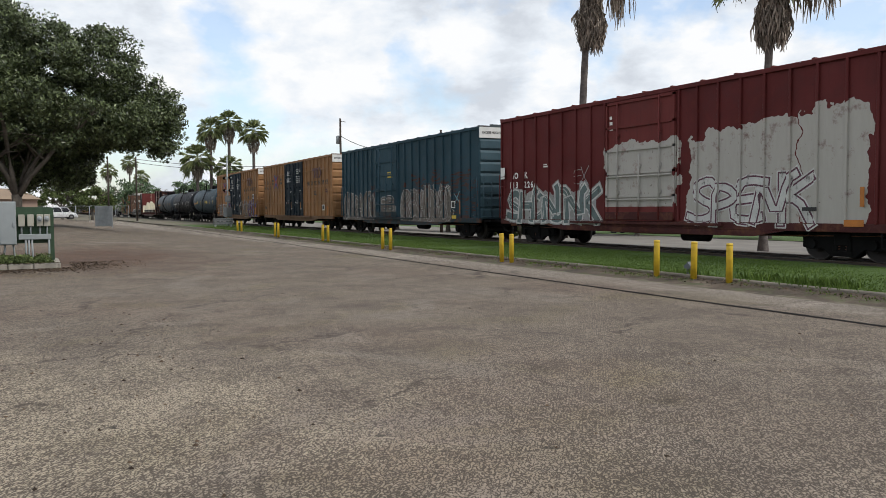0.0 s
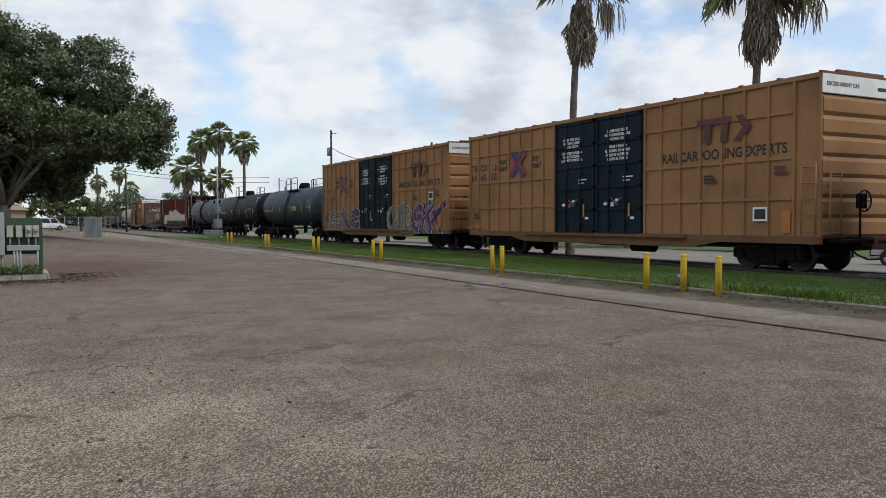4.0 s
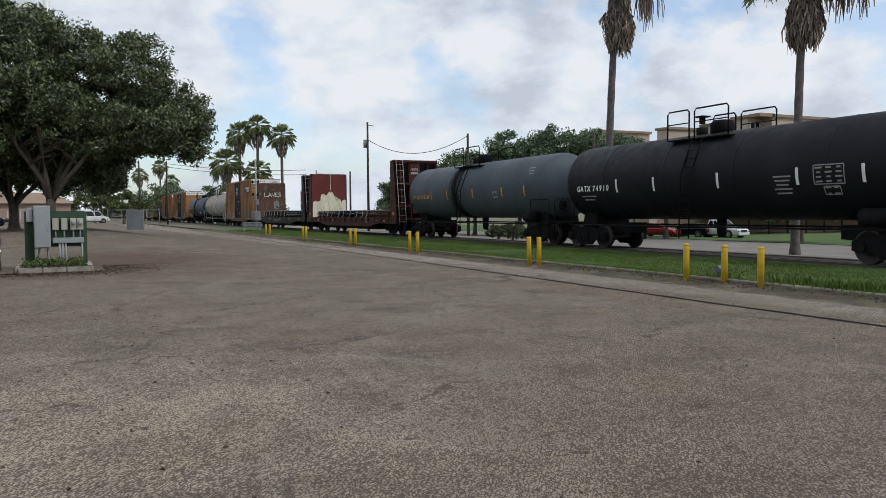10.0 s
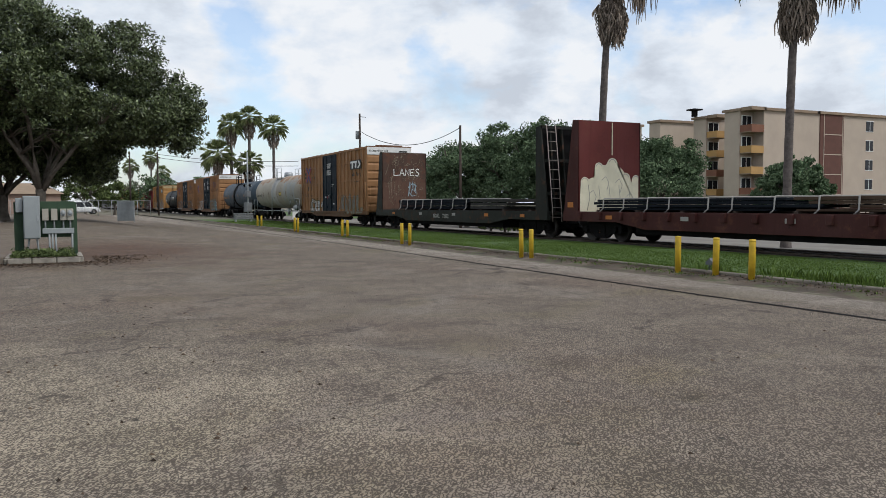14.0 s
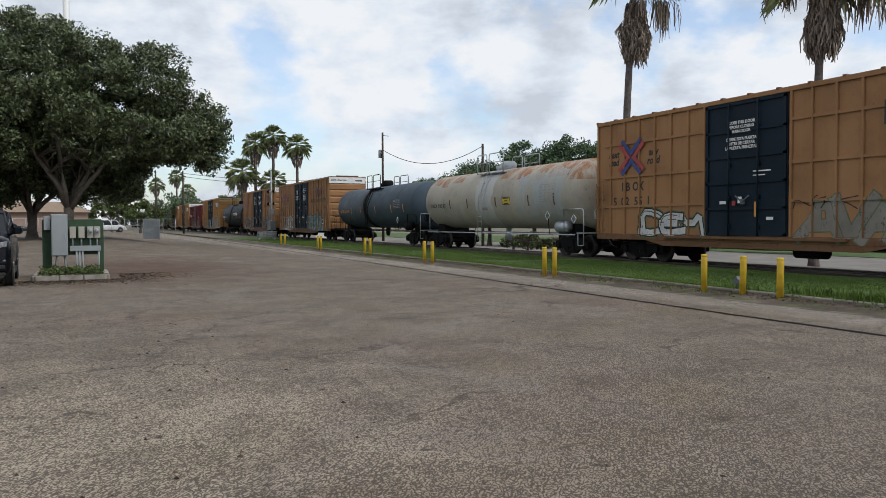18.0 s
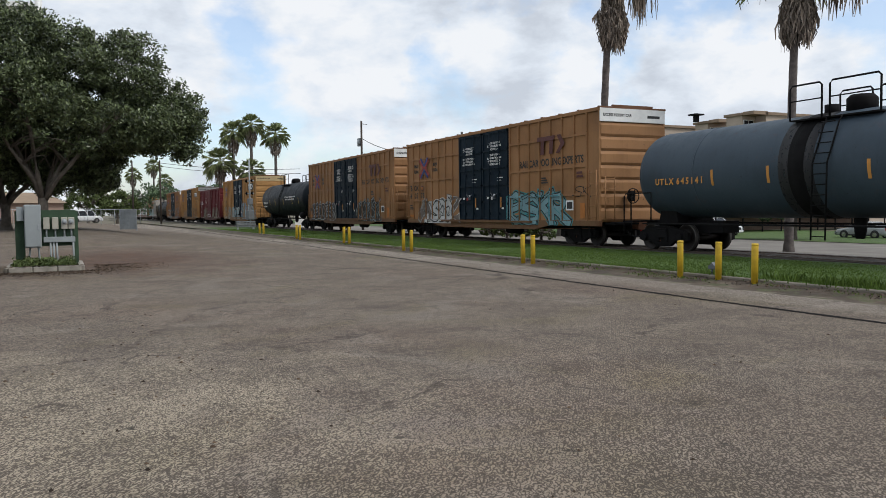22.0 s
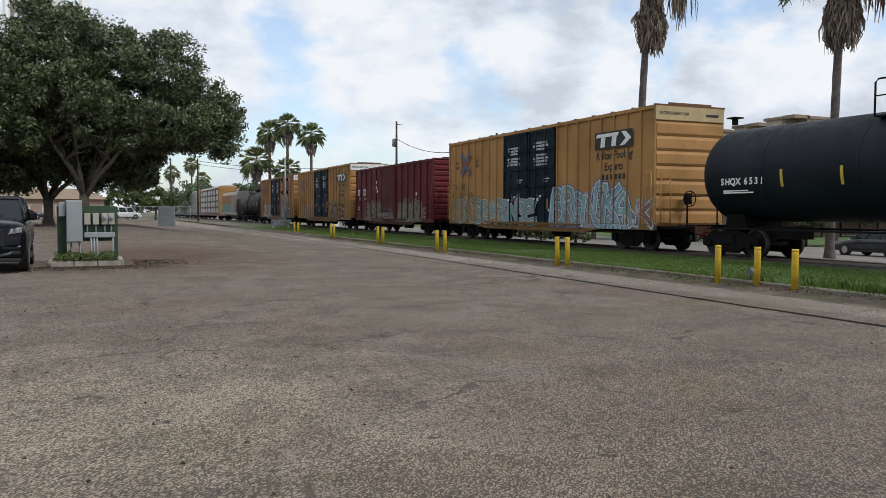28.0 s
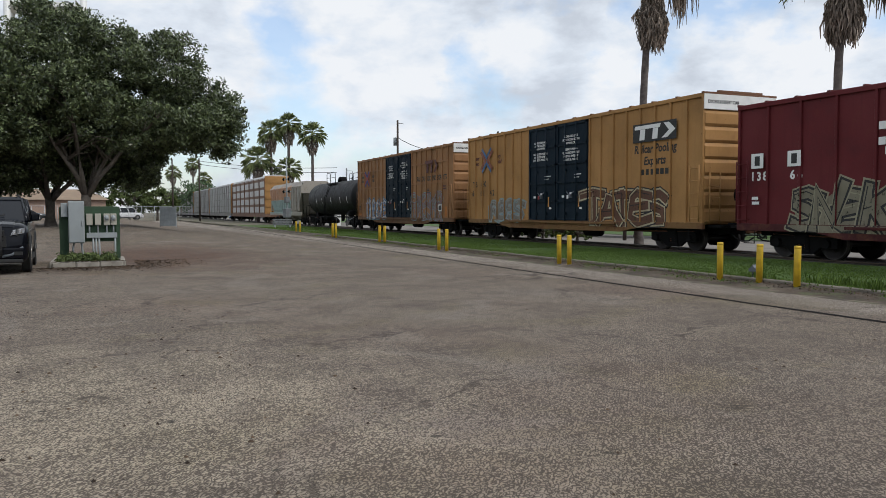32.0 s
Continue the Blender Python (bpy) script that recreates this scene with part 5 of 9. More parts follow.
part("graffiti", bm, M["paint_cream"], c8, "cream sprayed lobed shape")
lobe_lines = [[(v + r * 0.7 * math.cos(a), c + r * 0.8 * math.sin(a)) for a in (0.4 + 0.33 * i for i in range(8))] for v, c, r in LOBES[::2]]
lobe_lines += [[(v - 0.2, c - 0.35), (v, c - 0.2), (v + 0.15, c - 0.45), (v + 0.05, c - 0.75)] for v, c, r in LOBES[1::2]]
sprayed(c8, lobe_lines, xi + 0.004, M["letter_grey"], 0.014)
sprayed(c8, [[(0.1, 3.4), (0.1, 4.7)]], xi + 0.004, M["paint_cream"], 0.02)
for k in range(5):
    bm = bmesh.new()
    y0 = -1.1 + 0.5 * k
    bm_tube(bm, [(xi + 0.004, y0, 1.2), (xi + 0.004, y0 + 0.12, 1.7), (xi + 0.004, y0 + 0.05, 2.2)], 0.012, 4)
    part("graffiti", bm, M["letter_grey"], c8)
lettering("number", "72502", 0.30, c9, 0.25, -1.605, 0.84, M["letter_grey"])
lettering("letter", "NOKL", 0.30, c9, -0.85, -1.605, 0.84, M["letter_grey"])

# single-door tan boxcar
c10 = box_car("tan boxcar with one navy door and crossed emblem", -192.6, 15.6, TAN, NAVY,
              (),
              (7, 8), ROWS3, (-1.82, 1.5), 1, 5.29, True, 0.18, name="tan_car_c")
cross_logo(c10, -5.66, 3.85, 1.2, M["letter_navy"], M["letter_red"])
for (wd, xx, zz) in (("next", -6.8, 4.0), ("load", -6.8, 3.7), ("any", -4.5, 3.95), ("road", -4.5, 3.65)):
    lettering("slogan", wd, 0.36, c10, xx, -HW + 0.07, zz, M["letter_black"], -1, "", 0.25)
for c, x in zip("502551", (-6.7, -6.22, -5.96, -5.45, -5.2, -4.75)):
    lettering("number", c, 0.44, c10, x, -HW + 0.07, 2.2, M["letter_black"])
for c, x in zip("FBOX", (-6.2, -5.93, -5.48, -5.18)):
    lettering("letter", c, 0.44, c10, x, -HW + 0.07, 2.75, M["letter_black"])
graffiti(c10, -4.9, -2.2, 0.9, 1.0, "DEM", M["spray_white"], M["spray_olive"], M["spray_black"], 15)
graffiti(c10, 1.7, 3.6, 1.75, 0.45, "NiK", M["spray_black"], M["spray_black"], M["spray_black"], 16, fat=0.02, shine=False)
graffiti(c10, 2.2, 6.6, 0.85, 1.25, "AVAAL", M["spray_tan_grey"], M["spray_olive"], M["spray_tan_grey"], 17, curve=0, shine=False)
block_logo(c10, 5.6, 4.2, 2.2, 0.62, M["letter_black"], M["letter_white"])
for k, wd in enumerate(("Railcar Pooling", "Experts")):
    lettering("slogan", wd, 0.34, c10, 5.5, -HW + 0.07, 3.55 - 0.42 * k, M["letter_black"], -1, "", 0.1, 0.9)

t11 = tank_car("pale cream tank car with rust streaks and white platform", -210.05, 17.6, (0.40, 0.365, 0.30), "tank_d", code="98337", mark="DBCX", code_mat="letter_black", rust=0.3, rail_mat="galv", r=1.52, zc=2.68, stripes="letter_maroon", gloss=0.6, patches=[(x, x + w, z - 0.35, 4.9, (0.27, 0.085, 0.032), (0.33, 0.20, 0.11), 4) for x, w, z in ((-8.6, 0.9, 3.75), (-7.5, 1.2, 3.95), (-6.0, 0.8, 3.8), (-4.8, 1.3, 4.0), (0.9, 1.0, 3.95), (2.3, 1.5, 3.85), (4.2, 1.0, 3.7), (5.6, 1.6, 3.8), (7.4, 1.1, 3.6))] + [(-1.2, 0.6, 1.2, 4.9, (0.47, 0.465, 0.45), (0.43, 0.42, 0.39), 3), (3.0, 7.0, 1.5, 3.7, (0.27, 0.29, 0.29), (0.40, 0.42, 0.41), 4), (-7.2, -3.2, 1.2, 2.5, (0.30, 0.285, 0.25), (0.36, 0.34, 0.29), 4)])
t12 = tank_car("blue-grey tank car with a dark band", -227.95, 17.7, (0.055, 0.076, 0.098), "tank_e", code="645141", code_mat="letter_orange", band=M["black_steel"], stripes="letter_orange")
tank_panel(t11, 2.1, 2.5, 0.75, 0.34, M["letter_black"], M["letter_yellow"], 3, 1, 1.52, 2.68)
tank_panel(t11, 5.8, 2.75, 1.3, 0.75, M["letter_grey"], None, 5, 4, 1.52, 2.68)
tank_decal(t11, -0.25, 2.15, 0.6, 0.14, M["letter_grey"], 1.52, 2.68)
tank_panel(t12, 5.2, 2.7, 1.1, 0.5, M["letter_grey"], None, 4, 3)
for x in (-5.4, -5.15, -4.95):
    tank_decal(t11, x, 2.35, 0.03, 0.75, M["grey_fitting"], 1.52, 2.68)
for x, z in ((6.0, 1.75), (8.05, 1.6)):
    tank_diamond(t11, x, z, 0.2, -1.6)
tank_diamond(t12, 5.6, 1.65, 0.19)
c13 = pool_car(-247.15, "tan_car_d", 1.0, (), "640578", label="tan boxcar with navy double doors and teal graffiti", crossmats=("letter_navy", "letter_red"))
graffiti(c13, -7.3, -6.3, 0.9, 1.25, "A", M["spray_umber"], M["spray_umber"], M["spray_silver"], 20, fat=0.3)
graffiti(c13, -3.7, -2.7, 0.9, 1.45, "Z", M["spray_umber"], M["spray_umber"], M["spray_white"], 19, fat=0.3, curve=0)
graffiti(c13, -6.4, -3.5, 0.8, 1.35, "MSSO", M["spray_white"], M["spray_white"], M["spray_black"], 21, fat=0.30, ground=M["spray_white"], shine=False)
graffiti(c13, 2.6, 6.9, 0.72, 1.5, "ESKR", M["spray_sky"], M["spray_teal"], M["spray_black"], 22, fat=0.24, curve=0)
graffiti(c13, 7.6, 8.5, 1.9, 0.5, "SK", M["spray_black"], M["spray_black"], M["spray_black"], 23, fat=0.02, shine=False)
c14 = pool_car(-267.55, "tan_car_e", 0.97, (), "", label="tan boxcar with navy double doors and black and white graffiti", code=False)
graffiti(c14, -8.5, -2.2, 0.85, 1.4, "GEODESB", M["spray_black"], M["spray_black"], M["spray_white"], 24, ground=M["spray_black"])
graffiti(c14, 2.6, 6.6, 0.85, 1.45, "CWKSX", M["spray_black"], M["spray_black"], M["spray_frost"], 25, fat=0.16, ground=M["spray_black"])
t15 = tank_car("black tank car with a railed walkway on top", -286.4, 16.9, (0.0075, 0.012, 0.017), "tank_f", rust=0.05, dome_x=0.0, code="6531", mark="SHQX", stripes="letter_yellow", r=1.53, zc=2.7)


def yellow_car(x0, name, patches, label, digits="", cap_mat="end_cap_yellow"):
    car = box_car(label, x0, 18.4, YEL, NAVY, patches, (8, 8), (), (-2.5, 2.4), 2, 5.32, True, 0.22, cap_mat=cap_mat, name=name)
    cross_logo(car, -6.95, 4.05, 1.15, M["emblem_blue"], M["emblem_rust"])
    for (wd, xx, zz) in (("next", -8.25, 4.2), ("load", -8.25, 3.92), ("any", -5.7, 4.2), ("road", -5.7, 3.92)):
        lettering("slogan", wd, 0.3, car, xx, -HW + 0.07, zz, M["letter_maroon"], -1, "", 0.25)
    for c, x in zip(digits, (-8.7, -8.4, -7.7, -7.4, -6.6, -6.3)):
        lettering("number", c, 0.40, car, x, -HW + 0.07, 2.35, M["letter_black"])
    for c, x in zip("TBOX", (-8.6, -8.3, -7.6, -7.3)):
        lettering("letter", c, 0.40, car, x, -HW + 0.07, 2.82, M["letter_black"])
    block_logo(car, 6.65, 4.28, 2.45, 0.68, M["letter_black"], M["letter_white"])
    for k, wd in enumerate(("Railcar Pooling", "Experts")):
        lettering("slogan", wd, 0.42, car, 6.6, -HW + 0.07, 3.68 - 0.44 * k, M["letter_black"], -1, "", 0.12, 0.95)
    for k, w in enumerate((0.16, 0.16, 0.22, 0.2, 0.2, 0.3)):
        x = 5.85 + 0.27 * k
        part("stencil", B((x, x + w, -HW + 0.066, -HW + 0.07, 2.74, 2.95)), M["letter_black"], car)
    return car


c16 = yellow_car(-305.5, "yellow_car_a", (),
           "yellow boxcar with navy double doors and silver graffiti", "660169")
graffiti(c16, -8.6, -5.6, 0.85, 1.5, "QBKS", M["spray_tan_grey"], M["spray_black"], M["spray_cream"], 31)
graffiti(c16, -5.8, 0.6, 0.85, 1.35, "BEAR8NSE", M["spray_silver"], M["spray_white"], M["spray_teal"], 32)
graffiti(c16, 2.2, 7.6, 0.8, 1.75, "BRGNEKA", M["spray_sky"], M["spray_blue"], M["spray_white"], 33, fat=0.24, ground=M["spray_silver"])
graffiti(c16, 7.4, 8.9, 0.9, 1.0, "NK", M["spray_pink"], M["spray_sky"], M["spray_white"], 34)
c17 = box_car("dark red boxcar with ribbed door and pale graffiti", -324.9, 15.7, (0.115, 0.018, 0.021), (0.115, 0.018, 0.021),
              (),
              (5, 6), (), (-1.8, 1.2), 1, 4.66, False, 0.2, name="red_car_b", door_style="ribbed", roof_base=(0.12, 0.035, 0.035))
for x in (-7.0, -5.6):
    part("placard", B((x - 0.24, x + 0.24, -HW - 0.01, -HW - 0.006, 2.7, 3.15)), M["letter_white"], c17)
    part("emblem", B((x - 0.10, x + 0.10, -HW - 0.014, -HW - 0.010, 2.78, 3.07)), M["letter_black"], c17)
for c, x in zip("13866", (-7.25, -7.0, -6.75, -5.72, -5.45)):
    lettering("number", c, 0.36, c17, x, -HW + 0.07, 2.45, M["letter_white"])
graffiti(c17, -5.6, -1.9, 0.75, 1.38, "SNEKA", M["spray_khaki"], M["spray_straw"], M["spray_black"], 41, fat=0.30, curve=0, ground=M["spray_khaki"])
graffiti(c17, -1.7, 1.1, 1.3, 0.62, "MMMM", M["spray_black"], M["spray_white"], M["spray_black"], 42, fat=0.02, shine=False)
graffiti(c17, -1.6, 0.9, 0.95, 0.5, "RESGB", M["spray_rust"], M["spray_white"], M["spray_white"], 45, fat=0.04, shine=False)
graffiti(c17, 1.6, 5.8, 0.75, 1.48, "NALGD", M["spray_khaki"], M["spray_straw"], M["spray_black"], 43, fat=0.30, curve=0, ground=M["spray_khaki"])
for k, wd in enumerate(("SW", "TELE", "ZERD")):
    lettering("letter", wd, 0.17, c17, 6.55, -HW - 0.012, 1.66 - 0.27 * k, M["letter_grey"])
bars(c17, -7.2, 1.75, 0.35, 0.09, 2, M["letter_white"])
for x, z in ((-2.9, 3.5), (-2.9, 3.1), (-2.7, 2.85), (5.0, 2.5)):
    part("stencil", B((x, x + 0.2, -HW - 0.01, -HW - 0.006, z, z + 0.2)), M["letter_white"], c17)
c18 = yellow_car(-343.5, "yellow_car_b", (),
           "yellow boxcar with navy double doors and brown graffiti", "666142", "white_paint")
graffiti(c18, -6.6, -3.2, 0.9, 1.1, "RBES", M["spray_tan_grey"], M["spray_sky"], M["spray_silver"], 51)
graffiti(c18, 2.3, 7.2, 0.80, 1.45, "TATES", M["spray_brown"], M["spray_black"], M["spray_cream"], 52, curve=0, fat=0.26)
c19 = pool_car(-363.9, "tan_car_f", 1.0, (), "", label="tan boxcar with navy double doors and pale blue graffiti", code=False)
graffiti(c19, -7.0, -2.6, 0.85, 1.5, "WHBSXE", M["spray_white"], M["spray_sky"], M["spray_blue"], 53)
graffiti(c19, 2.6, 7.4, 0.85, 1.7, "BAESKR", M["spray_tan_grey"], M["spray_sky"], M["spray_pink"], 54)
tank_car("black tank car near the end of the train", -382.5, 16.6, (0.017, 0.017, 0.018), "tank_g", stripes="letter_white", r=1.5)


def hopper_car(x0, L=15.6):
    car = new_car("grey covered hopper car with rust and teal overpaint", "hopper car", x0, L, L / 2 - 1.9)
    paint = car_paint("hopper_paint", (0.34, 0.31, 0.27), car, [(-8.6, 3.4, 1.2, 2.75, (0.23, 0.32, 0.30), (0.28, 0.35, 0.33), 28), (-8.6, 3.4, 2.7, 4.05, (0.36, 0.17, 0.09), (0.46, 0.31, 0.21), 29)], 0.4)
    h = L / 2 - 0.7
    bm = bmesh.new()
    prof = [(-1.5, 1.3), (-1.58, 1.6), (-1.58, 4.0), (-1.1, 4.5), (1.1, 4.5), (1.58, 4.0), (1.58, 1.6), (1.5, 1.3)]
    rings = []
    for x, k in ((-h, 0.62), (-h + 1.9, 0.0), (h - 1.9, 0.0), (h, 0.62)):
        rings.append([bm.verts.new((x, y, max(z, 1.3 + k * 3.2) if z < 4.0 else z)) for y, z in prof])
    for a, b in zip(rings, rings[1:]):
        for k in range(8):
            bm.faces.new((a[k], b[k], b[(k + 1) % 8], a[(k + 1) % 8]))
    bm.faces.new(rings[0][::-1]); bm.faces.new(rings[-1])
    part("body", bm, paint, car)
    for s in (-1, 1):
        for k in range(13):
            x = -h + 1.0 + (2 * h - 2.0) * k / 12
            part("rib", cached("hopper_rib", lambda bm: bm_box(bm, -0.05, 0.05, -0.06, 0.06, 1.5, 4.0, 0.01)), paint, car, "", (x, s * 1.6, 0))
        part("side_sill", B((-h, h, *sorted((s * 1.5, s * 1.62)), 1.0, 1.35), bev=0.02), paint, car)
    for x in (-3.6, 0, 3.6):
        bm = bmesh.new()
        a = [bm.verts.new(p) for p in ((x - 1.6, -1.4, 1.4), (x + 1.6, -1.4, 1.4), (x + 1.6, 1.4, 1.4), (x - 1.6, 1.4, 1.4))]
        b = [bm.verts.new(p) for p in ((x - 0.4, -0.5, 0.5), (x + 0.4, -0.5, 0.5), (x + 0.4, 0.5, 0.5), (x - 0.4, 0.5, 0.5))]
        for k in range(4):
            bm.faces.new((a[k], a[(k + 1) % 4], b[(k + 1) % 4], b[k]))
        bm.faces.new(b)
        part("hopper_chute", bm, paint, car)
        part("roof_hatch", B((x - 1.2, x + 1.2, -0.5, 0.5, 4.5, 4.62), bev=0.03), paint, car)
    for e in (-1, 1):
        bm = bmesh.new()
        bm_box(bm, *sorted((e * (h - 2), e * (L / 2 - 0.1))), -0.35, 0.35, 0.65, 1.2)
        bm_tube(bm, [(e * (h - 0.1), -1.4, 1.2), (e * (h - 0.1), -1.4, 4.3)], 0.05, 6)
        bm_tube(bm, [(e * (h - 0.1), 1.4, 1.2), (e * (h - 0.1), 1.4, 4.3)], 0.05, 6)
        part("end_frame", bm, M["black_steel"], car)


def auto_rack(x0, name, tone, browned, L=27.6):
    car = new_car("tall grey enclosed car carrier with perforated side panels", "autorack", x0, L, L / 2 - 3.1)
    paint = car_paint(name + "_paint", (0.30 * tone, 0.30 * tone, 0.29 * tone), car, (), 0.3, 0.5, 0.3)
    frame_paint = car_paint(name + "_frame_paint", (0.20, 0.125, 0.09) if browned else (0.21 * tone, 0.20 * tone, 0.19 * tone), car, (), 0.4)
    ypaint = car_paint(name + "_end_paint", YEL, car, (), 0.15)
    h = L / 2 - 0.5
    part("body", B((-h + 0.05, h - 0.05, -1.46, 1.46, 1.1, 5.6)), frame_paint, car)
    part("deck_sill", B((-h, h, -1.55, 1.55, 0.72, 1.15), bev=0.02), frame_paint, car)
    bm = bmesh.new()
    pts = [(-1.5, 5.5), (-1.25, 5.85), (-0.5, 5.98), (0.5, 5.98), (1.25, 5.85), (1.5, 5.5)]
    a = [bm.verts.new((-h, y, z)) for y, z in pts]
    b = [bm.verts.new((h, y, z)) for y, z in pts]
    for k in range(6):
        bm.faces.new((a[k], b[k], b[(k + 1) % 6], a[(k + 1) % 6]))
    bm.faces.new(a[::-1]); bm.faces.new(b)
    part("roof", bm, paint, car)
    n = 7 if browned else 12
    gap = 0.42 if browned else 0.08
    pm = cached("rack_panel_brown" if browned else "rack_panel", lambda bm: bm_box(bm, -h / n + gap, h / n - gap, -0.02, 0.02, 0, 0.72 if browned else 0.98, 0.01))
    for s in (-1, 1):
        for k in range(n):
            for r in range(4):
                part("side_panel", pm, paint, car, "", (-h + 2 * h / n * (k + 0.5), s * 1.49, 1.3 + r * 1.05))
        for k in range(n + 1):
            part("post", cached("rack_post", lambda bm: bm_box(bm, -0.07, 0.07, -0.05, 0.05, 1.1, 5.55)), frame_paint, car, "", (-h + 0.07 + (2 * h - 0.14) * k / n, s * 1.52, 0))
    for e in (-1, 1):
        bm = bmesh.new()
        bm_box(bm, *sorted((e * (h - 0.04), e * (h + 0.06))), -1.5, 1.5, 1.15, 5.8, 0.03)
        for z in (2.1, 3.1, 4.1, 5.1):
            bm_box(bm, *sorted((e * (h + 0.05), e * (h + 0.12))), -1.4, 1.4, z - 0.12, z + 0.12)
        part("end_door", bm, ypaint, car, "yellow folding end door")


hopper_car(-400.3, 17.4)
for k in range(5):
    auto_rack(-425.5 - 28.2 * k, "rack_" + "abcde"[k], (1.75, 1.25, 0.95, 1.15, 1.0)[k], k == 0)

for k, wd in enumerate(("NOT FOR CLASS 3 FLAMMABLE LIQUIDS WITH", "API GRAVITY GREATER THAN 50 DEGREES")):
    lettering("slogan", wd, 0.17, t15, 3.3, -1.55, 2.85 - 0.22 * k, M["letter_white"])
bars(t15, -6.5, 2.12, 1.5, 0.04, 2, M["letter_white"], y=-1.53)

# ---- the place ----
def rise(x, y):
    """The lot climbs a little towards the oaks."""
    a = min(1.0, max(0.0, (-x - 30.0) / 35.0))
    b = min(1.0, max(0.0, (7.0 - y) / 6.0))
    return 0.55 * a * a * (3 - 2 * a) * b * b * (3 - 2 * b)


def ground_mat():
    m, nt, p = nodes_of("dry_ground")
    v = coords(nt)
    a = ramp(nt, noise_fac(nt, v, 0.12, 8, 0.6), [(0.3, (0.10, 0.085, 0.06)), (0.48, (0.17, 0.145, 0.105)), (0.62, (0.055, 0.085, 0.022))])
    c = mix(nt, 0.4, a, ramp(nt, noise_fac(nt, v, 9.0, 5), [(0.3, (0.06, 0.05, 0.035)), (0.7, (0.2, 0.17, 0.12))]))
    nt.links.new(c, p.inputs["Base Color"])
    p.inputs["Roughness"].default_value = 0.95
    return m


def lot_mat():
    """Old chip-seal: pale stones in worn dark binder, with bare, stained and reddish patches."""
    m, nt, p = nodes_of("chip_seal")
    N, L = nt.nodes.new, nt.links.new
    v = coords(nt)
    sq = N("ShaderNodeMapping"); sq.inputs["Scale"].default_value = (1, 1, 0.2); L(v, sq.inputs[0])
    v = sq.outputs[0]
    # pale worn stone matrix
    fines = noise_fac(nt, v, 60.0, 3, 0.6)
    col = ramp(nt, fines, [(0.32, (0.200, 0.162, 0.124)), (0.5, (0.276, 0.228, 0.178)), (0.68, (0.345, 0.292, 0.233))])
    macro = noise_fac(nt, v, 0.30, 8, 0.66, None, 0.7)
    mid = noise_fac(nt, v, 1.3, 7, 0.68, (1.0, 0.75, 1.0), 0.5)
    col = mix(nt, ramp(nt, macro, [(0.36, 0.5), (0.54, 0.0)]), col, (0.16, 0.125, 0.096))
    col = mix(nt, ramp(nt, mid, [(0.48, 0.0), (0.68, 0.48)]), col, (0.115, 0.09, 0.07))
    bare = ramp(nt, noise_fac(nt, v, 0.36, 7, 0.62, (1, 1.2, 1), 0.9), [(0.54, 0.0), (0.62, 0.8)])
    col = mix(nt, bare, col, (0.25, 0.214, 0.178))
    moss = ramp(nt, noise_fac(nt, v, 0.42, 6, 0.6, (1, 0.8, 1), 0.6), [(0.54, 0.0), (0.68, 0.55)])
    col = mix(nt, moss, col, (0.22, 0.185, 0.10))
    red = ramp(nt, noise_fac(nt, v, 0.17, 6, 0.6), [(0.52, 0.0), (0.68, 0.35)])
    col = mix(nt, red, col, (0.25, 0.17, 0.125))
    # reddish dirt washed over the paving near the island
    spot = N("ShaderNodeVectorMath"); spot.operation = "DISTANCE"
    flat = N("ShaderNodeMapping"); flat.inputs["Scale"].default_value = (0.075, 0.17, 0); L(v, flat.inputs[0])
    L(flat.outputs[0], spot.inputs[0]); spot.inputs[1].default_value = (-30.0 * 0.075, 1.9 * 0.17, 0)
    wash = math_op(nt, "ADD", spot.outputs["Value"], math_op(nt, "MULTIPLY", noise_fac(nt, v, 0.7, 7, 0.7), 1.3))
    col = mix(nt, ramp(nt, math_op(nt, "MULTIPLY", wash, 0.5), [(0.42, 0.88), (0.72, 0.0)]), col, (0.145, 0.078, 0.050))
    # pale sandy area where the binder has worn off
    worn = N("ShaderNodeVectorMath"); worn.operation = "DISTANCE"
    L(v, worn.inputs[0]); worn.inputs[1].default_value = (-7.0, -0.2, 0)
    sand = math_op(nt, "ADD", math_op(nt, "MULTIPLY", worn.outputs["Value"], 0.125), math_op(nt, "MULTIPLY", noise_fac(nt, v, 0.8, 7, 0.68), 1.2))
    col = mix(nt, ramp(nt, sand, [(0.75, 0.7), (1.5, 0.0)]), col, (0.43, 0.365, 0.27))
    # pale dust between the seam and the kerb
    axes = N("ShaderNodeSeparateXYZ"); L(v, axes.inputs[0])
    edge = math_op(nt, "ADD", math_op(nt, "ADD", axes.outputs[1], math_op(nt, "MULTIPLY", axes.outputs[0], -0.03)), math_op(nt, "MULTIPLY", noise_fac(nt, v, 0.8, 7, 0.68, (0.35, 1, 1)), 2.4))
    col = mix(nt, ramp(nt, math_op(nt, "MULTIPLY", edge, 0.05), [(0.595, 0.0), (0.645, 0.7)]), col, (0.43, 0.38, 0.32))
    streak = ramp(nt, noise_fac(nt, v, 0.9, 8, 0.68, (0.10, 1.3, 1)), [(0.50, 0.0), (0.68, 0.30)])
    col = mix(nt, streak, col, (0.15, 0.127, 0.107))
    # dark winding gaps between the stones, drawn out by the roller, fewer where the surface is worn smooth
    turn = N("ShaderNodeMapping"); turn.inputs["Rotation"].default_value = (0, 0, radians(-142)); L(v, turn.inputs[0])
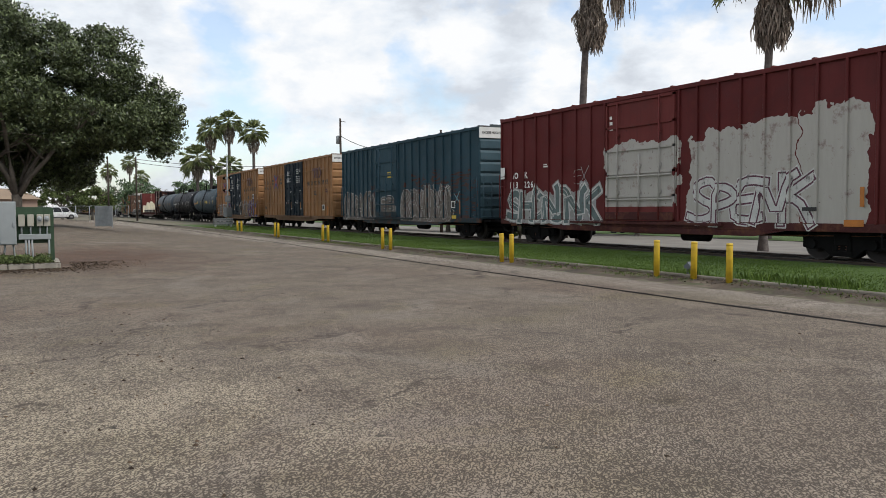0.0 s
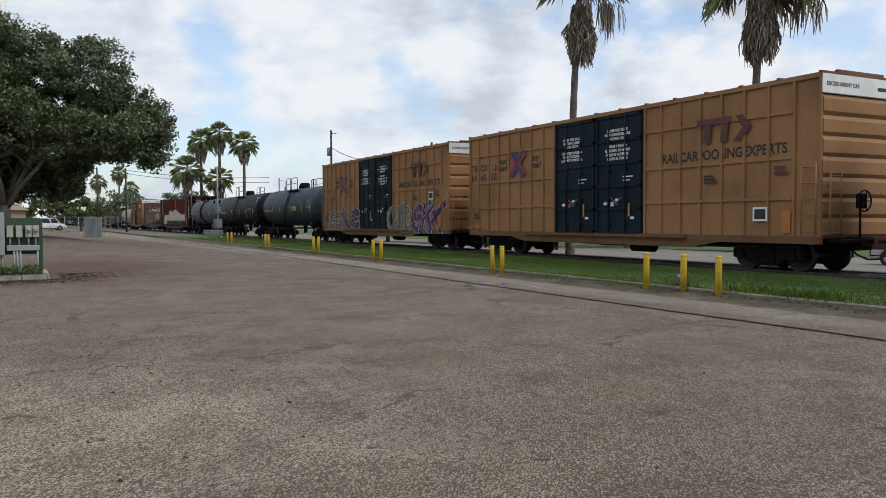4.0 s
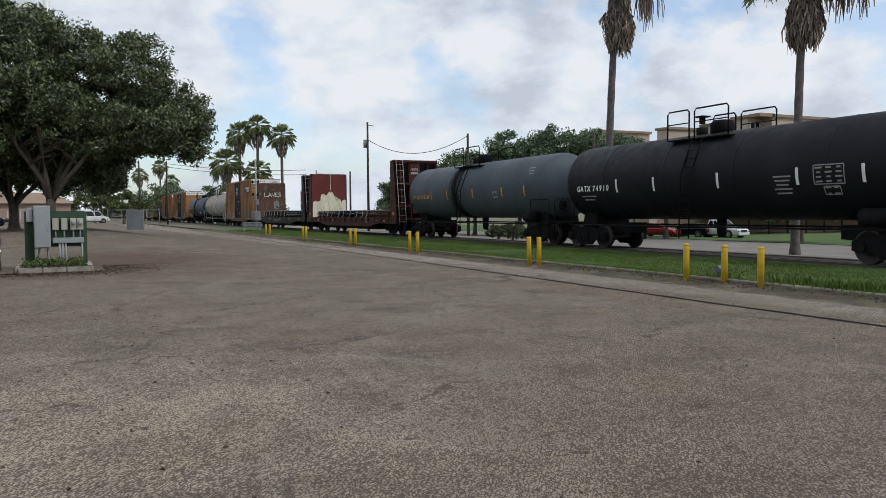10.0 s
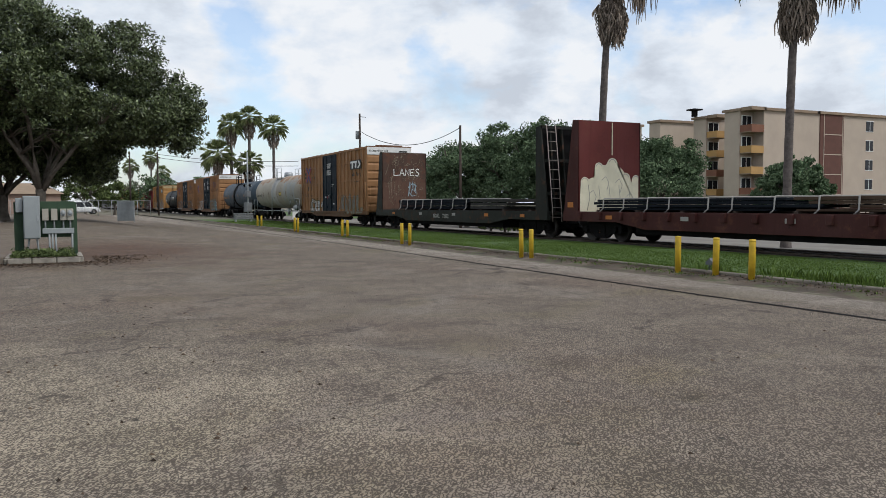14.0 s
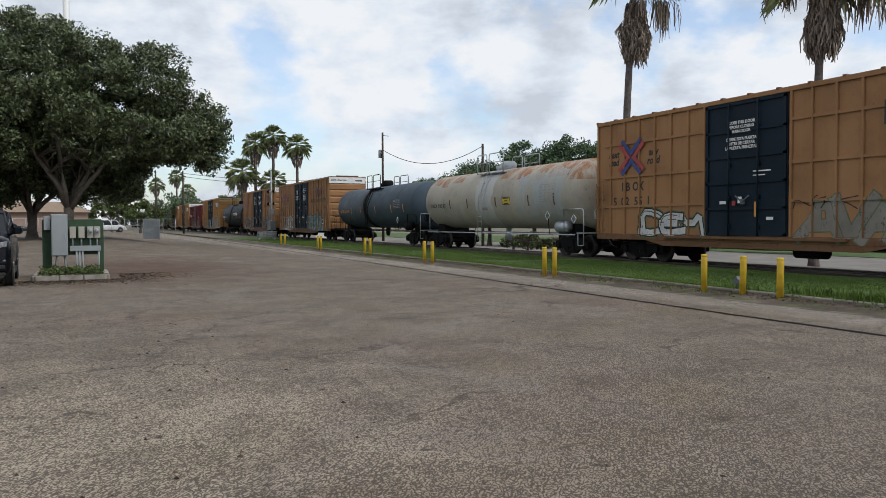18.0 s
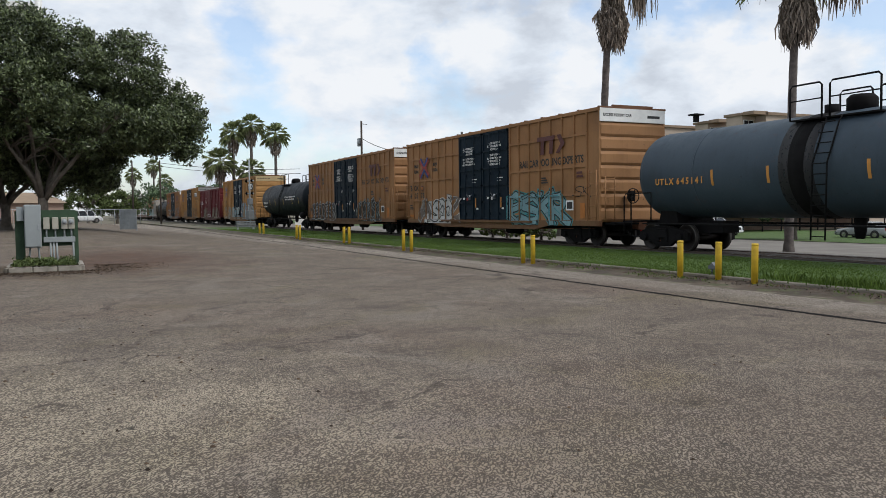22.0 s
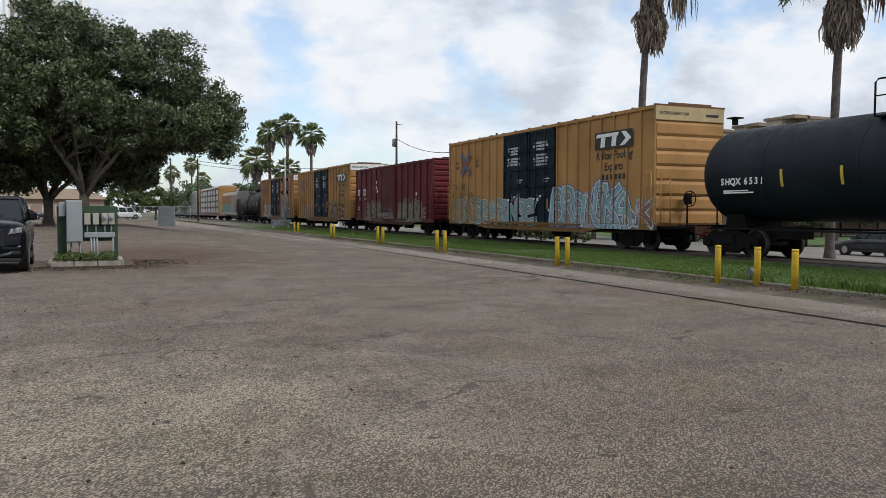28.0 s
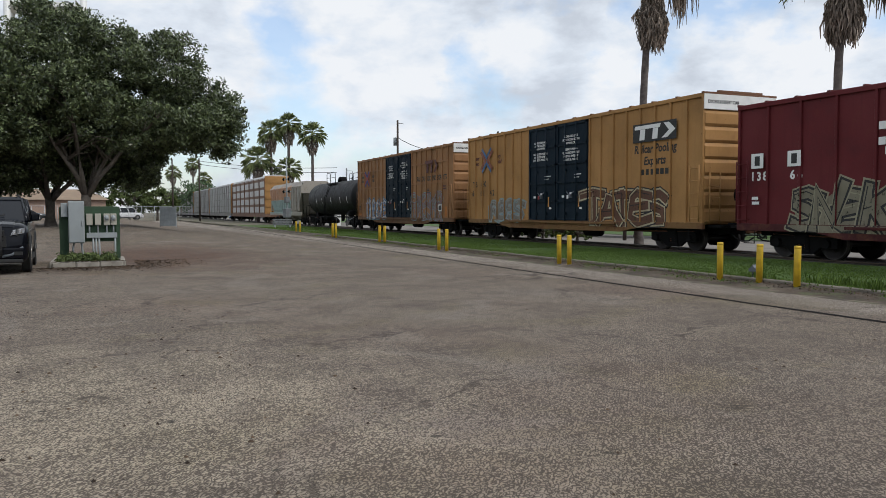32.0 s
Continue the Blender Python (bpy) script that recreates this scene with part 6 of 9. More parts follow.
    pull = N("ShaderNodeMapping"); pull.inputs["Scale"].default_value = (0.55, 1, 1); L(turn.outputs[0], pull.inputs[0])
    gv = pull.outputs[0]
    wear = ramp(nt, math_op(nt, "ADD", math_op(nt, "MULTIPLY", macro, 0.35), math_op(nt, "MULTIPLY", mid, 0.65)), [(0.36, 0.80), (0.64, 1.28)])
    wear = math_op(nt, "MULTIPLY", wear, math_op(nt, "SUBTRACT", 1.0, math_op(nt, "MULTIPLY", bare, 0.4)))

    def gaps(scale, wid):
        g = noise_fac(nt, gv, scale, 0.8, 0.5, None, 0.35)
        r = math_op(nt, "ABSOLUTE", math_op(nt, "SUBTRACT", g, 0.5))
        return ramp(nt, math_op(nt, "DIVIDE", r, math_op(nt, "MULTIPLY", wear, wid)), [(0.22, 1.0), (1.05, 0.0)])
    gap = gaps(41.0, 0.135)
    gap2 = gaps(14.0, 0.058)
    lite = ramp(nt, noise_fac(nt, gv, 46.0, 2, 0.5, None, 0.5), [(0.58, 0.0), (0.72, 0.35)])
    col = mix(nt, lite, col, (0.38, 0.325, 0.265))
    col = mix(nt, math_op(nt, "MULTIPLY", gap2, 0.12), col, (0.052, 0.042, 0.036))
    col = mix(nt, math_op(nt, "MULTIPLY", gap, 0.85), col, (0.046, 0.036, 0.030))
    # fine wandering cracks
    wob = N("ShaderNodeVectorMath"); wob.operation = "MULTIPLY_ADD"
    wn = N("ShaderNodeTexNoise"); wn.inputs["Scale"].default_value = 2.2; wn.inputs["Detail"].default_value = 6
    L(v, wn.inputs["Vector"]); L(wn.outputs["Color"], wob.inputs[0]); wob.inputs[1].default_value = (0.9, 0.9, 0.0); L(v, wob.inputs[2])
    ck = N("ShaderNodeTexVoronoi"); ck.feature = "DISTANCE_TO_EDGE"; ck.inputs["Scale"].default_value = 0.34
    L(wob.outputs[0], ck.inputs["Vector"])
    crack = math_op(nt, "MULTIPLY", ramp(nt, ck.outputs["Distance"], [(0.004, 1.0), (0.014, 0.0)]), ramp(nt, noise_fac(nt, v, 0.5, 4), [(0.45, 0.0), (0.6, 0.75)]))
    col = mix(nt, crack, col, (0.045, 0.036, 0.03))
    spots = noise_fac(nt, v, 3.4, 3, 0.5)
    col = mix(nt, ramp(nt, spots, [(0.70, 0.0), (0.74, 0.8)]), col, (0.04, 0.036, 0.03))
    L(col, p.inputs["Base Color"])
    p.inputs["Roughness"].default_value = 0.95
    p.inputs["Specular IOR Level"].default_value = 0.25
    bump(nt, p, math_op(nt, "SUBTRACT", math_op(nt, "MULTIPLY", fines, 0.5), gap), 0.6, 0.01)
    return m


def road_mat():
    m, nt, p = nodes_of("road_concrete")
    v = coords(nt)
    a = ramp(nt, noise_fac(nt, v, 0.35, 7, 0.6), [(0.3, (0.145, 0.132, 0.117)), (0.7, (0.225, 0.208, 0.186))])
    c = mix(nt, ramp(nt, noise_fac(nt, v, 0.7, 5, 0.6, (0.1, 1.5, 1)), [(0.5, 0.0), (0.75, 0.5)]), a, (0.15, 0.138, 0.122))
    nt.links.new(c, p.inputs["Base Color"])
    p.inputs["Roughness"].default_value = 0.95
    p.inputs["Specular IOR Level"].default_value = 0.2
    return m


def verge_mat():
    m, nt, p = nodes_of("verge_dirt")
    v = coords(nt)
    a = ramp(nt, noise_fac(nt, v, 1.1, 8, 0.65), [(0.34, (0.018, 0.012, 0.008)), (0.50, (0.06, 0.040, 0.026)), (0.62, (0.13, 0.098, 0.07)), (0.75, (0.24, 0.20, 0.155))])
    c = mix(nt, ramp(nt, noise_fac(nt, v, 2.3, 6), [(0.52, 0.0), (0.62, 0.85)]), a, (0.065, 0.078, 0.022))
    c = mix(nt, 0.25, c, ramp(nt, noise_fac(nt, v, 40.0, 4), [(0.35, (0.02, 0.016, 0.012)), (0.7, (0.20, 0.17, 0.13))]))
    nt.links.new(c, p.inputs["Base Color"])
    p.inputs["Roughness"].default_value = 0.95
    bump(nt, p, noise_fac(nt, v, 25.0, 5), 0.6, 0.02)
    return m


def turf_mat():
    m, nt, p = nodes_of("turf")
    v = coords(nt)
    a = ramp(nt, noise_fac(nt, v, 0.6, 8, 0.65), [(0.3, (0.032, 0.066, 0.009)), (0.55, (0.055, 0.105, 0.014)), (0.75, (0.10, 0.122, 0.030))])
    c = mix(nt, 0.5, a, ramp(nt, noise_fac(nt, v, 30.0, 4), [(0.3, (0.017, 0.038, 0.006)), (0.7, (0.082, 0.14, 0.022))]))
    nt.links.new(c, p.inputs["Base Color"])
    p.inputs["Roughness"].default_value = 0.9
    bump(nt, p, noise_fac(nt, v, 30.0, 4), 0.8, 0.03)
    return m


def sheet(name, x0, x1, y0, y1, z, material, nx=1, ny=1, f=None):
    vs, fs = [], []
    for j in range(ny + 1):
        for i in range(nx + 1):
            x, y = x0 + (x1 - x0) * i / nx, y0 + (y1 - y0) * j / ny
            vs.append((x, y, z + (f(x, y) if f else 0)))
    for j in range(ny):
        for i in range(nx):
            a = j * (nx + 1) + i
            fs.append((a, a + 1, a + nx + 2, a + nx + 1))
    return tagged(quads_object(name, vs, fs, material), kind="structure")


def verge_rise(x, y):
    """Dirt banked against the kerb, running out unevenly over the lot."""
    e = 12.42 + 0.26 * noise.noise((x * 0.35, 2.0, 0)) + 0.18 * noise.noise((x * 1.4, 5.0, 0)) + 0.07 * noise.noise((x * 5.0, 8.0, 0))
    return 0.02 + 0.06 * min(1.0, max(-0.5, (y - e) / 0.5)) + 0.008 * noise.noise((x * 6, y * 6, 0))


def drop(y):
    """The land falls away gently behind the railway."""
    return float(np.interp(y, (22.3, 25.0, 30.0, 36.0, 52.0, 60.0), (0.0, -0.15, -0.42, -0.75, -1.1, -1.2)))


vs, fs = [], []
gx = [-2600, -1200, -600, -300, -150, -75, 0, 75, 150, 300, 600, 1200, 2600]
gy = [-2600, -1000, -400, -150, -60, 0, 12, 21.9, 22.3, 25, 30, 36, 52, 60, 90, 150, 300, 600, 1200, 2600]
for y in gy:
    vs += [(x, y, -0.03 + drop(y)) for x in gx]
n = len(gx)
fs = [(j * n + i, j * n + i + 1, j * n + n + i + 1, j * n + n + i) for j in range(len(gy) - 1) for i in range(n - 1)]
G = tagged(quads_object("ground", vs, fs, ground_mat()), kind="structure")
tagged(G, "dry bare ground with thin grass reaching the horizon", "ground")
LOT = sheet("pavement", -152, 45, -60, 11.75, 0.0, lot_mat(), 197, 72, rise)
tagged(LOT, "worn pale chip-seal parking lot with stains and bare patches", "pavement")
tagged(sheet("verge", -125, 45, 11.3, 12.86, -0.02, verge_mat(), 700, 14, verge_rise), "strip of dirt and weeds along the kerb", "verge")
tagged(sheet("grass_strip", -86, 80, 12.96, 18.55, 0.10, turf_mat(), 120, 8, lambda x, y: 0.03 * noise.noise((x * 0.4, y * 0.6, 3))), "mown green grass strip beside the railway", "grass")
tagged(sheet("worn_strip", -420, -86, 12.4, 18.55, 0.09, ground_mat(), 60, 6, lambda x, y: 0.03 * noise.noise((x * 0.4, y * 0.6, 3))), "patchy worn grass and dirt beside the railway", "ground")
BALLAST = plain("ballast_stone", (0.055, 0.048, 0.042), 0.95, 0, 0.6, 3.0, 24.0, 0.9)
tagged(sheet("track_bed", -420, 80, 18.5, 21.6, 0.085, BALLAST, 200, 4), "dark oily ballast of the track bed", "ballast")
tagged(sheet("road", -420, 120, 22.0, 51.0, 0.02, road_mat(), 1, 58, lambda x, y: drop(y)), "pale worn concrete road behind the railway", "road")
tagged(sheet("grass_far", -420, 120, 51.1, 78.0, 0.06, turf_mat(), 60, 54, lambda x, y: drop(y)), "dull patchy lawn and dirt behind the road", "grass")
tagged(sheet("track_edge", -420, 80, 21.55, 22.05, 0.05, verge_mat(), 1, 1), "dirt edge between ballast and road", "verge")

# seam across the lot
SEAM = plain("seam_tar", (0.014, 0.012, 0.011), 0.9, 0, 0.4, spec=0.1)


def seam_y(x):
    return 10.0 + 0.018 * max(0, -x - 10) + 0.05 * noise.noise((x * 0.3, 0, 7)) + 0.02 * noise.noise((x * 2.0, 0, 9))


vs, fs = [], []
xs = np.linspace(-86, 20, 420)
for x in xs:
    y, w = seam_y(x), 0.062 + 0.03 * noise.noise((x * 1.7, 5, 0))
    vs += [(x, y - w, 0.005), (x, y + w, 0.005)]
fs = [(2 * i, 2 * i + 2, 2 * i + 3, 2 * i + 1) for i in range(len(xs) - 1)]
tagged(quads_object("seam", vs, fs, SEAM), "dark tarred seam in the paving", "seam", kind="structure")

# kerb in separate pieces
kerb = tagged(new("kerb"), "low weathered concrete kerb along the grass", "kerb", kind="structure")
km = None
for k in range(58):
    x = -120 + k * 3.0
    km = cached("kerb_piece", lambda bm: bm_box(bm, 0.01, 2.99, -0.05, 0.05, -0.04, 0.115, 0.02))
    part("kerb_stone", km, M["kerb_concrete"], kerb, "", pose(x, 12.90 + 0.015 * math.sin(k * 2.3), 0.004 * math.sin(k * 1.7), 0, 0, 0.2 * math.sin(k * 3.1)))

# rails and sleepers
for s in (-1, 1):
    bm = bmesh.new()
    y = TRACK_Y + s * 0.7525
    bm_box(bm, -420, 80, y - 0.036, y + 0.036, RAIL_Z - 0.04, RAIL_Z - 0.001)
    bm_box(bm, -420, 80, y - 0.01, y + 0.01, RAIL_Z - 0.14, RAIL_Z - 0.04)
    bm_box(bm, -420, 80, y - 0.07, y + 0.07, RAIL_Z - 0.16, RAIL_Z - 0.14)
    tagged(part("rail", bm, M["rail_steel"]), "steel railway rail", "rail", "rails of the track", "structure")
sl = tagged(new("sleepers"), "dark oily wooden sleepers under the rails", "sleeper", kind="structure")
slm = cached("sleeper", lambda bm: bm_box(bm, -0.11, 0.11, -1.28, 1.28, 0, 0.12, 0.01))
for k in range(240):
    part("sleeper", slm, M["wood_pole"], sl, "", (-110 + k * 0.55, TRACK_Y, -0.02))

# bollards
BOLLARDS = [(-13.84, 12.68), (-12.79, 12.78), (-11.74, 12.72), (-20.25, 12.45), (-19.7, 12.45), (-29.4, 12.45), (-28.5, 12.4), (-37.6, 12.7), (-36.8, 12.7), (-46.2, 12.65), (-45.1, 12.55), (-57.0, 12.9), (-55.8, 12.9)]


def bollard(x, y, k):
    ob = tagged(new("bollard"), "yellow painted steel post with scuffs at the kerb", "bollard", "yellow posts along the kerb")
    ob.matrix_basis = pose(x, y, 0, 0.8 * math.sin(k * 2.1), 1.0 * math.sin(k * 1.3), 25 * k)

    def make(bm):
        bm_lathe(bm, [(-0.05, 0.068), (0.84, 0.068), (0.852, 0.062), (0.855, 0.01)], "z", 18)
    part("post", cached("bollard", make), M["bollard_yellow"], ob)
    part("cap", cached("bollard_cap", lambda bm: bm_lathe(bm, [(0.80, 0.0685), (0.84, 0.0685)], "z", 18)), M["bollard_yellow"], ob)


for k, (x, y) in enumerate(BOLLARDS):
    bollard(x, y, k)
# small grey junction fitting between two posts
jb = tagged(new("junction_box"), "small grey conduit fitting on two stubs by the posts", "junction box")
jb.matrix_basis = pose(-13.12, 12.98, 0.03) @ Matrix.Diagonal((0.72, 0.72, 0.78, 1))
bm = bmesh.new()
bm_prism(bm, [(-0.14, 0.26), (0.14, 0.26), (0.16, 0.33), (0.05, 0.40), (0.0, 0.46), (-0.05, 0.40), (-0.16, 0.33)], -0.09, 0.09)
part("body", bm, M["grey_fitting"], jb)
for s in (-0.07, 0.07):
    bm = bmesh.new()
    bm_tube(bm, [(s, 0, 0), (s, 0, 0.28)], 0.028, 8)
    part("conduit", bm, M["grey_fitting"], jb)


# ---- plants ----
def leaf_mat(name, a, b, sheen=0.2):
    m, nt, p = nodes_of(name)
    g = nt.nodes.new("ShaderNodeNewGeometry")
    c = ramp(nt, g.outputs["Random Per Island"], [(0.0, a), (0.75, b), (1.0, tuple(min(1, q * 1.5) for q in b))])
    nt.links.new(c, p.inputs["Base Color"])
    p.inputs["Roughness"].default_value = 0.75 if sheen < 0.3 else 0.42
    p.inputs["Specular IOR Level"].default_value = sheen
    return m


M["oak_leaf"] = leaf_mat("oak_leaf", (0.014, 0.023, 0.009), (0.115, 0.145, 0.062), 0.45)
M["tree_leaf"] = leaf_mat("tree_leaf", (0.045, 0.075, 0.040), (0.125, 0.175, 0.095), 0.12)
M["shrub_leaf"] = leaf_mat("shrub_leaf", (0.035, 0.055, 0.016), (0.11, 0.14, 0.05))
M["palm_leaf"] = leaf_mat("palm_leaf", (0.085, 0.112, 0.042), (0.235, 0.265, 0.115), 0.35)
M["dead_frond"] = leaf_mat("dead_frond", (0.085, 0.068, 0.056), (0.29, 0.24, 0.195))
M["grass_blade"] = leaf_mat("grass_blade", (0.042, 0.076, 0.011), (0.096, 0.146, 0.027))
M["dry_leaf"] = leaf_mat("dry_leaf", (0.022, 0.015, 0.010), (0.095, 0.064, 0.042))
M["bark"] = plain("bark", (0.125, 0.107, 0.088), 0.95, 0, 0.5, 3.0, 18.0, 1.0)
M["palm_bark"] = plain("palm_bark", (0.115, 0.097, 0.088), 0.95, 0, 0.6, 6.0, 22.0, 1.0)


def leaf_cloud(rng, centres, radii, per, size, flat=0.75):
    """Corners of many small folded leaves round cluster centres."""
    n = len(centres) * per
    c = np.repeat(np.array(centres), per, 0)
    r = np.repeat(np.array(radii), per)[:, None]
    d = rng.normal(size=(n, 3)); d /= np.linalg.norm(d, axis=1)[:, None]
    p = c + d * r * (rng.random((n, 1)) ** 0.45) * np.array([1, 1, flat])
    a = rng.normal(size=(n, 3)); a /= np.linalg.norm(a, axis=1)[:, None]
    b = np.cross(a, rng.normal(size=(n, 3))); b /= np.linalg.norm(b, axis=1)[:, None]
    s = size * (0.6 + 0.8 * rng.random((n, 1)))
    v = np.stack([p - a * s, p - b * s * 0.45, p + a * s, p + b * s * 0.45], 1).reshape(-1, 3)
    f = np.arange(4 * n).reshape(n, 4)
    return v, f


def crown_mesh(name, v, f, material, parent):
    me = bpy.data.meshes.new(name)
    me.vertices.add(len(v)); me.vertices.foreach_set("co", v.astype(np.float32).ravel())
    me.loops.add(f.size); me.loops.foreach_set("vertex_index", f.astype(np.int32).ravel())
    me.polygons.add(len(f))
    me.polygons.foreach_set("loop_start", np.arange(0, f.size, f.shape[1], dtype=np.int32))
    me.polygons.foreach_set("loop_total", np.full(len(f), f.shape[1], dtype=np.int32))
    me.update(calc_edges=True)
    me.materials.append(material)
    ob = new(name, me)
    ob.parent = parent
    return ob


def oak(label, at, height, spread, seed, trunk_r=0.6, leaf=0.16, per=150, nclus=260, fork=3.0, name="oak_tree", mat_leaf="oak_leaf", low=0.25, lobes=None):
    rng = np.random.default_rng(seed)
    tree = tagged(new(name), label, "tree")
    tree.matrix_basis = pose(*at)
    bm = bmesh.new()
    bm_tube(bm, [(0, 0, -0.3), (0, 0, 0.1), (0.03, 0, 0.6), (0.05, 0.03, fork * 0.55), (0.0, 0.0, fork)], [trunk_r * 1.6, trunk_r * 1.35, trunk_r, trunk_r * 0.9, trunk_r * 1.0], 14)
    part("trunk", bm, M["bark"], tree)
    nl = 7
    tips = []
    for k in range(nl):
        ang = 2 * math.pi * k / nl + rng.uniform(-0.3, 0.3)
        rr = spread * rng.uniform(0.45, 0.8)
        zt = height * rng.uniform(0.5, 0.85)
        pts, rad = [], []
        for q in range(7):
            u = q / 6
            w = u ** 1.1
            pts.append((math.cos(ang) * rr * w + rng.normal() * 0.12 * u * 2, math.sin(ang) * rr * w + rng.normal() * 0.12 * u * 2, fork * 0.85 + (zt - fork) * (u ** 0.8)))
            rad.append(trunk_r * 0.5 * (1 - 0.85 * u) + 0.02)
        bm = bmesh.new()
        bm_tube(bm, pts, rad, 9)
        for q in (2, 3, 4, 5):
            for _ in range(2):
                dv = Vector((rng.normal(), rng.normal(), abs(rng.normal()) * 0.8 + 0.2)).normalized() * spread * 0.3
                p0 = Vector(pts[q])
                bm_tube(bm, [p0, p0 + dv * 0.5 + Vector((0, 0, 0.2)), p0 + dv], [rad[q] * 0.6, rad[q] * 0.4, 0.015], 6)
                tips.append(tuple(p0 + dv))
        part("limb", bm, M["bark"], tree)
        tips.append(pts[-1])
    # crown: clusters over a lumpy dome
    cs, rs = [], []
    for (ly, lz, lr) in lobes or ():
        for _ in range(int(nclus * lr * lr / 60)):
            d = rng.normal(size=3); d /= np.linalg.norm(d)
            q = lr * (0.45 + 0.55 * rng.random() ** 0.4) * (1 + 0.25 * noise.noise((d[0] * 3 + ly, d[1] * 3 + lz, d[2] * 3)))
            cs.append((d[0] * q * 1.35 + rng.normal() * 1.0, ly + d[1] * q, lz + d[2] * q * 0.85))
            rs.append(rng.uniform(0.45, 0.95))
    while len(cs) < nclus and not lobes:
        d = rng.normal(size=3); d /= np.linalg.norm(d)
        if d[2] < -0.35 or (d[2] < 0.12 and math.hypot(d[0], d[1]) * 0.9 < 0.5):
            continue
        lump = 0.80 + 0.28 * noise.noise((d[0] * 2.2 + seed, d[1] * 2.2, d[2] * 2.2)) + 0.12 * noise.noise((d[0] * 6, d[1] * 6 + seed, d[2] * 6))
        q = (0.55 + 0.45 * rng.random() ** 0.5) * lump
        zz = height * low + (height * (1 - low)) * (0.30 + 0.70 * d[2] * q if d[2] > 0 else 0.30 + 0.75 * d[2] * q)
        cs.append((d[0] * spread * q, d[1] * spread * q, zz))
        rs.append(spread * rng.uniform(0.085, 0.17))
    v, f = leaf_cloud(rng, cs, rs, per, leaf)
    crown_mesh("crown", v, f, M[mat_leaf], tree)
    return tree


def palm(label, at, trunk_h, r0, seed, skirt=3.0, crown=True, frond=2.4, nf=34, name="palm_tree", lean=(0, 0), dead=60, bottom=9.0, loose=()):
    rng = np.random.default_rng(seed)
    tree = tagged(new(name), label, "palm tree", "")
    tree.matrix_basis = pose(*at)
    bm = bmesh.new()
    pts, rad = [], []
    n = 24
    for k in range(n + 1):
        u = k / n
        pts.append((lean[0] * u * u, lean[1] * u * u, -0.6 + (trunk_h + 0.6) * u))
        rad.append(r0 * (1.5 - 1.6 * u * 4 if u < 0.08 else 1.0 - 0.22 * u) * (1 + (0.05 if k % 2 else -0.03)))
    bm_tube(bm, pts, rad, 12)
    part("trunk", bm, M["palm_bark"], tree)
    top = Vector((lean[0], lean[1], trunk_h))

    def fan(vs, fs, base, direction, length, droop, width, blades):
        d = direction.normalized()
        side = d.cross(Vector((0, 0, 1)))
        side = side.normalized() if side.length > 1e-3 else Vector((1, 0, 0))
        up = side.cross(d)
        stem = base + d * length * 0.45 + Vector((0, 0, -droop * 0.12 * length))
        w = 0.03
        i = len(vs)
        vs += [base - side * w, base + side * w, stem + side * w * 0.6, stem - side * w * 0.6]
        fs.append((i, i + 1, i + 2, i + 3))
        for b in range(blades):
            a = (b / (blades - 1) - 0.5) * 2.3
            bd = (d * math.cos(a) + side * math.sin(a)).normalized()
            L1 = length * 0.62 * (0.8 + 0.2 * math.cos(a)) * rng.uniform(0.85, 1.1)
            m1 = stem + bd * L1 * 0.55 + up * 0.04 + Vector((0, 0, -droop * 0.10 * L1))
            t1 = stem + bd * L1 * 0.9 + Vector((0, 0, -droop * (0.35 + 0.35 * rng.random()) * L1))
            ws = bd.cross(up).normalized() * width
            i = len(vs)
            vs += [stem - ws * 0.4, stem + ws * 0.4, m1 + ws, t1, m1 - ws]
            fs.append((i, i + 1, i + 2, i + 3, i + 4))

    if crown:
        vs, fs = [], []
        for k in range(nf):
            az = k * 2.39996
            el = math.radians(80 - (105 if dead > 100 else 120) * (k / nf))
            d = Vector((math.cos(az) * math.cos(el), math.sin(az) * math.cos(el), math.sin(el)))
            fan(vs, fs, top + Vector((0, 0, 0.1)), d, frond * rng.uniform(0.85, 1.1), 0.9 - 0.3 * d.z, (0.018 if dead > 100 else 0.021) * frond, 15)
        crown_ob = quads_object("crown", [tuple(v) for v in vs], fs, M["palm_leaf"])
        crown_ob.parent = tree
    if skirt:
        vs, fs = [], []

        def hang(az, zb, out, drop, length, blades, wide):
            """A dead frond: a stem arching out and down, its folded blades hanging straight."""
            o = Vector((math.cos(az), math.sin(az), 0))
            side = Vector((-o.y, o.x, 0))
            base = Vector((lean[0], lean[1], zb)) + o * r0 * 0.7
            mid = base + o * out * 0.62 + Vector((0, 0, 0.10 * out - 0.1 * drop))
            tip = base + o * out + Vector((0, 0, -drop))
            for p, q in ((base, mid), (mid, tip)):
                i = len(vs)
                vs.extend([p - side * 0.035, p + side * 0.035, q + side * 0.025, q - side * 0.025])
                fs.append((i, i + 1, i + 2, i + 3))
            for b in range(blades):
                u = b / (blades - 1)
                s0 = mid.lerp(tip, 0.35 + 0.65 * rng.random())
                sw = (u - 0.5) * wide
                L1 = length * rng.uniform(0.55, 1.1)
                m1 = s0 + side * sw * 0.75 + o * rng.uniform(-0.05, 0.12) + Vector((0, 0, -0.42 * L1))
                e1 = s0 + side * (sw + rng.normal() * 0.05) + o * rng.uniform(-0.12, 0.10) + Vector((0, 0, -L1))
                wv = (side * math.cos(u * 5.0) + o * math.sin(u * 5.0)) * rng.uniform(0.022, 0.04)
                i = len(vs)
                vs.extend([s0 - wv * 0.5, s0 + wv * 0.5, m1 + wv, e1 + wv * 0.45, e1 - wv * 0.45, m1 - wv])
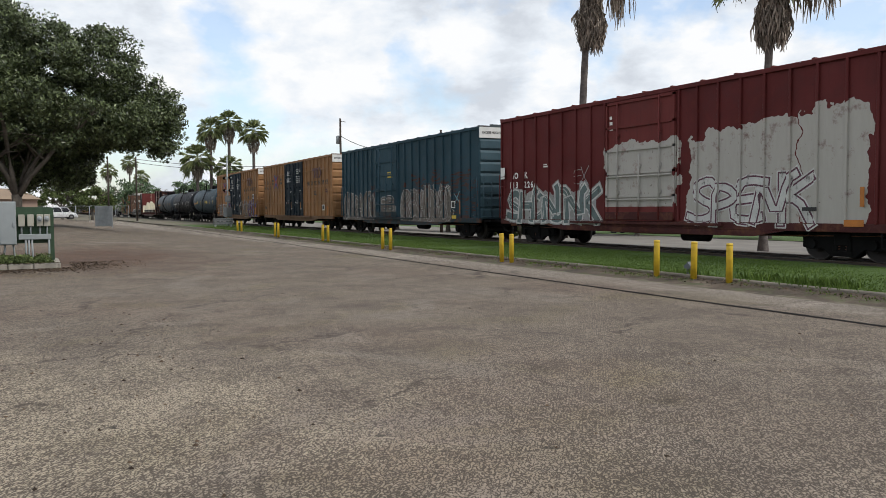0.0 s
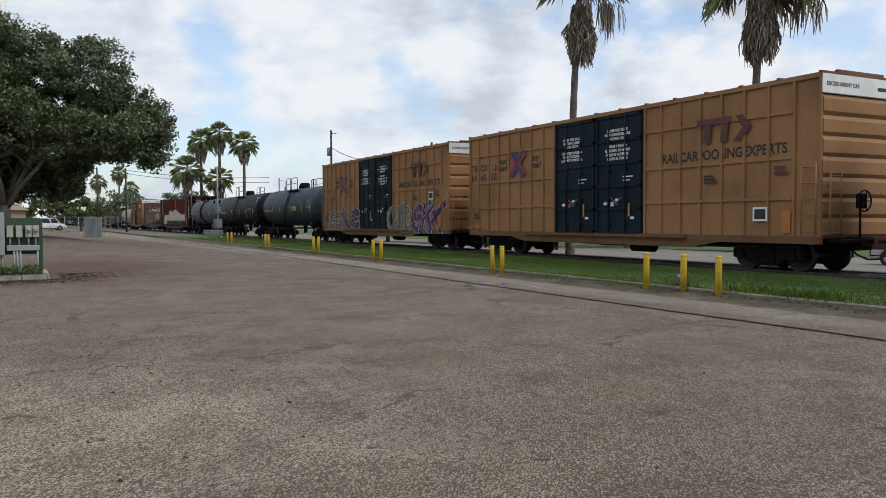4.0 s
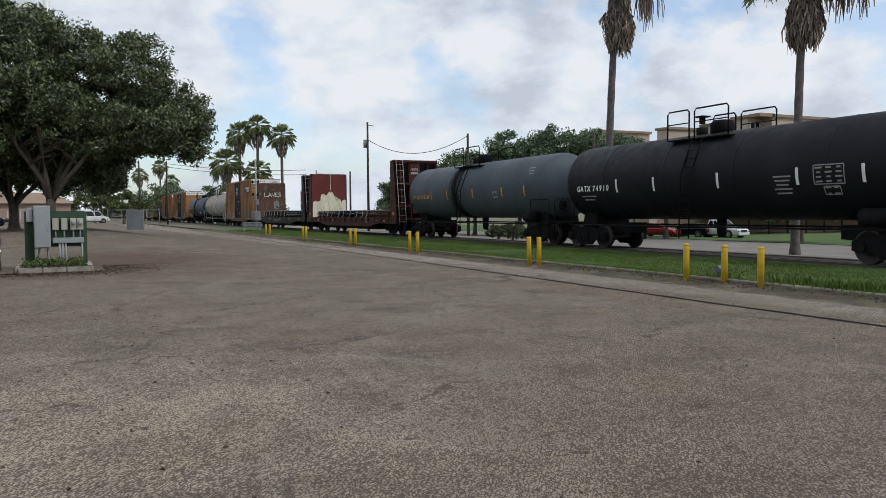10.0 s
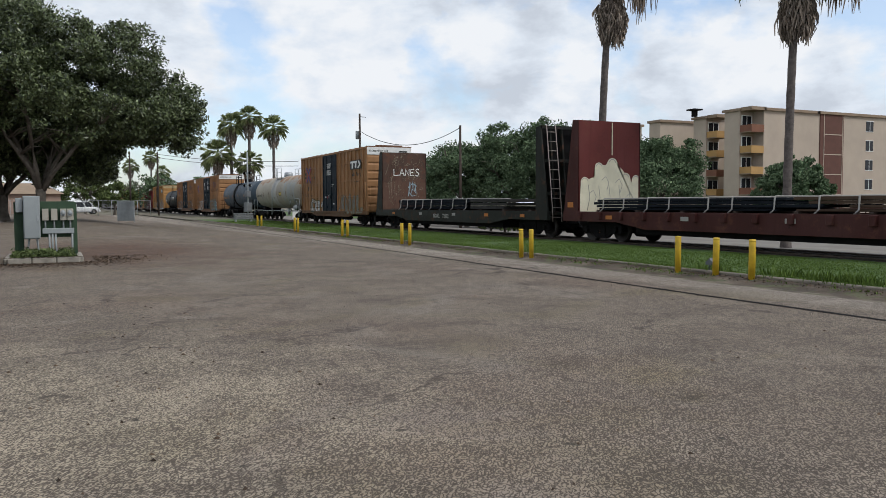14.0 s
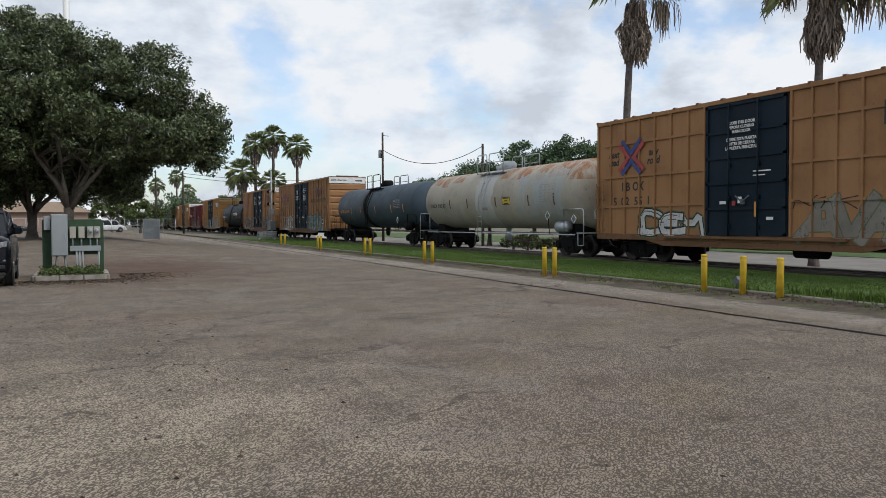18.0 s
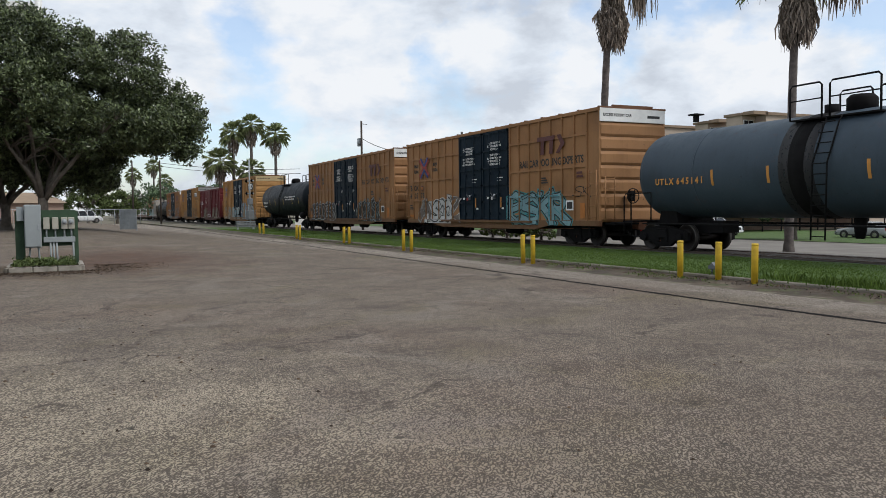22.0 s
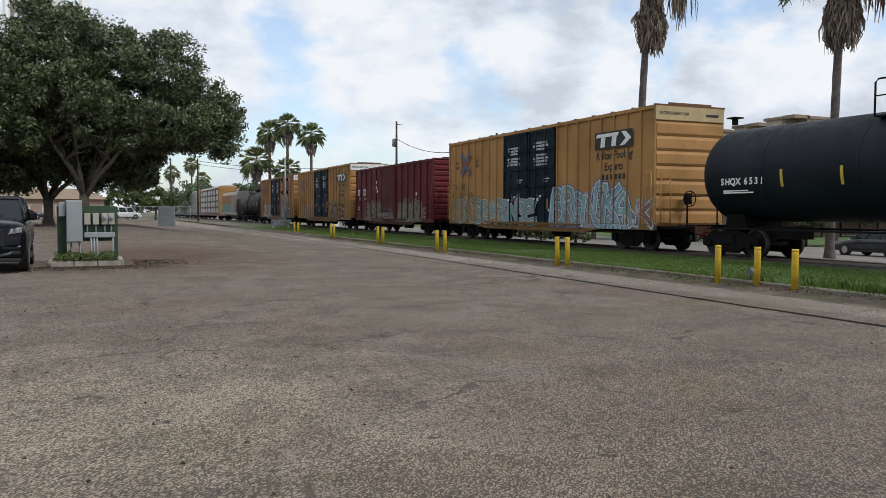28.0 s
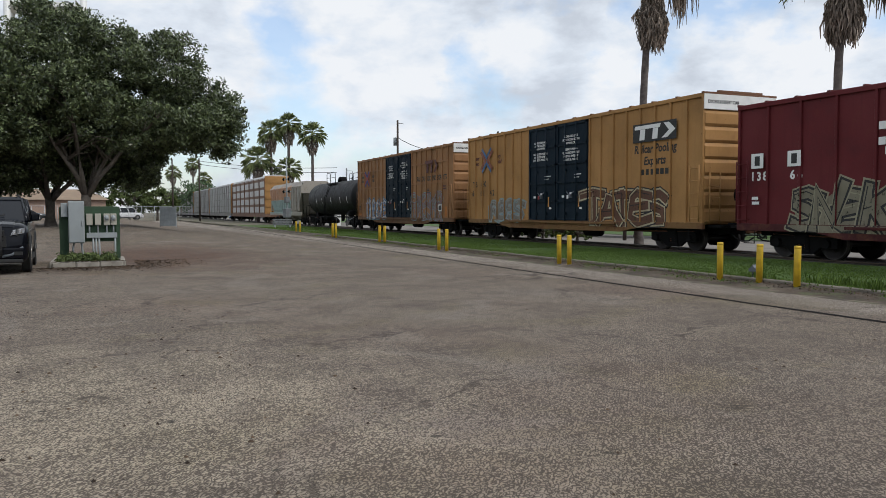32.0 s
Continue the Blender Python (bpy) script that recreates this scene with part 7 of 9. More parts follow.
                fs.append((i, i + 1, i + 2, i + 3, i + 4, i + 5))

        big = dead > 100
        zlow = trunk_h - skirt * 1.15 if not big else bottom
        span = trunk_h - 0.2 - zlow
        for k in range(dead):
            u = ((k + rng.random()) / dead)
            if big:
                # a full bulb below, drawn in under the crown
                zz = 0.75 + 2.4 * u
                out = r0 + float(np.interp(zz, (0.75, 1.1, 1.7, 2.3, 3.2), (0.14, 0.30, 0.38, 0.16, 0.10))) * rng.uniform(0.7, 1.15)
                hang(k * 2.39996, zlow + zz, out, 0.15 + 0.2 * rng.random(), 0.66 * rng.uniform(0.7, 1.1), 8, 0.26)
                continue
            zb = zlow + span * (0.20 + 0.80 * u)
            out = r0 + (0.06 + 0.40 * min(1.0, u * 1.7)) * rng.uniform(0.6, 1.15)
            hang(k * 2.39996, zb, out, 0.25 + 0.2 * rng.random(), min(span * 0.30, 1.25) * rng.uniform(0.75, 1.1), 10, 0.34)
        for (az, zz, out, length) in loose:
            hang(math.radians(az), zlow + zz, out, 0.35, length, 11, 0.75)
            hang(math.radians(az + 10), zlow + zz + 0.15, out * 0.8, 0.3, length * 0.9, 9, 0.6)
        sk = quads_object("skirt", [tuple(v) for v in vs], fs, M["dead_frond"])
        sk.parent = tree
        sk["label"] = "hanging skirt of dry brown fronds"
    return tree


oak("large spreading live oak with dense dark foliage", (-60.0, -1.0, rise(-60, -1)), 13.0, 9.0, 3, 0.32, 0.118, 150, 800, 2.2,
    lobes=((-2.4, 10.0, 4.4), (1.2, 11.3, 3.2), (5.3, 11.3, 2.7), (7.9, 8.0, 2.7), (8.8, 7.8, 1.6), (-5.0, 7.6, 3.6), (-8.0, 7.8, 3.2), (3.8, 8.2, 3.0), (7.2, 6.9, 1.8), (-1.0, 13.2, 2.2), (0.3, 8.4, 3.2), (5.2, 6.7, 1.8), (9.2, 6.2, 1.3), (2.6, 6.4, 1.8), (-3.0, 6.4, 1.9), (9.5, 7.0, 0.9), (-5.6, 10.2, 2.6), (-3.0, 14.2, 1.3)))
oak("live oak with low dark crown behind the first", (-66.5, -3.6, rise(-66, -3)), 10.5, 7.5, 8, 0.34, 0.125, 150, 1200, 2.0,
    lobes=((-1.5, 7.5, 3.6), (2.5, 6.2, 3.0), (-5.0, 6.6, 3.4), (-8.5, 8.0, 3.6), (5.2, 5.6, 2.2), (-3.0, 10.0, 3.2), (3.5, 5.0, 2.0), (-7.5, 4.6, 2.2), (6.5, 7.0, 2.6), (1.0, 5.0, 2.0), (-1.0, 5.2, 2.0), (-4.6, 4.7, 1.7), (5.0, 4.5, 1.5), (-10.5, 5.2, 2.2), (3.0, 4.2, 1.8), (-5.0, 3.3, 1.8), (-7.5, 2.9, 2.0), (-2.2, 3.6, 1.4), (-8.8, 3.6, 1.9), (-12.5, 4.4, 2.6), (-11.0, 8.5, 3.0), (6.0, 4.3, 1.6), (7.3, 5.4, 1.1), (6.6, 3.4, 0.9)))
oak("live oak at the edge of the lot", (-58.0, -14.0, rise(-58, -14)), 12.5, 8.5, 12, 0.5, 0.18, 90, 150, 3.0)
palm("tall fan palm with a long skirt of dead fronds", (-30.97, 23.45, 0), 13.5, 0.19, 5, 5.0, True, 2.3, 30, lean=(0.22, 0.50), dead=190, bottom=9.0,
     loose=((64, 3.2, 1.5, 1.7), (78, 3.3, 2.1, 1.5), (48, 3.1, 1.1, 1.7), (92, 3.3, 1.8, 1.4), (244, 2.1, 0.75, 0.6), (-30, 3.2, 1.2, 1.1), (150, 3.1, 1.2, 1.2)))
palm("tall fan palm with ragged drooping dead fronds", (-21.7, 25.3, 0), 11.1, 0.175, 9, 4.6, True, 2.4, 30, lean=(0.1, 0.25), dead=190, bottom=7.6,
     loose=((64, 3.0, 2.2, 1.5), (52, 2.9, 1.6, 1.4), (76, 3.0, 2.8, 1.4), (90, 2.8, 1.9, 1.3), (244, 2.8, 1.5, 0.9), (230, 2.9, 2.0, 0.9), (-60, 2.8, 1.3, 0.9), (130, 2.8, 1.4, 1.0)))
for k, (dx, dy, el, s) in enumerate(((-0.9814, 0.1918, 0.103, 1), (-0.9771, 0.2128, 0.113, 2), (-0.9705, 0.2409, 0.101, 3), (-0.9843, 0.1762, 0.068, 4), (-0.9773, 0.2120, 0.058, 6), (-0.9949, 0.1008, 0.060, 7), (-0.9965, 0.078, 0.05, 11), (-0.9936, 0.113, 0.043, 13))):
    d = 118 if k < 5 else 215
    palm("green fan palm in the distance", (dx * d, dy * d, 0), 1.6 + el * d - 0.6, 0.24, 20 + s, 2.6, True, 2.25 if k != 3 else 2.8, 34, dead=60)

# ---- buildings, poles, fence ----
STUCCO = plain("tan_stucco", (0.44, 0.365, 0.295), 0.9, 0, 0.12, 0.4, 12, 0.2)
STUCCO2 = plain("ochre_panel", (0.42, 0.25, 0.09), 0.8, 0, 0.15, 0.6)
BALC = plain("rust_panel", (0.20, 0.085, 0.05), 0.8, 0, 0.2, 1)
BROWN = plain("brown_panel", (0.11, 0.045, 0.032), 0.8, 0, 0.2, 1)
ROOFM = plain("flat_roof_edge", (0.26, 0.19, 0.13), 0.8, 0, 0.2, 1)
WALLB = plain("beige_wall", (0.33, 0.235, 0.185), 0.9, 0, 0.15, 0.6)


def apartment_block():
    """Five storeys in wings stepped back one behind another; local x along the front, -y towards the railway."""
    b = tagged(new("apartment_building"), "five-storey tan stucco apartment building with ochre balconies", "building")
    b.matrix_basis = pose(-75.0, 83.0, -1.2, 0, 0, 90)
    Ht, st = 14.8, 2.72
    wings = [(0, 10, 0, 2.2), (10, 46, 0, 14), (-2.4, 9, 1.8, 4.4), (0.3, 8, 10.5, 13), (-2.4, 7, 17, 19.4), (-9, 0, 24, 28)]
    for x0, x1, y0, y1 in wings:
        part("wall", B((x0, x1, y0, y1, 0, Ht)), STUCCO, b)
        part("roof", B((x0 - 0.25, x1 + 0.25, y0 - 0.3, y1 + 0.25, Ht, Ht + 0.35)), ROOFM, b)
    for c, (x0, x1, y) in enumerate(((-2.4, 0.0, 1.8), (0.3, 2.9, 10.5))):
        part("roof", B((x0 - 0.1, x1 + 0.1, y - 2.1, y - 0.3, Ht - 0.02, Ht + 0.42)), ROOFM, b, "projecting roof slab over the balconies")
        for k in range(5):
            z = Ht - st * (k + 1)
            bal = part("balcony", B((x0 + 0.1, x1 - 0.1, y - 1.9, y, z - 0.15, z), bev=0.02), ROOFM, b)
            part("parapet", B((x0 + 0.1, x1 - 0.1, y - 1.95, y - 1.85, z - 0.1, z + 0.85), (x0 + 0.1, x0 + 0.2, y - 1.85, y, z, z + 0.85)), STUCCO2 if (k + c) % 3 else BALC, bal)
            win = part("window", B((x0 + 0.4, x1 - 0.4, y - 0.06, y - 0.003, z + 0.05, z + 2.1)), M["glass_dark"], b)
            xm = (x0 + x1) / 2
            part("window_frame", B((x0 + 0.3, x0 + 0.4, y - 0.1, y - 0.003, z, z + 2.2), (x1 - 0.4, x1 - 0.3, y - 0.1, y - 0.003, z, z + 2.2), (x0 + 0.4, x1 - 0.4, y - 0.1, y - 0.003, z + 2.1, z + 2.2), (xm - 0.04, xm + 0.04, y - 0.1, y - 0.06, z + 0.05, z + 2.1)), M["white_paint"], win)
    # brown panelled column with pale dividing strips
    col = part("wall", B((10.5, 15.2, -0.12, -0.003, 0, Ht + 0.3)), BROWN, b, "brown panelled column")
    for k in range(1, 6):
        part("strip", B((11.3, 14.9, -0.16, -0.12, Ht - st * k - 0.06, Ht - st * k + 0.06)), STUCCO, col)
    for x in (11.2, 14.9):
        part("strip", B((x, x + 0.1, -0.17, -0.12, 0, Ht + 0.3)), STUCCO, col)
    for x in (20.0, 27.0, 36.0):
        for k in range(5):
            z = Ht - st * (k + 1) + 0.7
            win = part("window", B((x, x + 1.5, -0.04, -0.003, z, z + 1.4)), M["glass_dark"], b)
            part("window_frame", B((x - 0.08, x + 1.58, -0.06, -0.003, z - 0.08, z), (x - 0.08, x + 1.58, -0.06, -0.003, z + 1.4, z + 1.48), (x + 0.72, x + 0.78, -0.06, -0.04, z, z + 1.4)), M["white_paint"], win)
    part("vent", B((-1.0, -0.4, 11.5, 12.1, Ht + 0.3, Ht + 1.2), (-1.5, 0.1, 11.0, 12.6, Ht + 1.2, Ht + 1.4)), M["black_steel"], b)
    part("roof_box", B((6.0, 8.5, 12, 14, Ht + 0.3, Ht + 1.1)), ROOFM, b)


apartment_block()
for k, (x, y, h, s, sd) in enumerate(((-57.3, 50.0, 7.9, 4.1, 31), (-60.5, 45.5, 8.8, 4.8, 32), (-62.0, 42.0, 8.9, 4.6, 33), (-66.0, 39.5, 8.8, 4.4, 34), (-71.5, 37.5, 7.4, 4.6, 35), (-45.8, 54.0, 5.4, 2.7, 36), (-82, 36.5, 6.6, 4.6, 37))):
    oak("dark green shade tree on the lawn behind the road", (x, y, drop(y)), h * 1.14 + 0.9, s * 1.28, sd, 0.2, 0.13, 150, 260, 2.0, "shade_tree", "tree_leaf", 0.18)


def low_house(x, y, w, d, h, rz, label):
    b = tagged(new("house"), label, "house")
    b.matrix_basis = pose(x, y, 0.3, 0, 0, rz)
    part("wall", B((-w / 2, w / 2, -d / 2, d / 2, -0.4, h)), WALLB, b)
    bm = bmesh.new()
    A = [(-w / 2 - 0.5, -d / 2 - 0.5, h), (w / 2 + 0.5, -d / 2 - 0.5, h), (w / 2 + 0.5, d / 2 + 0.5, h), (-w / 2 - 0.5, d / 2 + 0.5, h), (-w / 2 + 2, 0, h + 1.6), (w / 2 - 2, 0, h + 1.6)]
    V = [bm.verts.new(p) for p in A]
    for q in ((0, 1, 5, 4), (2, 3, 4, 5), (1, 2, 5), (3, 0, 4), (3, 2, 1, 0)):
        bm.faces.new([V[i] for i in q])
    part("roof", bm, ROOFM, b)
    for k in range(3):
        xx = -w / 2 + w * (0.2 + 0.3 * k)
        win = part("window", B((xx, xx + 1.3, -d / 2 - 0.03, -d / 2 + 0.02, 0.9, 2.1)), M["glass_dark"], b)
        part("sill", B((xx - 0.1, xx + 1.4, -d / 2 - 0.09, -d / 2, 0.8, 0.9)), M["white_paint"], win)


low_house(-128, -13, 26, 10, 3.0, 96, "low beige house with a hipped roof behind the oaks")


# utility poles and wires
def utility_pole(x, y, h, arm=True, label="dark wooden utility pole with transformer"):
    b = tagged(new("utility_pole"), label, "utility pole", "poles behind the railway")
    b.matrix_basis = pose(x, y, 0)
    bm = bmesh.new()
    bm_tube(bm, [(0, 0, -1.3), (0, 0, h)], [0.15, 0.10], 10)
    part("pole", bm, M["wood_pole"], b)
    if arm:
        bm = bmesh.new()
        bm_lathe(bm, [(h - 2.6, 0.05), (h - 2.6, 0.22), (h - 1.8, 0.22), (h - 1.75, 0.05)], "z", 12)
        part("transformer", bm, M["grey_enamel"], b, "", (-0.35, -0.12, 0))
        bm = bmesh.new()
        bm_tube(bm, [(0, 0, h - 0.3), (0.9, 0.3, h - 0.45)], 0.03, 5)
        part("arm", bm, M["wood_pole"], b)
    return b


PA, PB = (-78.0, 28.4, 11.0), (-64.0, 32.9, 8.7)
utility_pole(*PA)
lamp = utility_pole(-50.9, 37.2, 7.8, False, "wooden pole with a curved street lamp arm")
bm = bmesh.new()
bm_tube(bm, [(0, 0, 4.6), (-0.3, -0.62, 5.1), (-0.9, -1.9, 5.75)], [0.035, 0.032, 0.028], 6)
part("lamp_arm", bm, M["galv"], lamp)
bm = bmesh.new()
bm_lathe(bm, [(-0.3, 0.03), (-0.22, 0.11), (0.12, 0.13), (0.3, 0.05)], "x", 12)
part("lamp_head", bm, M["galv"], lamp, "pale grey lamp head", pose(-1.0, -2.12, 5.82, 0, -8, 65))
utility_pole(PB[0], PB[1], PB[2], False, "plain dark wooden utility pole")
PC = (-134.0, 10.4, 10.0)
utility_pole(PC[0], PC[1], PC[2], False, "far wooden utility pole")
utility_pole(-128.0, 13.9, 9.8, False, "far wooden utility pole")


def wire(a, b, sag, r=0.016):
    bm = bmesh.new()
    pts = [Vector(a).lerp(Vector(b), k / 14) - Vector((0, 0, sag * 4 * (k / 14) * (1 - k / 14))) for k in range(15)]
    bm_tube(bm, pts, r, 4)
    tagged(part("power_line", bm, M["wire"]), "thin black overhead wire between poles", "wire", "overhead wires")


wire((PA[0], PA[1], 9.2), (PB[0], PB[1], 8.5), 1.5, 0.03)
wire((-128, 13.9, 9.4), (-100, 28, 7.2), 0.4, 0.03)
wire((-128, 13.9, 8.9), (-100, 28, 6.6), 0.4, 0.03)


# crossing signal with mast, lamps and base cabinet
def crossing_signal(x, y):
    b = tagged(new("crossing_signal"), "white railway crossing signal mast with lamps on crossarms", "signal")
    b.matrix_basis = pose(x, y, 0.1, 0, 0, -78)
    bm = bmesh.new(); bm_tube(bm, [(0, 0, 0), (0, 0, 6.6)], 0.07, 10)
    part("mast", bm, M["grey_enamel"], b)
    for z in (3.4, 4.6):
        arm = part("crossarm", B((-0.05, 0.05, -0.9, 0.9, z - 0.05, z + 0.05)), M["grey_enamel"], b)
        for s in (-0.62, 0.62):
            bm = bmesh.new(); bm_lathe(bm, [(0.02, 0.17), (0.06, 0.17), (0.07, 0.08), (0.16, 0.07)], "x", 18)
            lamp = part("lamp", bm, M["black_steel"], arm, "", (0, s, z))
    part("base_cabinet", B((-0.3, 0.3, -0.34, 0.34, 0.85, 1.75), bev=0.03), M["dull_zinc"], b)
    part("junction_box", B((-0.2, 0.2, -0.24, 0.24, 2.3, 2.9), bev=0.03), M["dull_zinc"], b)


crossing_signal(-77.3, 16.6)


# signal beyond the track, its lamps turned to the road that runs along it
far_signal = tagged(new("crossing_signal"), "grey crossing signal mast with black-hooded twin lamps beyond the track", "signal")
far_signal.matrix_basis = pose(-85.3, 25.0, drop(25.0), 0, 0, 73.7)
bm = bmesh.new(); bm_tube(bm, [(0, 0, 0), (0, 0, 6.5)], 0.075, 10)
part("mast", bm, M["dull_zinc"], far_signal)
bm = bmesh.new()
bm_tube(bm, [(0, 0, 6.2), (0.65, 0, 6.2), (0.65, 0, 5.0)], 0.035, 6)
bm_box(bm, 0.55, 0.75, -0.1, 0.1, 5.0, 5.5)
part("bracket", bm, M["dull_zinc"], far_signal)
for xa, xb, z in ((0.0, 1.35, 3.62), (-0.75, 0.0, 2.7)):
    arm = part("crossarm", B((xa, xb, -0.04, 0.04, z - 0.04, z + 0.04)), M["dull_zinc"], far_signal)
    for x in ((0.48, 1.33) if xa == 0 else (-0.42,)):
        bm = bmesh.new(); bm_lathe(bm, [(-0.05, 0.36), (-0.08, 0.36), (-0.09, 0.16), (-0.24, 0.15)], "y", 20)
        part("lamp", bm, M["black_steel"], arm, "round black lamp with a hood", (x, 0, z))
        bm = bmesh.new(); bm_lathe(bm, [(-0.10, 0.02), (-0.10, 0.14), (-0.12, 0.14), (-0.13, 0.02)], "y", 16)
        part("lens", bm, M["letter_maroon"], arm, "dark red lens", (x, 0, z))
board = tagged(new("forecourt_sign"), "red and white sign board on posts beyond the road", "sign")
board.matrix_basis = pose(-171.0, 54.0, drop(54.0), 0, 0, 73.7)
part("panel", B((-1.9, 1.9, -0.12, 0.12, 4.5, 5.4), bev=0.03), M["letter_red"], board, "red panel")
part("panel", B((-1.9, 1.9, -0.10, 0.10, 3.3, 4.45), bev=0.03), M["letter_white"], board, "white panel")
for k in range(7):
    part("bar", B((-1.6 + 0.5 * k, -1.3 + 0.5 * k, -0.13, -0.11, 3.6, 4.1)), M["grey_enamel"], board)
for x in (-1.6, 1.6):
    part("post", B((x - 0.1, x + 0.1, -0.08, 0.08, 0, 3.3)), M["grey_enamel"], board)


cab = tagged(new("louvre_box"), "low silver louvred metal box on legs beside the track", "equipment box")
cab.matrix_basis = pose(-72.8, 15.2, 0.08, 0, 0, 5) @ Matrix.Diagonal((0.8, 0.72, 0.66, 1))
for k in range(4):
    part("slat", B((-0.25, 0.25, -1.2, 1.2, 0.35 + 0.22 * k, 0.52 + 0.22 * k), bev=0.02), M["dull_zinc"], cab)
for s in (-1, 1):
    part("leg", B((-0.2, 0.2, s - 0.06, s + 0.06, 0, 0.4)), M["galv"], cab)


# chain-link fence and corrugated gate panel on the far side of the lot
def fence(x0, y0, x1, y1, h=1.9, n=14):
    b = tagged(new("fence"), "grey chain-link fence with pipe posts", "fence")
    d = Vector((x1 - x0, y1 - y0, 0)); L = d.length
    b.matrix_basis = pose(x0, y0, 0.5, 0, 0, math.degrees(math.atan2(d.y, d.x)))
    for k in range(n + 1):
        bm = bmesh.new(); bm_tube(bm, [(0, 0, -0.6), (0, 0, h)], 0.035, 6)
        part("post", bm, M["galv"], b, "", (L * k / n, 0, 0))
    bm = bmesh.new(); bm_tube(bm, [(0, 0, h), (L, 0, h)], 0.025, 5)
    part("top_rail", bm, M["galv"], b)
    vs, fs = [], []
    st = 0.22
    for sgn in (1, -1):
        for k in range(int((L + h) / st)):
            xa = k * st - h if sgn > 0 else k * st
            xb = xa + h * sgn
            za, zb = 0.0, h
            i = len(vs)
            ca, cb = min(max(xa, 0), L), min(max(xb, 0), L)
            za, zb = (ca - xa) / (xb - xa) * h, (cb - xa) / (xb - xa) * h
            if abs(ca - cb) < 0.02:
                continue
            vs += [(ca, 0.004 * sgn, za - 0.004), (cb, 0.004 * sgn, zb - 0.004), (cb, 0.004 * sgn, zb + 0.004), (ca, 0.004 * sgn, za + 0.004)]
            fs.append((i, i + 1, i + 2, i + 3))
    me = bpy.data.meshes.new("mesh_wire"); me.from_pydata(vs, [], fs); me.materials.append(M["grey_fitting"])
    ob = new("wire_mesh", me); ob.parent = b


fence(-118, -24, -118, -2.5)
fence(-134, -2.0, -136, 13.5, n=8)
gate = tagged(new("metal_panel"), "grey corrugated sheet metal screen standing at the lot edge", "panel")
gate.matrix_basis = pose(-79.7, 5.0, 0.20, 0, 0, 62) @ Matrix.Diagonal((0.8, 1, 1, 1))
CORR = plain("corrugated_sheet", (0.30, 0.33, 0.35), 0.5, 0.35, 0.2)
prof = []
for k in range(16):
    prof += [(k * 0.125, -0.03), (k * 0.125 + 0.06, -0.03), (k * 0.125 + 0.0725, 0.0), (k * 0.125 + 0.1125, 0.0)]
bm = bmesh.new()
rows_ = [[bm.verts.new((x, y + dy, z)) for x, y in prof] for dy, z in ((0, 0), (0, 1.85), (0.01, 1.85), (0.01, 0))]
for a_, b_ in zip(rows_, rows_[1:] + rows_[:1]):
    for k in range(len(prof) - 1):
        bm.faces.new((a_[k], a_[k + 1], b_[k + 1], b_[k]))
part("sheet", bm, CORR, gate)
for x in (0.05, 1.95):
    part("post", B((x - 0.04, x + 0.04, 0.03, 0.11, -0.15, 1.88)), M["galv"], gate)

# lattice water-tower legs above the oak
tower = tagged(new("water_tower"), "pale steel tower legs with cross beams rising behind the oak", "tower")
tower.matrix_basis = pose(-150, -7.8, 0)
for x in (-4, 4):
    for y in (-5.6, 5.6):
        bm = bmesh.new(); bm_tube(bm, [(x, y, 0), (x, y, 50)], 0.5, 8)
        part("leg", bm, M["white_paint"], tower)
for z in (16, 35.6, 50):
    part("beam", B((-4, 4, -5.6, 5.6, z - 0.4, z + 0.4)), M["white_paint"], tower)


# price sign beyond the railway, its mark as plain shapes
sg = tagged(new("fuel_sign"), "red and green roadside price sign with a white ring", "sign")
sg.matrix_basis = pose(-101.2, 28.15, drop(28.15), 0, 0, -15.5)
part("frame", B((-0.12, 0.12, -0.66, 0.66, 0, 4.85)), M["white_paint"], sg)
part("panel", B((0.12, 0.14, -0.6, 0.6, 3.3, 4.8)), M["letter_red"], sg, "red panel")
bm = bmesh.new(); bm_lathe(bm, [(0.14, 0.50), (0.155, 0.50), (0.155, 0.36), (0.14, 0.36)], "x", 24)
part("ring", bm, M["letter_white"], sg, "white ring", (0, 0, 4.05))
part("panel", B((0.12, 0.14, -0.6, 0.6, 2.4, 3.2)), M["letter_maroon"], sg)
part("panel", B((0.12, 0.14, -0.6, 0.6, 1.6, 2.3)), M["letter_teal"], sg, "green price panel")
for k in range(2):
    part("stencil", B((0.14, 0.15, -0.4, 0.4, 2.65 + 0.25 * k, 2.78 + 0.25 * k)), M["letter_grey"], sg)
utility_pole(-94.7, 32.1, 6.8, False, "slender dark pole beyond the road")

# ---- utility pedestal on its kerbed island ----
isl = tagged(new("planter_island"), "low concrete-edged island with weeds and leaf litter", "kerb island", kind="structure")
IX, IY = -24.75, -0.38
isl.matrix_basis = pose(IX, IY, 0)
for k in range(3):
    part("kerb_stone", B((-0.1, 0.1, -0.93 + 0.62 * k, -0.93 + 0.62 * k + 0.61, -0.03, 0.165), bev=0.035), M["island_concrete"], isl)
for s in (-0.93, 0.92):
    part("kerb_stone", B((-2.6, -0.12, s - 0.09, s + 0.09, -0.03, 0.16), bev=0.035), M["island_concrete"], isl)
part("kerb_stone", B((-2.8, -2.6, -1.02, 1.02, -0.03, 0.13), bev=0.04), M["kerb_concrete"], isl)
part("soil", B((-2.6, -0.1, -0.84, 0.84, -0.03, 0.11)), BALLAST, isl)

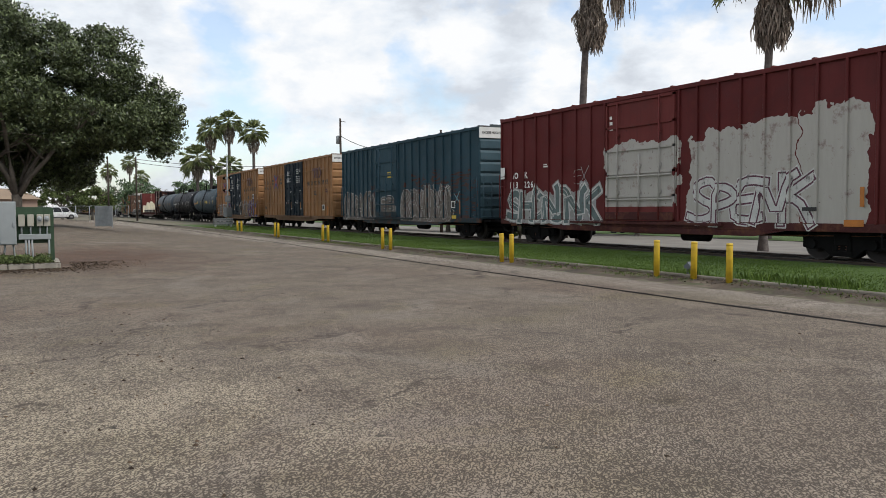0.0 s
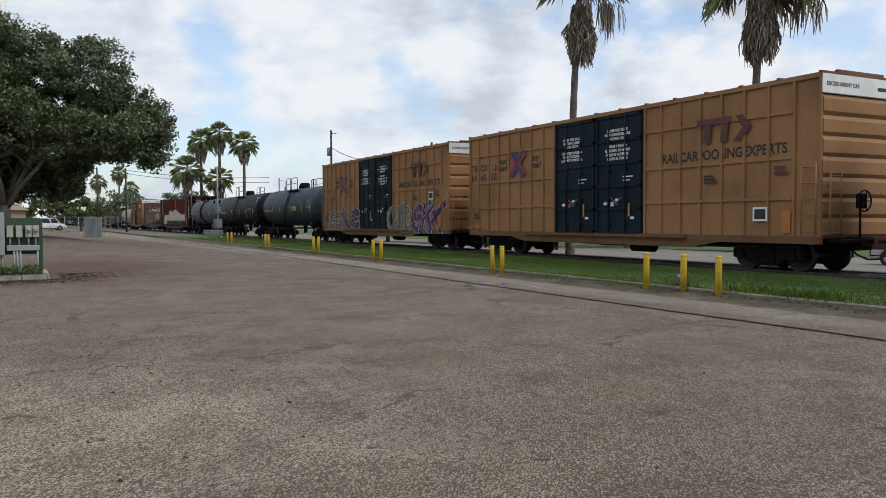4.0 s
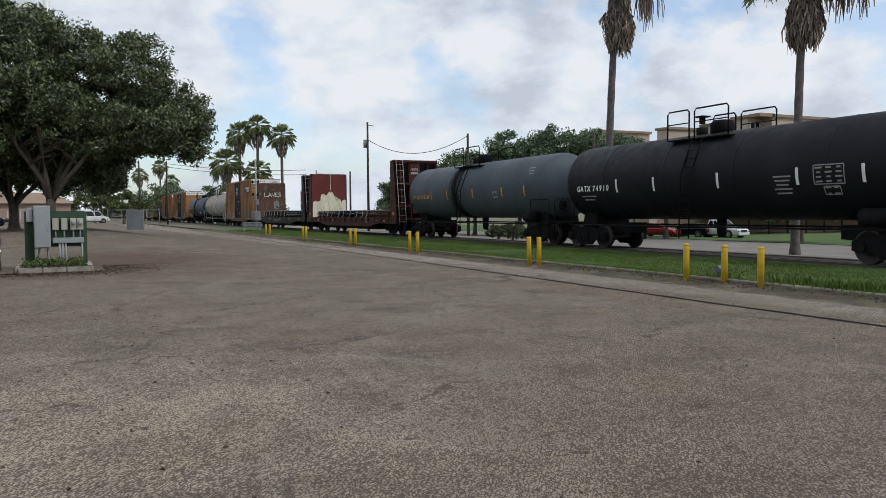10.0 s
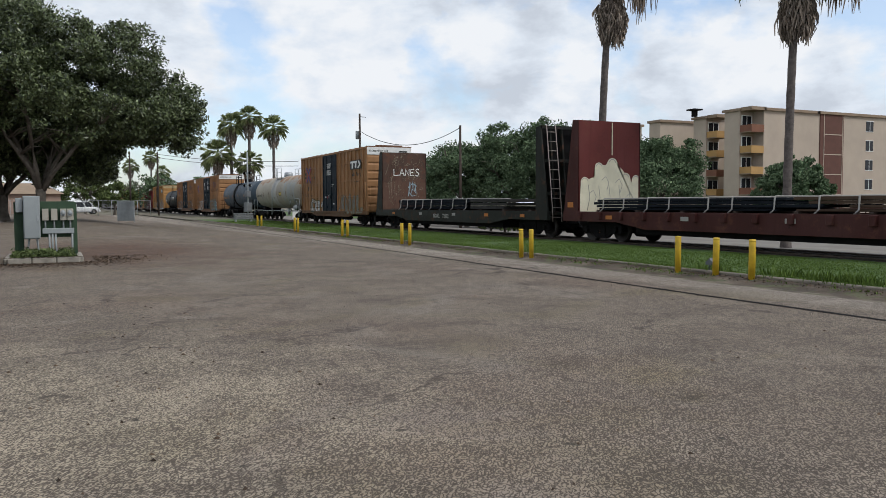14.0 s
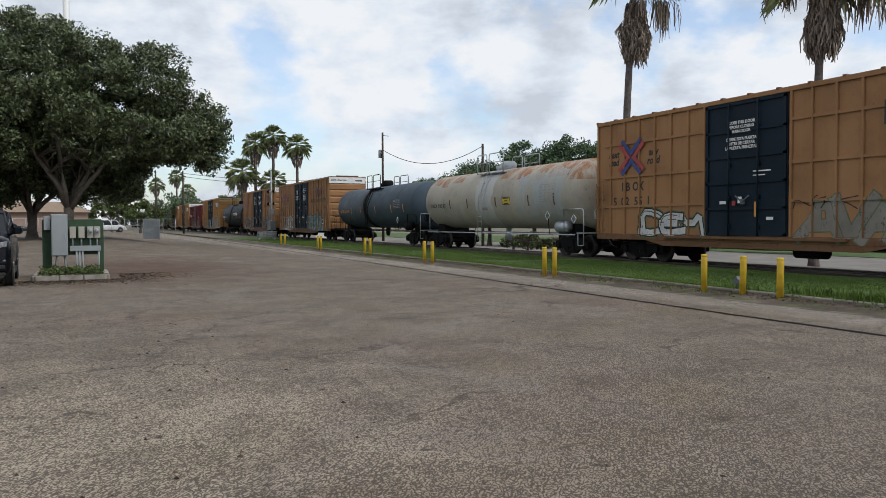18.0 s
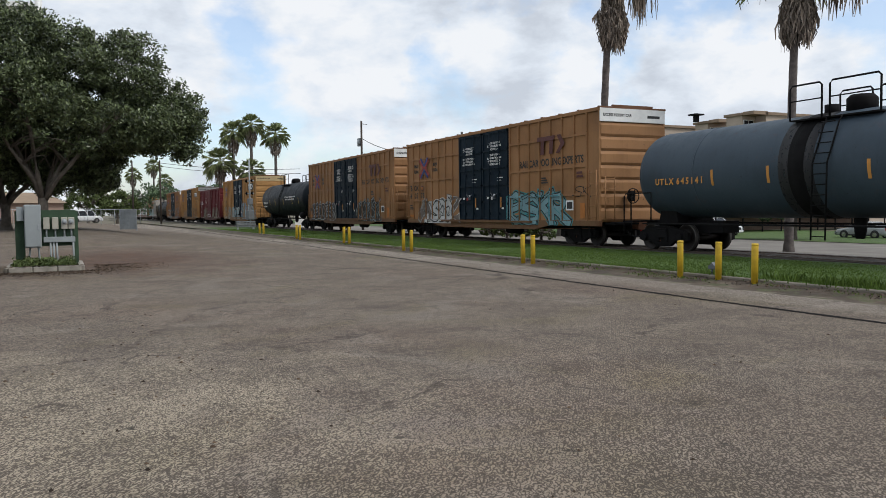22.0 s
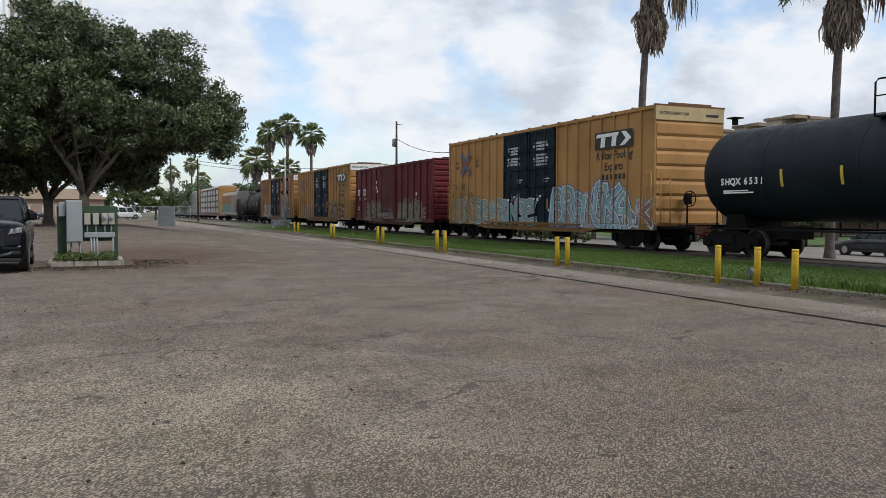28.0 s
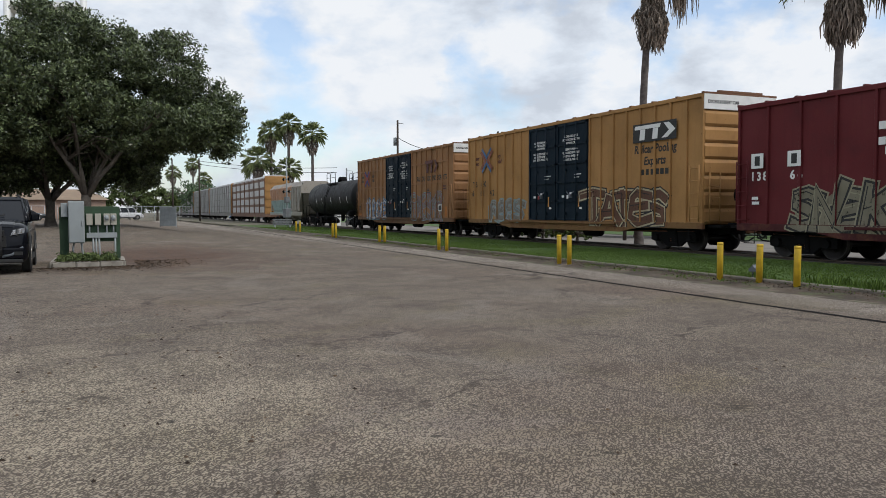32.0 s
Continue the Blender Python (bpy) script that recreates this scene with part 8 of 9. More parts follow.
ped = tagged(new("meter_pedestal"), "green board frame with grey cabinet and electric meters", "meter board")
ped.matrix_basis = pose(IX - 1.7, IY + 0.05, 0.12) @ Matrix.Diagonal((1, 0.82, 1, 1))
for y in (-0.95, 0.95):
    part("post", B((-0.05, 0.05, y - 0.075, y + 0.075, 0, 1.6)), M["green_board"], ped)
part("board", B((-0.02, 0.03, -0.95, 0.95, 0.55, 1.62), bev=0.006), M["green_board"], ped)
part("board", B((-0.03, 0.04, -0.98, -0.72, 0.12, 1.62), bev=0.006), M["green_board"], ped)
cb = part("cabinet", B((0.05, 0.33, -0.72, -0.18, 0.52, 1.78), bev=0.015), M["grey_enamel"], ped, "tall grey metal cabinet")
part("cabinet_door", B((0.33, 0.35, -0.69, -0.21, 0.55, 1.75), bev=0.006), M["grey_enamel"], cb)
part("handle", B((0.35, 0.38, -0.27, -0.24, 1.05, 1.2)), M["galv"], cb)
part("cabinet", B((0.05, 0.2, -0.96, -0.74, 1.30, 1.72), bev=0.01), M["grey_enamel"], ped, "small grey metal box")
part("trough", B((0.05, 0.2, -0.12, 0.92, 0.66, 0.82), bev=0.01), M["grey_enamel"], ped, "grey wiring trough")
for k, y in enumerate((-0.02, 0.27, 0.57, 0.80)):
    mt = part("meter_box", B((0.05, 0.19, y - 0.10, y + 0.11, 1.05, 1.40), bev=0.012), M["meter_beige"], ped, "beige meter box")
    bm = bmesh.new(); bm_lathe(bm, [(0.19, 0.075), (0.26, 0.07), (0.29, 0.05), (0.295, 0.01)], "x", 16)
    if k > 1:
        part("meter_dial", bm, M["grey_enamel"], mt, "round grey glass meter", (0, y, 1.27))
        bm = bmesh.new(); bm_lathe(bm, [(0.186, 0.088), (0.215, 0.088)], "x", 16)
        part("meter_ring", bm, M["galv"], mt, "", (0, y, 1.27))
    else:
        bm.free()
    bm = bmesh.new(); bm_tube(bm, [(0.1, y, 0.82), (0.1, y, 1.06)], 0.03, 8)
    part("conduit", bm, M["galv"], ped)
for y, y2 in ((-0.55, -0.62), (-0.3, -0.25), (0.1, 0.1), (0.2, 0.2), (0.3, 0.32), (0.85, 0.85)):
    bm = bmesh.new(); bm_tube(bm, [(0.15, y, 0.66 if y > 0 else 0.54), (0.15, (y + y2) / 2, 0.3), (0.15, y2, -0.02)], 0.034, 8)
    part("conduit", bm, M["grey_enamel"], ped)
bm = bmesh.new(); bm_tube(bm, [(0.25, -0.7, 0.06), (0.25, 0.4, 0.07)], 0.03, 8)
part("conduit", bm, M["galv"], ped)

rng = np.random.default_rng(5)
wd = tagged(new("weeds"), "low green weeds growing in the island", "weeds", kind="stuff")
cs = [(IX - 0.25 - 2.0 * rng.random() ** 1.5, IY - 0.78 + 1.55 * rng.random(), 0.15 + 0.17 * rng.random() ** 1.8) for _ in range(150)]
v, f = leaf_cloud(rng, cs, [0.13] * 150, 22, 0.045)
crown_mesh("leaves", v, f, M["shrub_leaf"], wd)
lt = tagged(new("leaf_litter"), "brown fallen leaves round the island", "leaves", kind="stuff")
n = 4200
ang, rad = rng.random(n) * 6.283, rng.random(n)
py = IY + 0.15 + rng.normal(size=n) * 1.05
px = IX + 0.0 + np.abs(rng.normal(size=n)) * 0.8
side = rng.random(n) < 0.3
px[side] = IX - rng.random(side.sum()) * 2.6
py[side] = IY + 1.3 + np.abs(rng.normal(size=side.sum())) * 0.8
cen = np.stack([px, py, np.where(px < IX + 0.12, np.where(np.abs(py - IY) < 1.0, 0.17, 0.015), 0.015)], 1)
a = rng.normal(size=(n, 3)) * np.array([1, 1, 0.25]); a /= np.linalg.norm(a, axis=1)[:, None]
bb = np.cross(a, np.array([0, 0, 1.0]) + rng.normal(size=(n, 3)) * 0.3)
bb /= np.linalg.norm(bb, axis=1)[:, None]
s = 0.028 * (0.6 + rng.random((n, 1)))
v = np.stack([cen - a * s, cen - bb * s * 0.5, cen + a * s, cen + bb * s * 0.5], 1).reshape(-1, 3)
v[:, 2] = np.maximum(v[:, 2], 0.006)
crown_mesh("litter", v, np.arange(4 * n).reshape(n, 4), M["dry_leaf"], lt)


def carport(x0, y, length, label):
    """Low flat-roofed parking shelter, open towards the road."""
    c = tagged(new("carport"), label, "carport")
    c.matrix_basis = pose(x0, y, drop(y) + 0.06, 0, 0, 90)
    h = length / 2
    part("roof", B((-h, h, -0.2, 5.4, 1.92, 2.02)), BROWN, c)
    part("fascia", B((-h, h, -0.26, -0.205, 1.78, 2.06)), BROWN, c, "dark brown fascia board")
    part("back_wall", B((-h, h, 5.2, 5.35, 0, 1.92)), WALLB, c, "beige back wall in shade")
    n = int(2 * h / 3.0)
    for k in range(n + 1):
        part("post", cached("carport_post", lambda bm: bm_box(bm, -0.06, 0.06, -0.06, 0.06, 0, 1.92)), M["black_steel"], c, "", (-h + 0.1 + (2 * h - 0.2) * k / n, 0.05, 0))
    return c


carport(-64.5, 80.0, 30.0, "long low carport with dark brown roof behind the lawn")

# ---- road vehicles ----
MOVERS = []


def glossy(name, col, spec=0.5):
    m, nt, p = nodes_of(name)
    v = coords(nt)
    c = ramp(nt, noise_fac(nt, v, 2.0, 5), [(0.3, tuple(q * 0.85 for q in col)), (0.7, tuple(min(1, q * 1.1) for q in col))])
    nt.links.new(c, p.inputs["Base Color"])
    nt.links.new(ramp(nt, noise_fac(nt, v, 12.0, 4), [(0.3, 0.10), (0.7, 0.20)]), p.inputs["Roughness"])
    p.inputs["Specular IOR Level"].default_value = spec
    return m


def loft(bm, sections):
    """Skin closed rings of equal length."""
    rings = [[bm.verts.new(p) for p in s] for s in sections]
    n = len(rings[0])
    for a, b in zip(rings, rings[1:]):
        for k in range(n):
            bm.faces.new((a[k], a[(k + 1) % n], b[(k + 1) % n], b[k]))
    bm.faces.new(rings[0][::-1]); bm.faces.new(rings[-1])


def vehicle(label, category, paint, L, W, low, cabin, wheel_r=0.34, wheels=None, bed=None, name="car"):
    """low: side line of the body as (x, z) along the top from rear to front; cabin: (rear foot, rear top, front top, front foot, top height). Front looks to +x."""
    ob = tagged(new(name), label, category)
    w = W / 2
    bm = bmesh.new()
    secs = []
    zb = 0.28
    for (x, z) in low:
        half = [(0.90, zb), (0.97, zb + 0.07), (1.0, zb + 0.24), (1.0, z - 0.30), (0.985, z - 0.15), (0.94, z - 0.05), (0.80, z), (0.35, z + 0.025)]
        k = 0.90 if x > L / 2 - 0.06 or x < -L / 2 + 0.06 else 1.0
        secs.append([(x, -w * k * a, b) for a, b in half] + [(x, w * k * a, b) for a, b in half[::-1]])
    loft(bm, secs)
    for f in bm.faces:
        f.smooth = True
    part("body", bm, paint, ob)
    r0, r1, f1, f0, zt = cabin
    zl = max(z for x, z in low if r0 - 0.2 <= x <= f0 + 0.2) - 0.04
    bm = bmesh.new()
    a = w * 0.90; b = w * 0.76
    loft(bm, [[(r0, -a, zl), (r0, a, zl), (f0, a, zl), (f0, -a, zl)], [(r1, -b, zt - 0.06), (r1, b, zt - 0.06), (f1, b, zt - 0.06), (f1, -b, zt - 0.06)]])
    part("glasshouse", bm, M["glass_dark"], ob, "dark tinted windows")
    bm = bmesh.new()
    loft(bm, [[(r1 - 0.06, -b - 0.02, zt - 0.07), (r1 - 0.06, b + 0.02, zt - 0.07), (f1 + 0.06, b + 0.02, zt - 0.07), (f1 + 0.06, -b - 0.02, zt - 0.07)], [(r1 + 0.1, -b + 0.08, zt), (r1 + 0.1, b - 0.08, zt), (f1 - 0.1, b - 0.08, zt), (f1 - 0.1, -b + 0.08, zt)]])
    part("roof", bm, paint, ob)
    for s in (-1, 1):
        for u in (0.0, 0.36, 0.68, 1.0):
            xb_, xt_ = r0 + (f0 - r0) * u, r1 + (f1 - r1) * u
            bm = bmesh.new(); bm_tube(bm, [(xb_, s * (a + 0.005), zl), (xt_, s * (b + 0.01), zt - 0.05)], 0.045, 5)
            part("pillar", bm, paint, ob)
        part("mirror", B((f0 - 0.45, f0 - 0.25, *sorted((s * w, s * (w + 0.2))), zl + 0.02, zl + 0.2), bev=0.03), paint, ob)
        part("sill", B((-L / 2 + 0.9, L / 2 - 0.9, *sorted((s * w * 0.9, s * (w + 0.01))), 0.24, 0.36)), M["rubber"], ob)
        zh = low[-1][1]
        bm = bmesh.new()
        V = [[bm.verts.new((xx, s * w * a, zh + b)) for a, b in ((0.60, -0.15), (0.91, -0.10), (0.93, 0.02), (0.66, -0.03))] for xx in (L / 2 - 0.12, L / 2 + 0.022)]
        for k in range(4):
            bm.faces.new((V[0][k], V[0][(k + 1) % 4], V[1][(k + 1) % 4], V[1][k]))
        bm.faces.new(V[0][::-1]); bm.faces.new(V[1])
        part("headlight", bm, M["lamp_glass"], ob, "clear chromed headlight")
        part("tail_light", B((-L / 2 + 0.0, -L / 2 + 0.12, *sorted((s * w * 0.62, s * w * 0.95)), 0.72, 0.95), bev=0.02), M["letter_red"], ob)
    for x in (wheels or (-L * 0.29, L * 0.31)):
        for s in (-1, 1):
            bm = bmesh.new(); bm_lathe(bm, [(-0.11, wheel_r * 0.6), (-0.11, wheel_r * 0.94), (-0.08, wheel_r), (0.08, wheel_r), (0.11, wheel_r * 0.94), (0.11, wheel_r * 0.6)], "y", 22)
            wh = part("wheel", bm, M["rubber"], ob, "", (x, s * (w - 0.085), wheel_r))
            bm = bmesh.new(); bm_lathe(bm, [(-0.112, wheel_r * 0.58), (-0.09, wheel_r * 0.5), (0.09, wheel_r * 0.5), (0.112, wheel_r * 0.58)], "y", 14)
            part("rim", bm, M["chrome"], wh)
            bm = bmesh.new(); bm_lathe(bm, [(-0.02, wheel_r * 1.13), (0.006, wheel_r * 1.13)], "y", 22)
            part("wheel_arch", bm, M["rubber"], ob, "", (x, s * w, wheel_r * 1.02))
    part("bumper", B((L / 2 - 0.1, L / 2 + 0.06, -w * 0.9, w * 0.9, 0.34, 0.58), bev=0.03), paint, ob)
    part("bumper", B((-L / 2 - 0.06, -L / 2 + 0.1, -w * 0.9, w * 0.9, 0.38, 0.6), bev=0.03), M["chrome"], ob)
    part("grille", B((L / 2 - 0.02, L / 2 + 0.03, -w * 0.5, w * 0.5, 0.6, 0.84)), M["rubber"], ob)
    if bed:
        for s in (-1, 1):
            part("bed_wall", B((bed[0], bed[1], *sorted((s * (w - 0.08), s * w)), 0.8, 1.12)), paint, ob)
    return ob


def sedan(paint, label, name="sedan"):
    return vehicle(label, "car", paint, 4.6, 1.8, [(-2.3, 0.82), (-2.1, 0.98), (-1.2, 1.0), (0.7, 0.98), (1.2, 0.93), (2.1, 0.80), (2.3, 0.62)], (-1.75, -0.95, 0.35, 1.15, 1.45), name=name)


def pickup(paint, label, name="pickup_truck"):
    return vehicle(label, "pickup", paint, 5.6, 1.95, [(-2.8, 0.98), (-2.7, 1.05), (-0.7, 1.05), (0.9, 1.08), (1.5, 1.06), (2.65, 0.98), (2.8, 0.75)], (-0.75, -0.6, 0.55, 1.3, 1.82), 0.39, (-1.75, 1.75), (-2.78, -0.75), name=name)


P_SLATE = glossy("slate_grey_paint", (0.09, 0.095, 0.10))
P_GREY, P_BLUE, P_NAVY = glossy("silver_paint", (0.38, 0.39, 0.40)), glossy("bright_blue_paint", (0.02, 0.16, 0.48)), glossy("navy_paint", (0.02, 0.04, 0.16))
P_WHITE, P_DARK, P_RED, P_BLK = glossy("white_car_paint", (0.66, 0.67, 0.68)), glossy("charcoal_paint", (0.035, 0.038, 0.042)), glossy("red_car_paint", (0.30, 0.015, 0.02)), glossy("black_car_paint", (0.003, 0.0038, 0.0065), 0.22)


def drive(ob, y, t0, x0, v):
    """Steady drive along the road towards -x."""
    z = 0.02 + drop(y)
    MOVERS.append((ob, [(t, pose(x0 + v * (t - t0), y, z, 0, 0, 180)) for t in (0.0, 8.0, 16.0, 24.0, 32.0)]))


drive(pickup(P_GREY, "silver pickup truck driving along the road behind the railway"), 40.0, 5.0, -34.1, -10.9)
drive(vehicle("small bright blue car driving along the road", "car", P_BLUE, 3.7, 1.65, [(-1.85, 0.80), (-1.7, 0.92), (-0.9, 0.95), (0.6, 0.93), (1.0, 0.88), (1.7, 0.76), (1.85, 0.60)], (-1.6, -1.2, 0.25, 0.95, 1.42), 0.30, name="hatchback"), 40.0, 7.0, -32.9, -9.6)
drive(vehicle("dark grey sport utility car driving along the road", "car", P_SLATE, 4.5, 1.85, [(-2.25, 0.9), (-2.15, 1.0), (-0.9, 1.02), (0.8, 1.02), (1.2, 0.99), (2.05, 0.88), (2.25, 0.66)], (-2.1, -1.7, 0.2, 1.15, 1.62), 0.35, (-1.32, 1.38), name="crossover_car"), 40.6, 12.0, -37.9, -9.2)
drive(sedan(P_NAVY, "dark blue car driving along the road"), 39.7, 17.4, -47.8, -8.0)
drive(sedan(P_DARK, "dark grey car driving along the road"), 39.7, 23.8, -38.8, -11.3)
drive(sedan(P_GREY, "silver car driving along the road"), 40.6, 27.5, -41.8, -20.3)
drive(sedan(P_DARK, "charcoal car driving along the road"), 39.4, 28.1, -31.7, -11.3)
for (fn, pt, x, y, rz, lab) in ((sedan, P_RED, -64.6, 55.3, 20, "red car parked on the far side of the lawn"), (sedan, P_BLK, -62.4, 57.6, 200, "black car parked beside a white pickup"),
                                (pickup, P_WHITE, -59.8, 59.0, 10, "white pickup truck parked beyond the lawn"), (sedan, P_GREY, -46.0, 63.0, 185, "grey car parked beyond the lawn")):
    ob = fn(pt, lab)
    ob.matrix_basis = pose(x, y, drop(y), 0, 0, rz)

# dark police-style sport utility vehicle at the lot's edge, facing the camera
suv = vehicle("black sport utility vehicle with push bar parked on the lot", "car", P_BLK, 4.95, 1.98, [(-2.47, 1.05), (-2.35, 1.15), (-1.2, 1.17), (0.9, 1.17), (1.35, 1.16), (2.05, 1.12), (2.32, 1.07), (2.47, 1.00)], (-2.3, -2.05, 0.25, 1.05, 1.72), 0.40, (-1.45, 1.55), name="suv")
suv.matrix_basis = pose(-25.0, -2.78, 0, 0, 0, 2) @ Matrix.Diagonal((1, 1, 1.16, 1))
for y in (-0.38, 0.38):
    bm = bmesh.new(); bm_tube(bm, [(2.55, y, 0.42), (2.62, y, 0.7), (2.60, y, 1.06)], 0.035, 6)
    part("push_bar", bm, M["rubber"], suv)
for z in (0.55, 0.95):
    bm = bmesh.new(); bm_tube(bm, [(2.60, -0.40, z), (2.60, 0.40, z)], 0.03, 6)
    part("push_bar", bm, M["rubber"], suv)

part("grille", B((2.46, 2.50, -0.46, 0.46, 0.70, 0.97), bev=0.01), M["rubber"], suv)
for z in (0.75, 0.83, 0.91):
    part("grille_bar", B((2.49, 2.515, -0.44, 0.44, z - 0.008, z + 0.008)), P_BLK, suv)
for s in (-1, 1):
    part("fog_light", B((2.47, 2.55, *sorted((s * 0.66, s * 0.86)), 0.42, 0.50), bev=0.01), M["rubber"], suv)
    part("lamp_divider", B((2.44, 2.497, *sorted((s * 0.72, s * 0.755)), 0.84, 1.0)), M["rubber"], suv)
bm = bmesh.new()
loft(bm, [[(x, -0.74 * k, z - 0.03), (x, -0.70 * k, z + 0.020), (x, -0.42 * k, z + 0.034), (x, -0.34 * k, z + 0.022), (x, 0.34 * k, z + 0.022), (x, 0.42 * k, z + 0.034), (x, 0.70 * k, z + 0.020), (x, 0.74 * k, z - 0.03)] for x, z, k in ((1.12, 1.175, 1.0), (1.6, 1.155, 0.99), (2.1, 1.12, 0.97), (2.36, 1.065, 0.95), (2.46, 1.01, 0.92))])
part("hood", bm, P_BLK, suv)
for s in (-1, 1):
    for x in (-1.45, 1.55):
        bm = bmesh.new()
        bm_tube(bm, [(x + 0.47 * math.cos(q * math.pi / 10), s * 0.985, 0.40 + 0.45 * math.sin(q * math.pi / 10)) for q in range(11)], 0.038, 6)
        part("fender_flare", bm, M["rubber"], suv)
    bm = bmesh.new()
    bm_tube(bm, [(2.52, s * 0.40, 0.40), (2.53, s * 0.62, 0.44), (2.45, s * 0.86, 0.60)], 0.03, 6)
    part("fascia_trim", bm, M["grey_fitting"], suv, "grey curved bumper trim")
    part("reflector_bowl", B((2.47, 2.512, *sorted((s * 0.64, s * 0.71)), 0.87, 0.96), bev=0.01), M["chrome"], suv)
    part("reflector_bowl", B((2.46, 2.508, *sorted((s * 0.77, s * 0.85)), 0.90, 0.99), bev=0.01), M["chrome"], suv)
    bm = bmesh.new()
    bm_tube(bm, [(1.02, s * 0.1 - 0.3, 1.19), (0.86, s * 0.1 + 0.28, 1.30)], 0.012, 5)
    part("wiper", bm, M["rubber"], suv)
bm = bmesh.new()
bm_tube(bm, [(-2.0, -0.62, 1.75), (0.15, -0.62, 1.75)], 0.02, 6)
part("roof_rail", bm, M["rubber"], suv)
bm = bmesh.new()
bm_tube(bm, [(-2.0, 0.62, 1.75), (0.15, 0.62, 1.75)], 0.02, 6)
part("roof_rail", bm, M["rubber"], suv)
part("bumper_lip", B((2.42, 2.56, -0.86, 0.86, 0.26, 0.34), bev=0.02), M["rubber"], suv, "dark lower bumper lip")

# white passenger van by the fence
van = vehicle("white passenger van parked by the fence", "van", P_WHITE, 4.9, 1.9, [(-2.45, 1.1), (-2.35, 1.15), (-0.8, 1.15), (1.0, 1.15), (1.5, 1.1), (2.2, 0.98), (2.45, 0.78)], (-2.4, -2.35, 0.9, 1.55, 1.95), 0.36, (-1.5, 1.5), name="van")
van.matrix_basis = pose(-139.0, 3.6, rise(-139, 3.6), 0, 0, 100)

# parked cars far off by the fence
for (x, y, rz, pt) in ((-108, -8.6, 95, P_DARK),):
    ob = sedan(pt, "dark car parked by the fence")
    ob.matrix_basis = pose(x, y, rise(x, y), 0, 0, rz)

# ---- grass, weeds and litter ----
def blades(name, label, n, xr, yr, h, seed, mat, zf, clumpy=0.0):
    rng = np.random.default_rng(seed)
    x, y = rng.uniform(*xr, n), rng.uniform(*yr, n)
    if clumpy:
        k = max(8, int(n / 60))
        cx, cy = rng.uniform(*xr, k), rng.uniform(*yr, k)
        pick = rng.integers(0, k, n)
        x, y = cx[pick] + rng.normal(size=n) * clumpy, cy[pick] + rng.normal(size=n) * clumpy * 0.5
    z = zf
    a = rng.uniform(0, 6.283, n)
    hh = h * (0.5 + rng.random(n))
    w = 0.006 + 0.010 * rng.random(n)
    lean = rng.normal(size=(n, 2)) * (0.35 * hh[:, None])
    d = np.stack([np.cos(a) * w, np.sin(a) * w, np.zeros(n)], 1)
    b = np.stack([x, y, np.full(n, z)], 1)
    m = b + np.stack([lean[:, 0] * 0.4, lean[:, 1] * 0.4, hh * 0.6], 1)
    t = b + np.stack([lean[:, 0], lean[:, 1], hh], 1)
    v = np.stack([b - d, b + d, m + d * 0.7, t, m - d * 0.7], 1).reshape(-1, 3)
    th = tagged(new(name), label, "grass", kind="stuff")
    crown_mesh("blades", v, np.arange(5 * n).reshape(n, 5), M[mat], th)


blades("lawn_blades", "short green grass blades of the strip", 110000, (-34, 2), (12.97, 18.3), 0.018, 1, "grass_blade", 0.10)
blades("lawn_blades", "short green grass blades of the strip", 50000, (-75, -34), (13.0, 18.3), 0.025, 2, "grass_blade", 0.10)
blades("tall_weeds", "taller weeds along the kerb", 4500, (-34, 2), (12.98, 13.2), 0.05, 3, "grass_blade", 0.09, 0.35)
blades("verge_weeds", "weeds in the dirt before the kerb", 2500, (-50, 2), (12.45, 12.84), 0.035, 4, "grass_blade", 0.03, 0.4)
blades("post_weeds", "tuft of weeds round the yellow posts", 700, (-13.6, -9.5), (12.95, 13.6), 0.14, 6, "grass_blade", 0.1, 0.25)


def specks(n, xr, yr, seed):
    rng = np.random.default_rng(seed)
    x, y = rng.uniform(*xr, n), rng.uniform(*yr, n)
    s = 0.008 + 0.02 * rng.random(n) ** 3
    a = rng.uniform(0, 6.283, n)
    vs, fs = [], []
    for k in range(n):
        c, q = math.cos(a[k]) * s[k], math.sin(a[k]) * s[k]
        z = rise(x[k], y[k])
        i = len(vs)
        vs += [(x[k] - c, y[k] - q, z + 0.001), (x[k] + q * 0.6, y[k] - c * 0.6, z + 0.001), (x[k] + c, y[k] + q, z + 0.001), (x[k] - q * 0.6, y[k] + c * 0.6, z + 0.001), (x[k], y[k], z + s[k] * 0.7)]
        fs += [(i, i + 1, i + 4), (i + 1, i + 2, i + 4), (i + 2, i + 3, i + 4), (i + 3, i, i + 4)]
    th = tagged(new("debris"), "small dark stones and leaf scraps on the lot", "debris", kind="stuff")
    me = bpy.data.meshes.new("scraps"); me.from_pydata(vs, [], fs); me.materials.append(M["dry_leaf"])
    ob = new("scraps", me); ob.parent = th


specks(900, (-24, -2), (-8, 10), 4)
specks(420, (-15, -5), (-2.5, 2.2), 9)

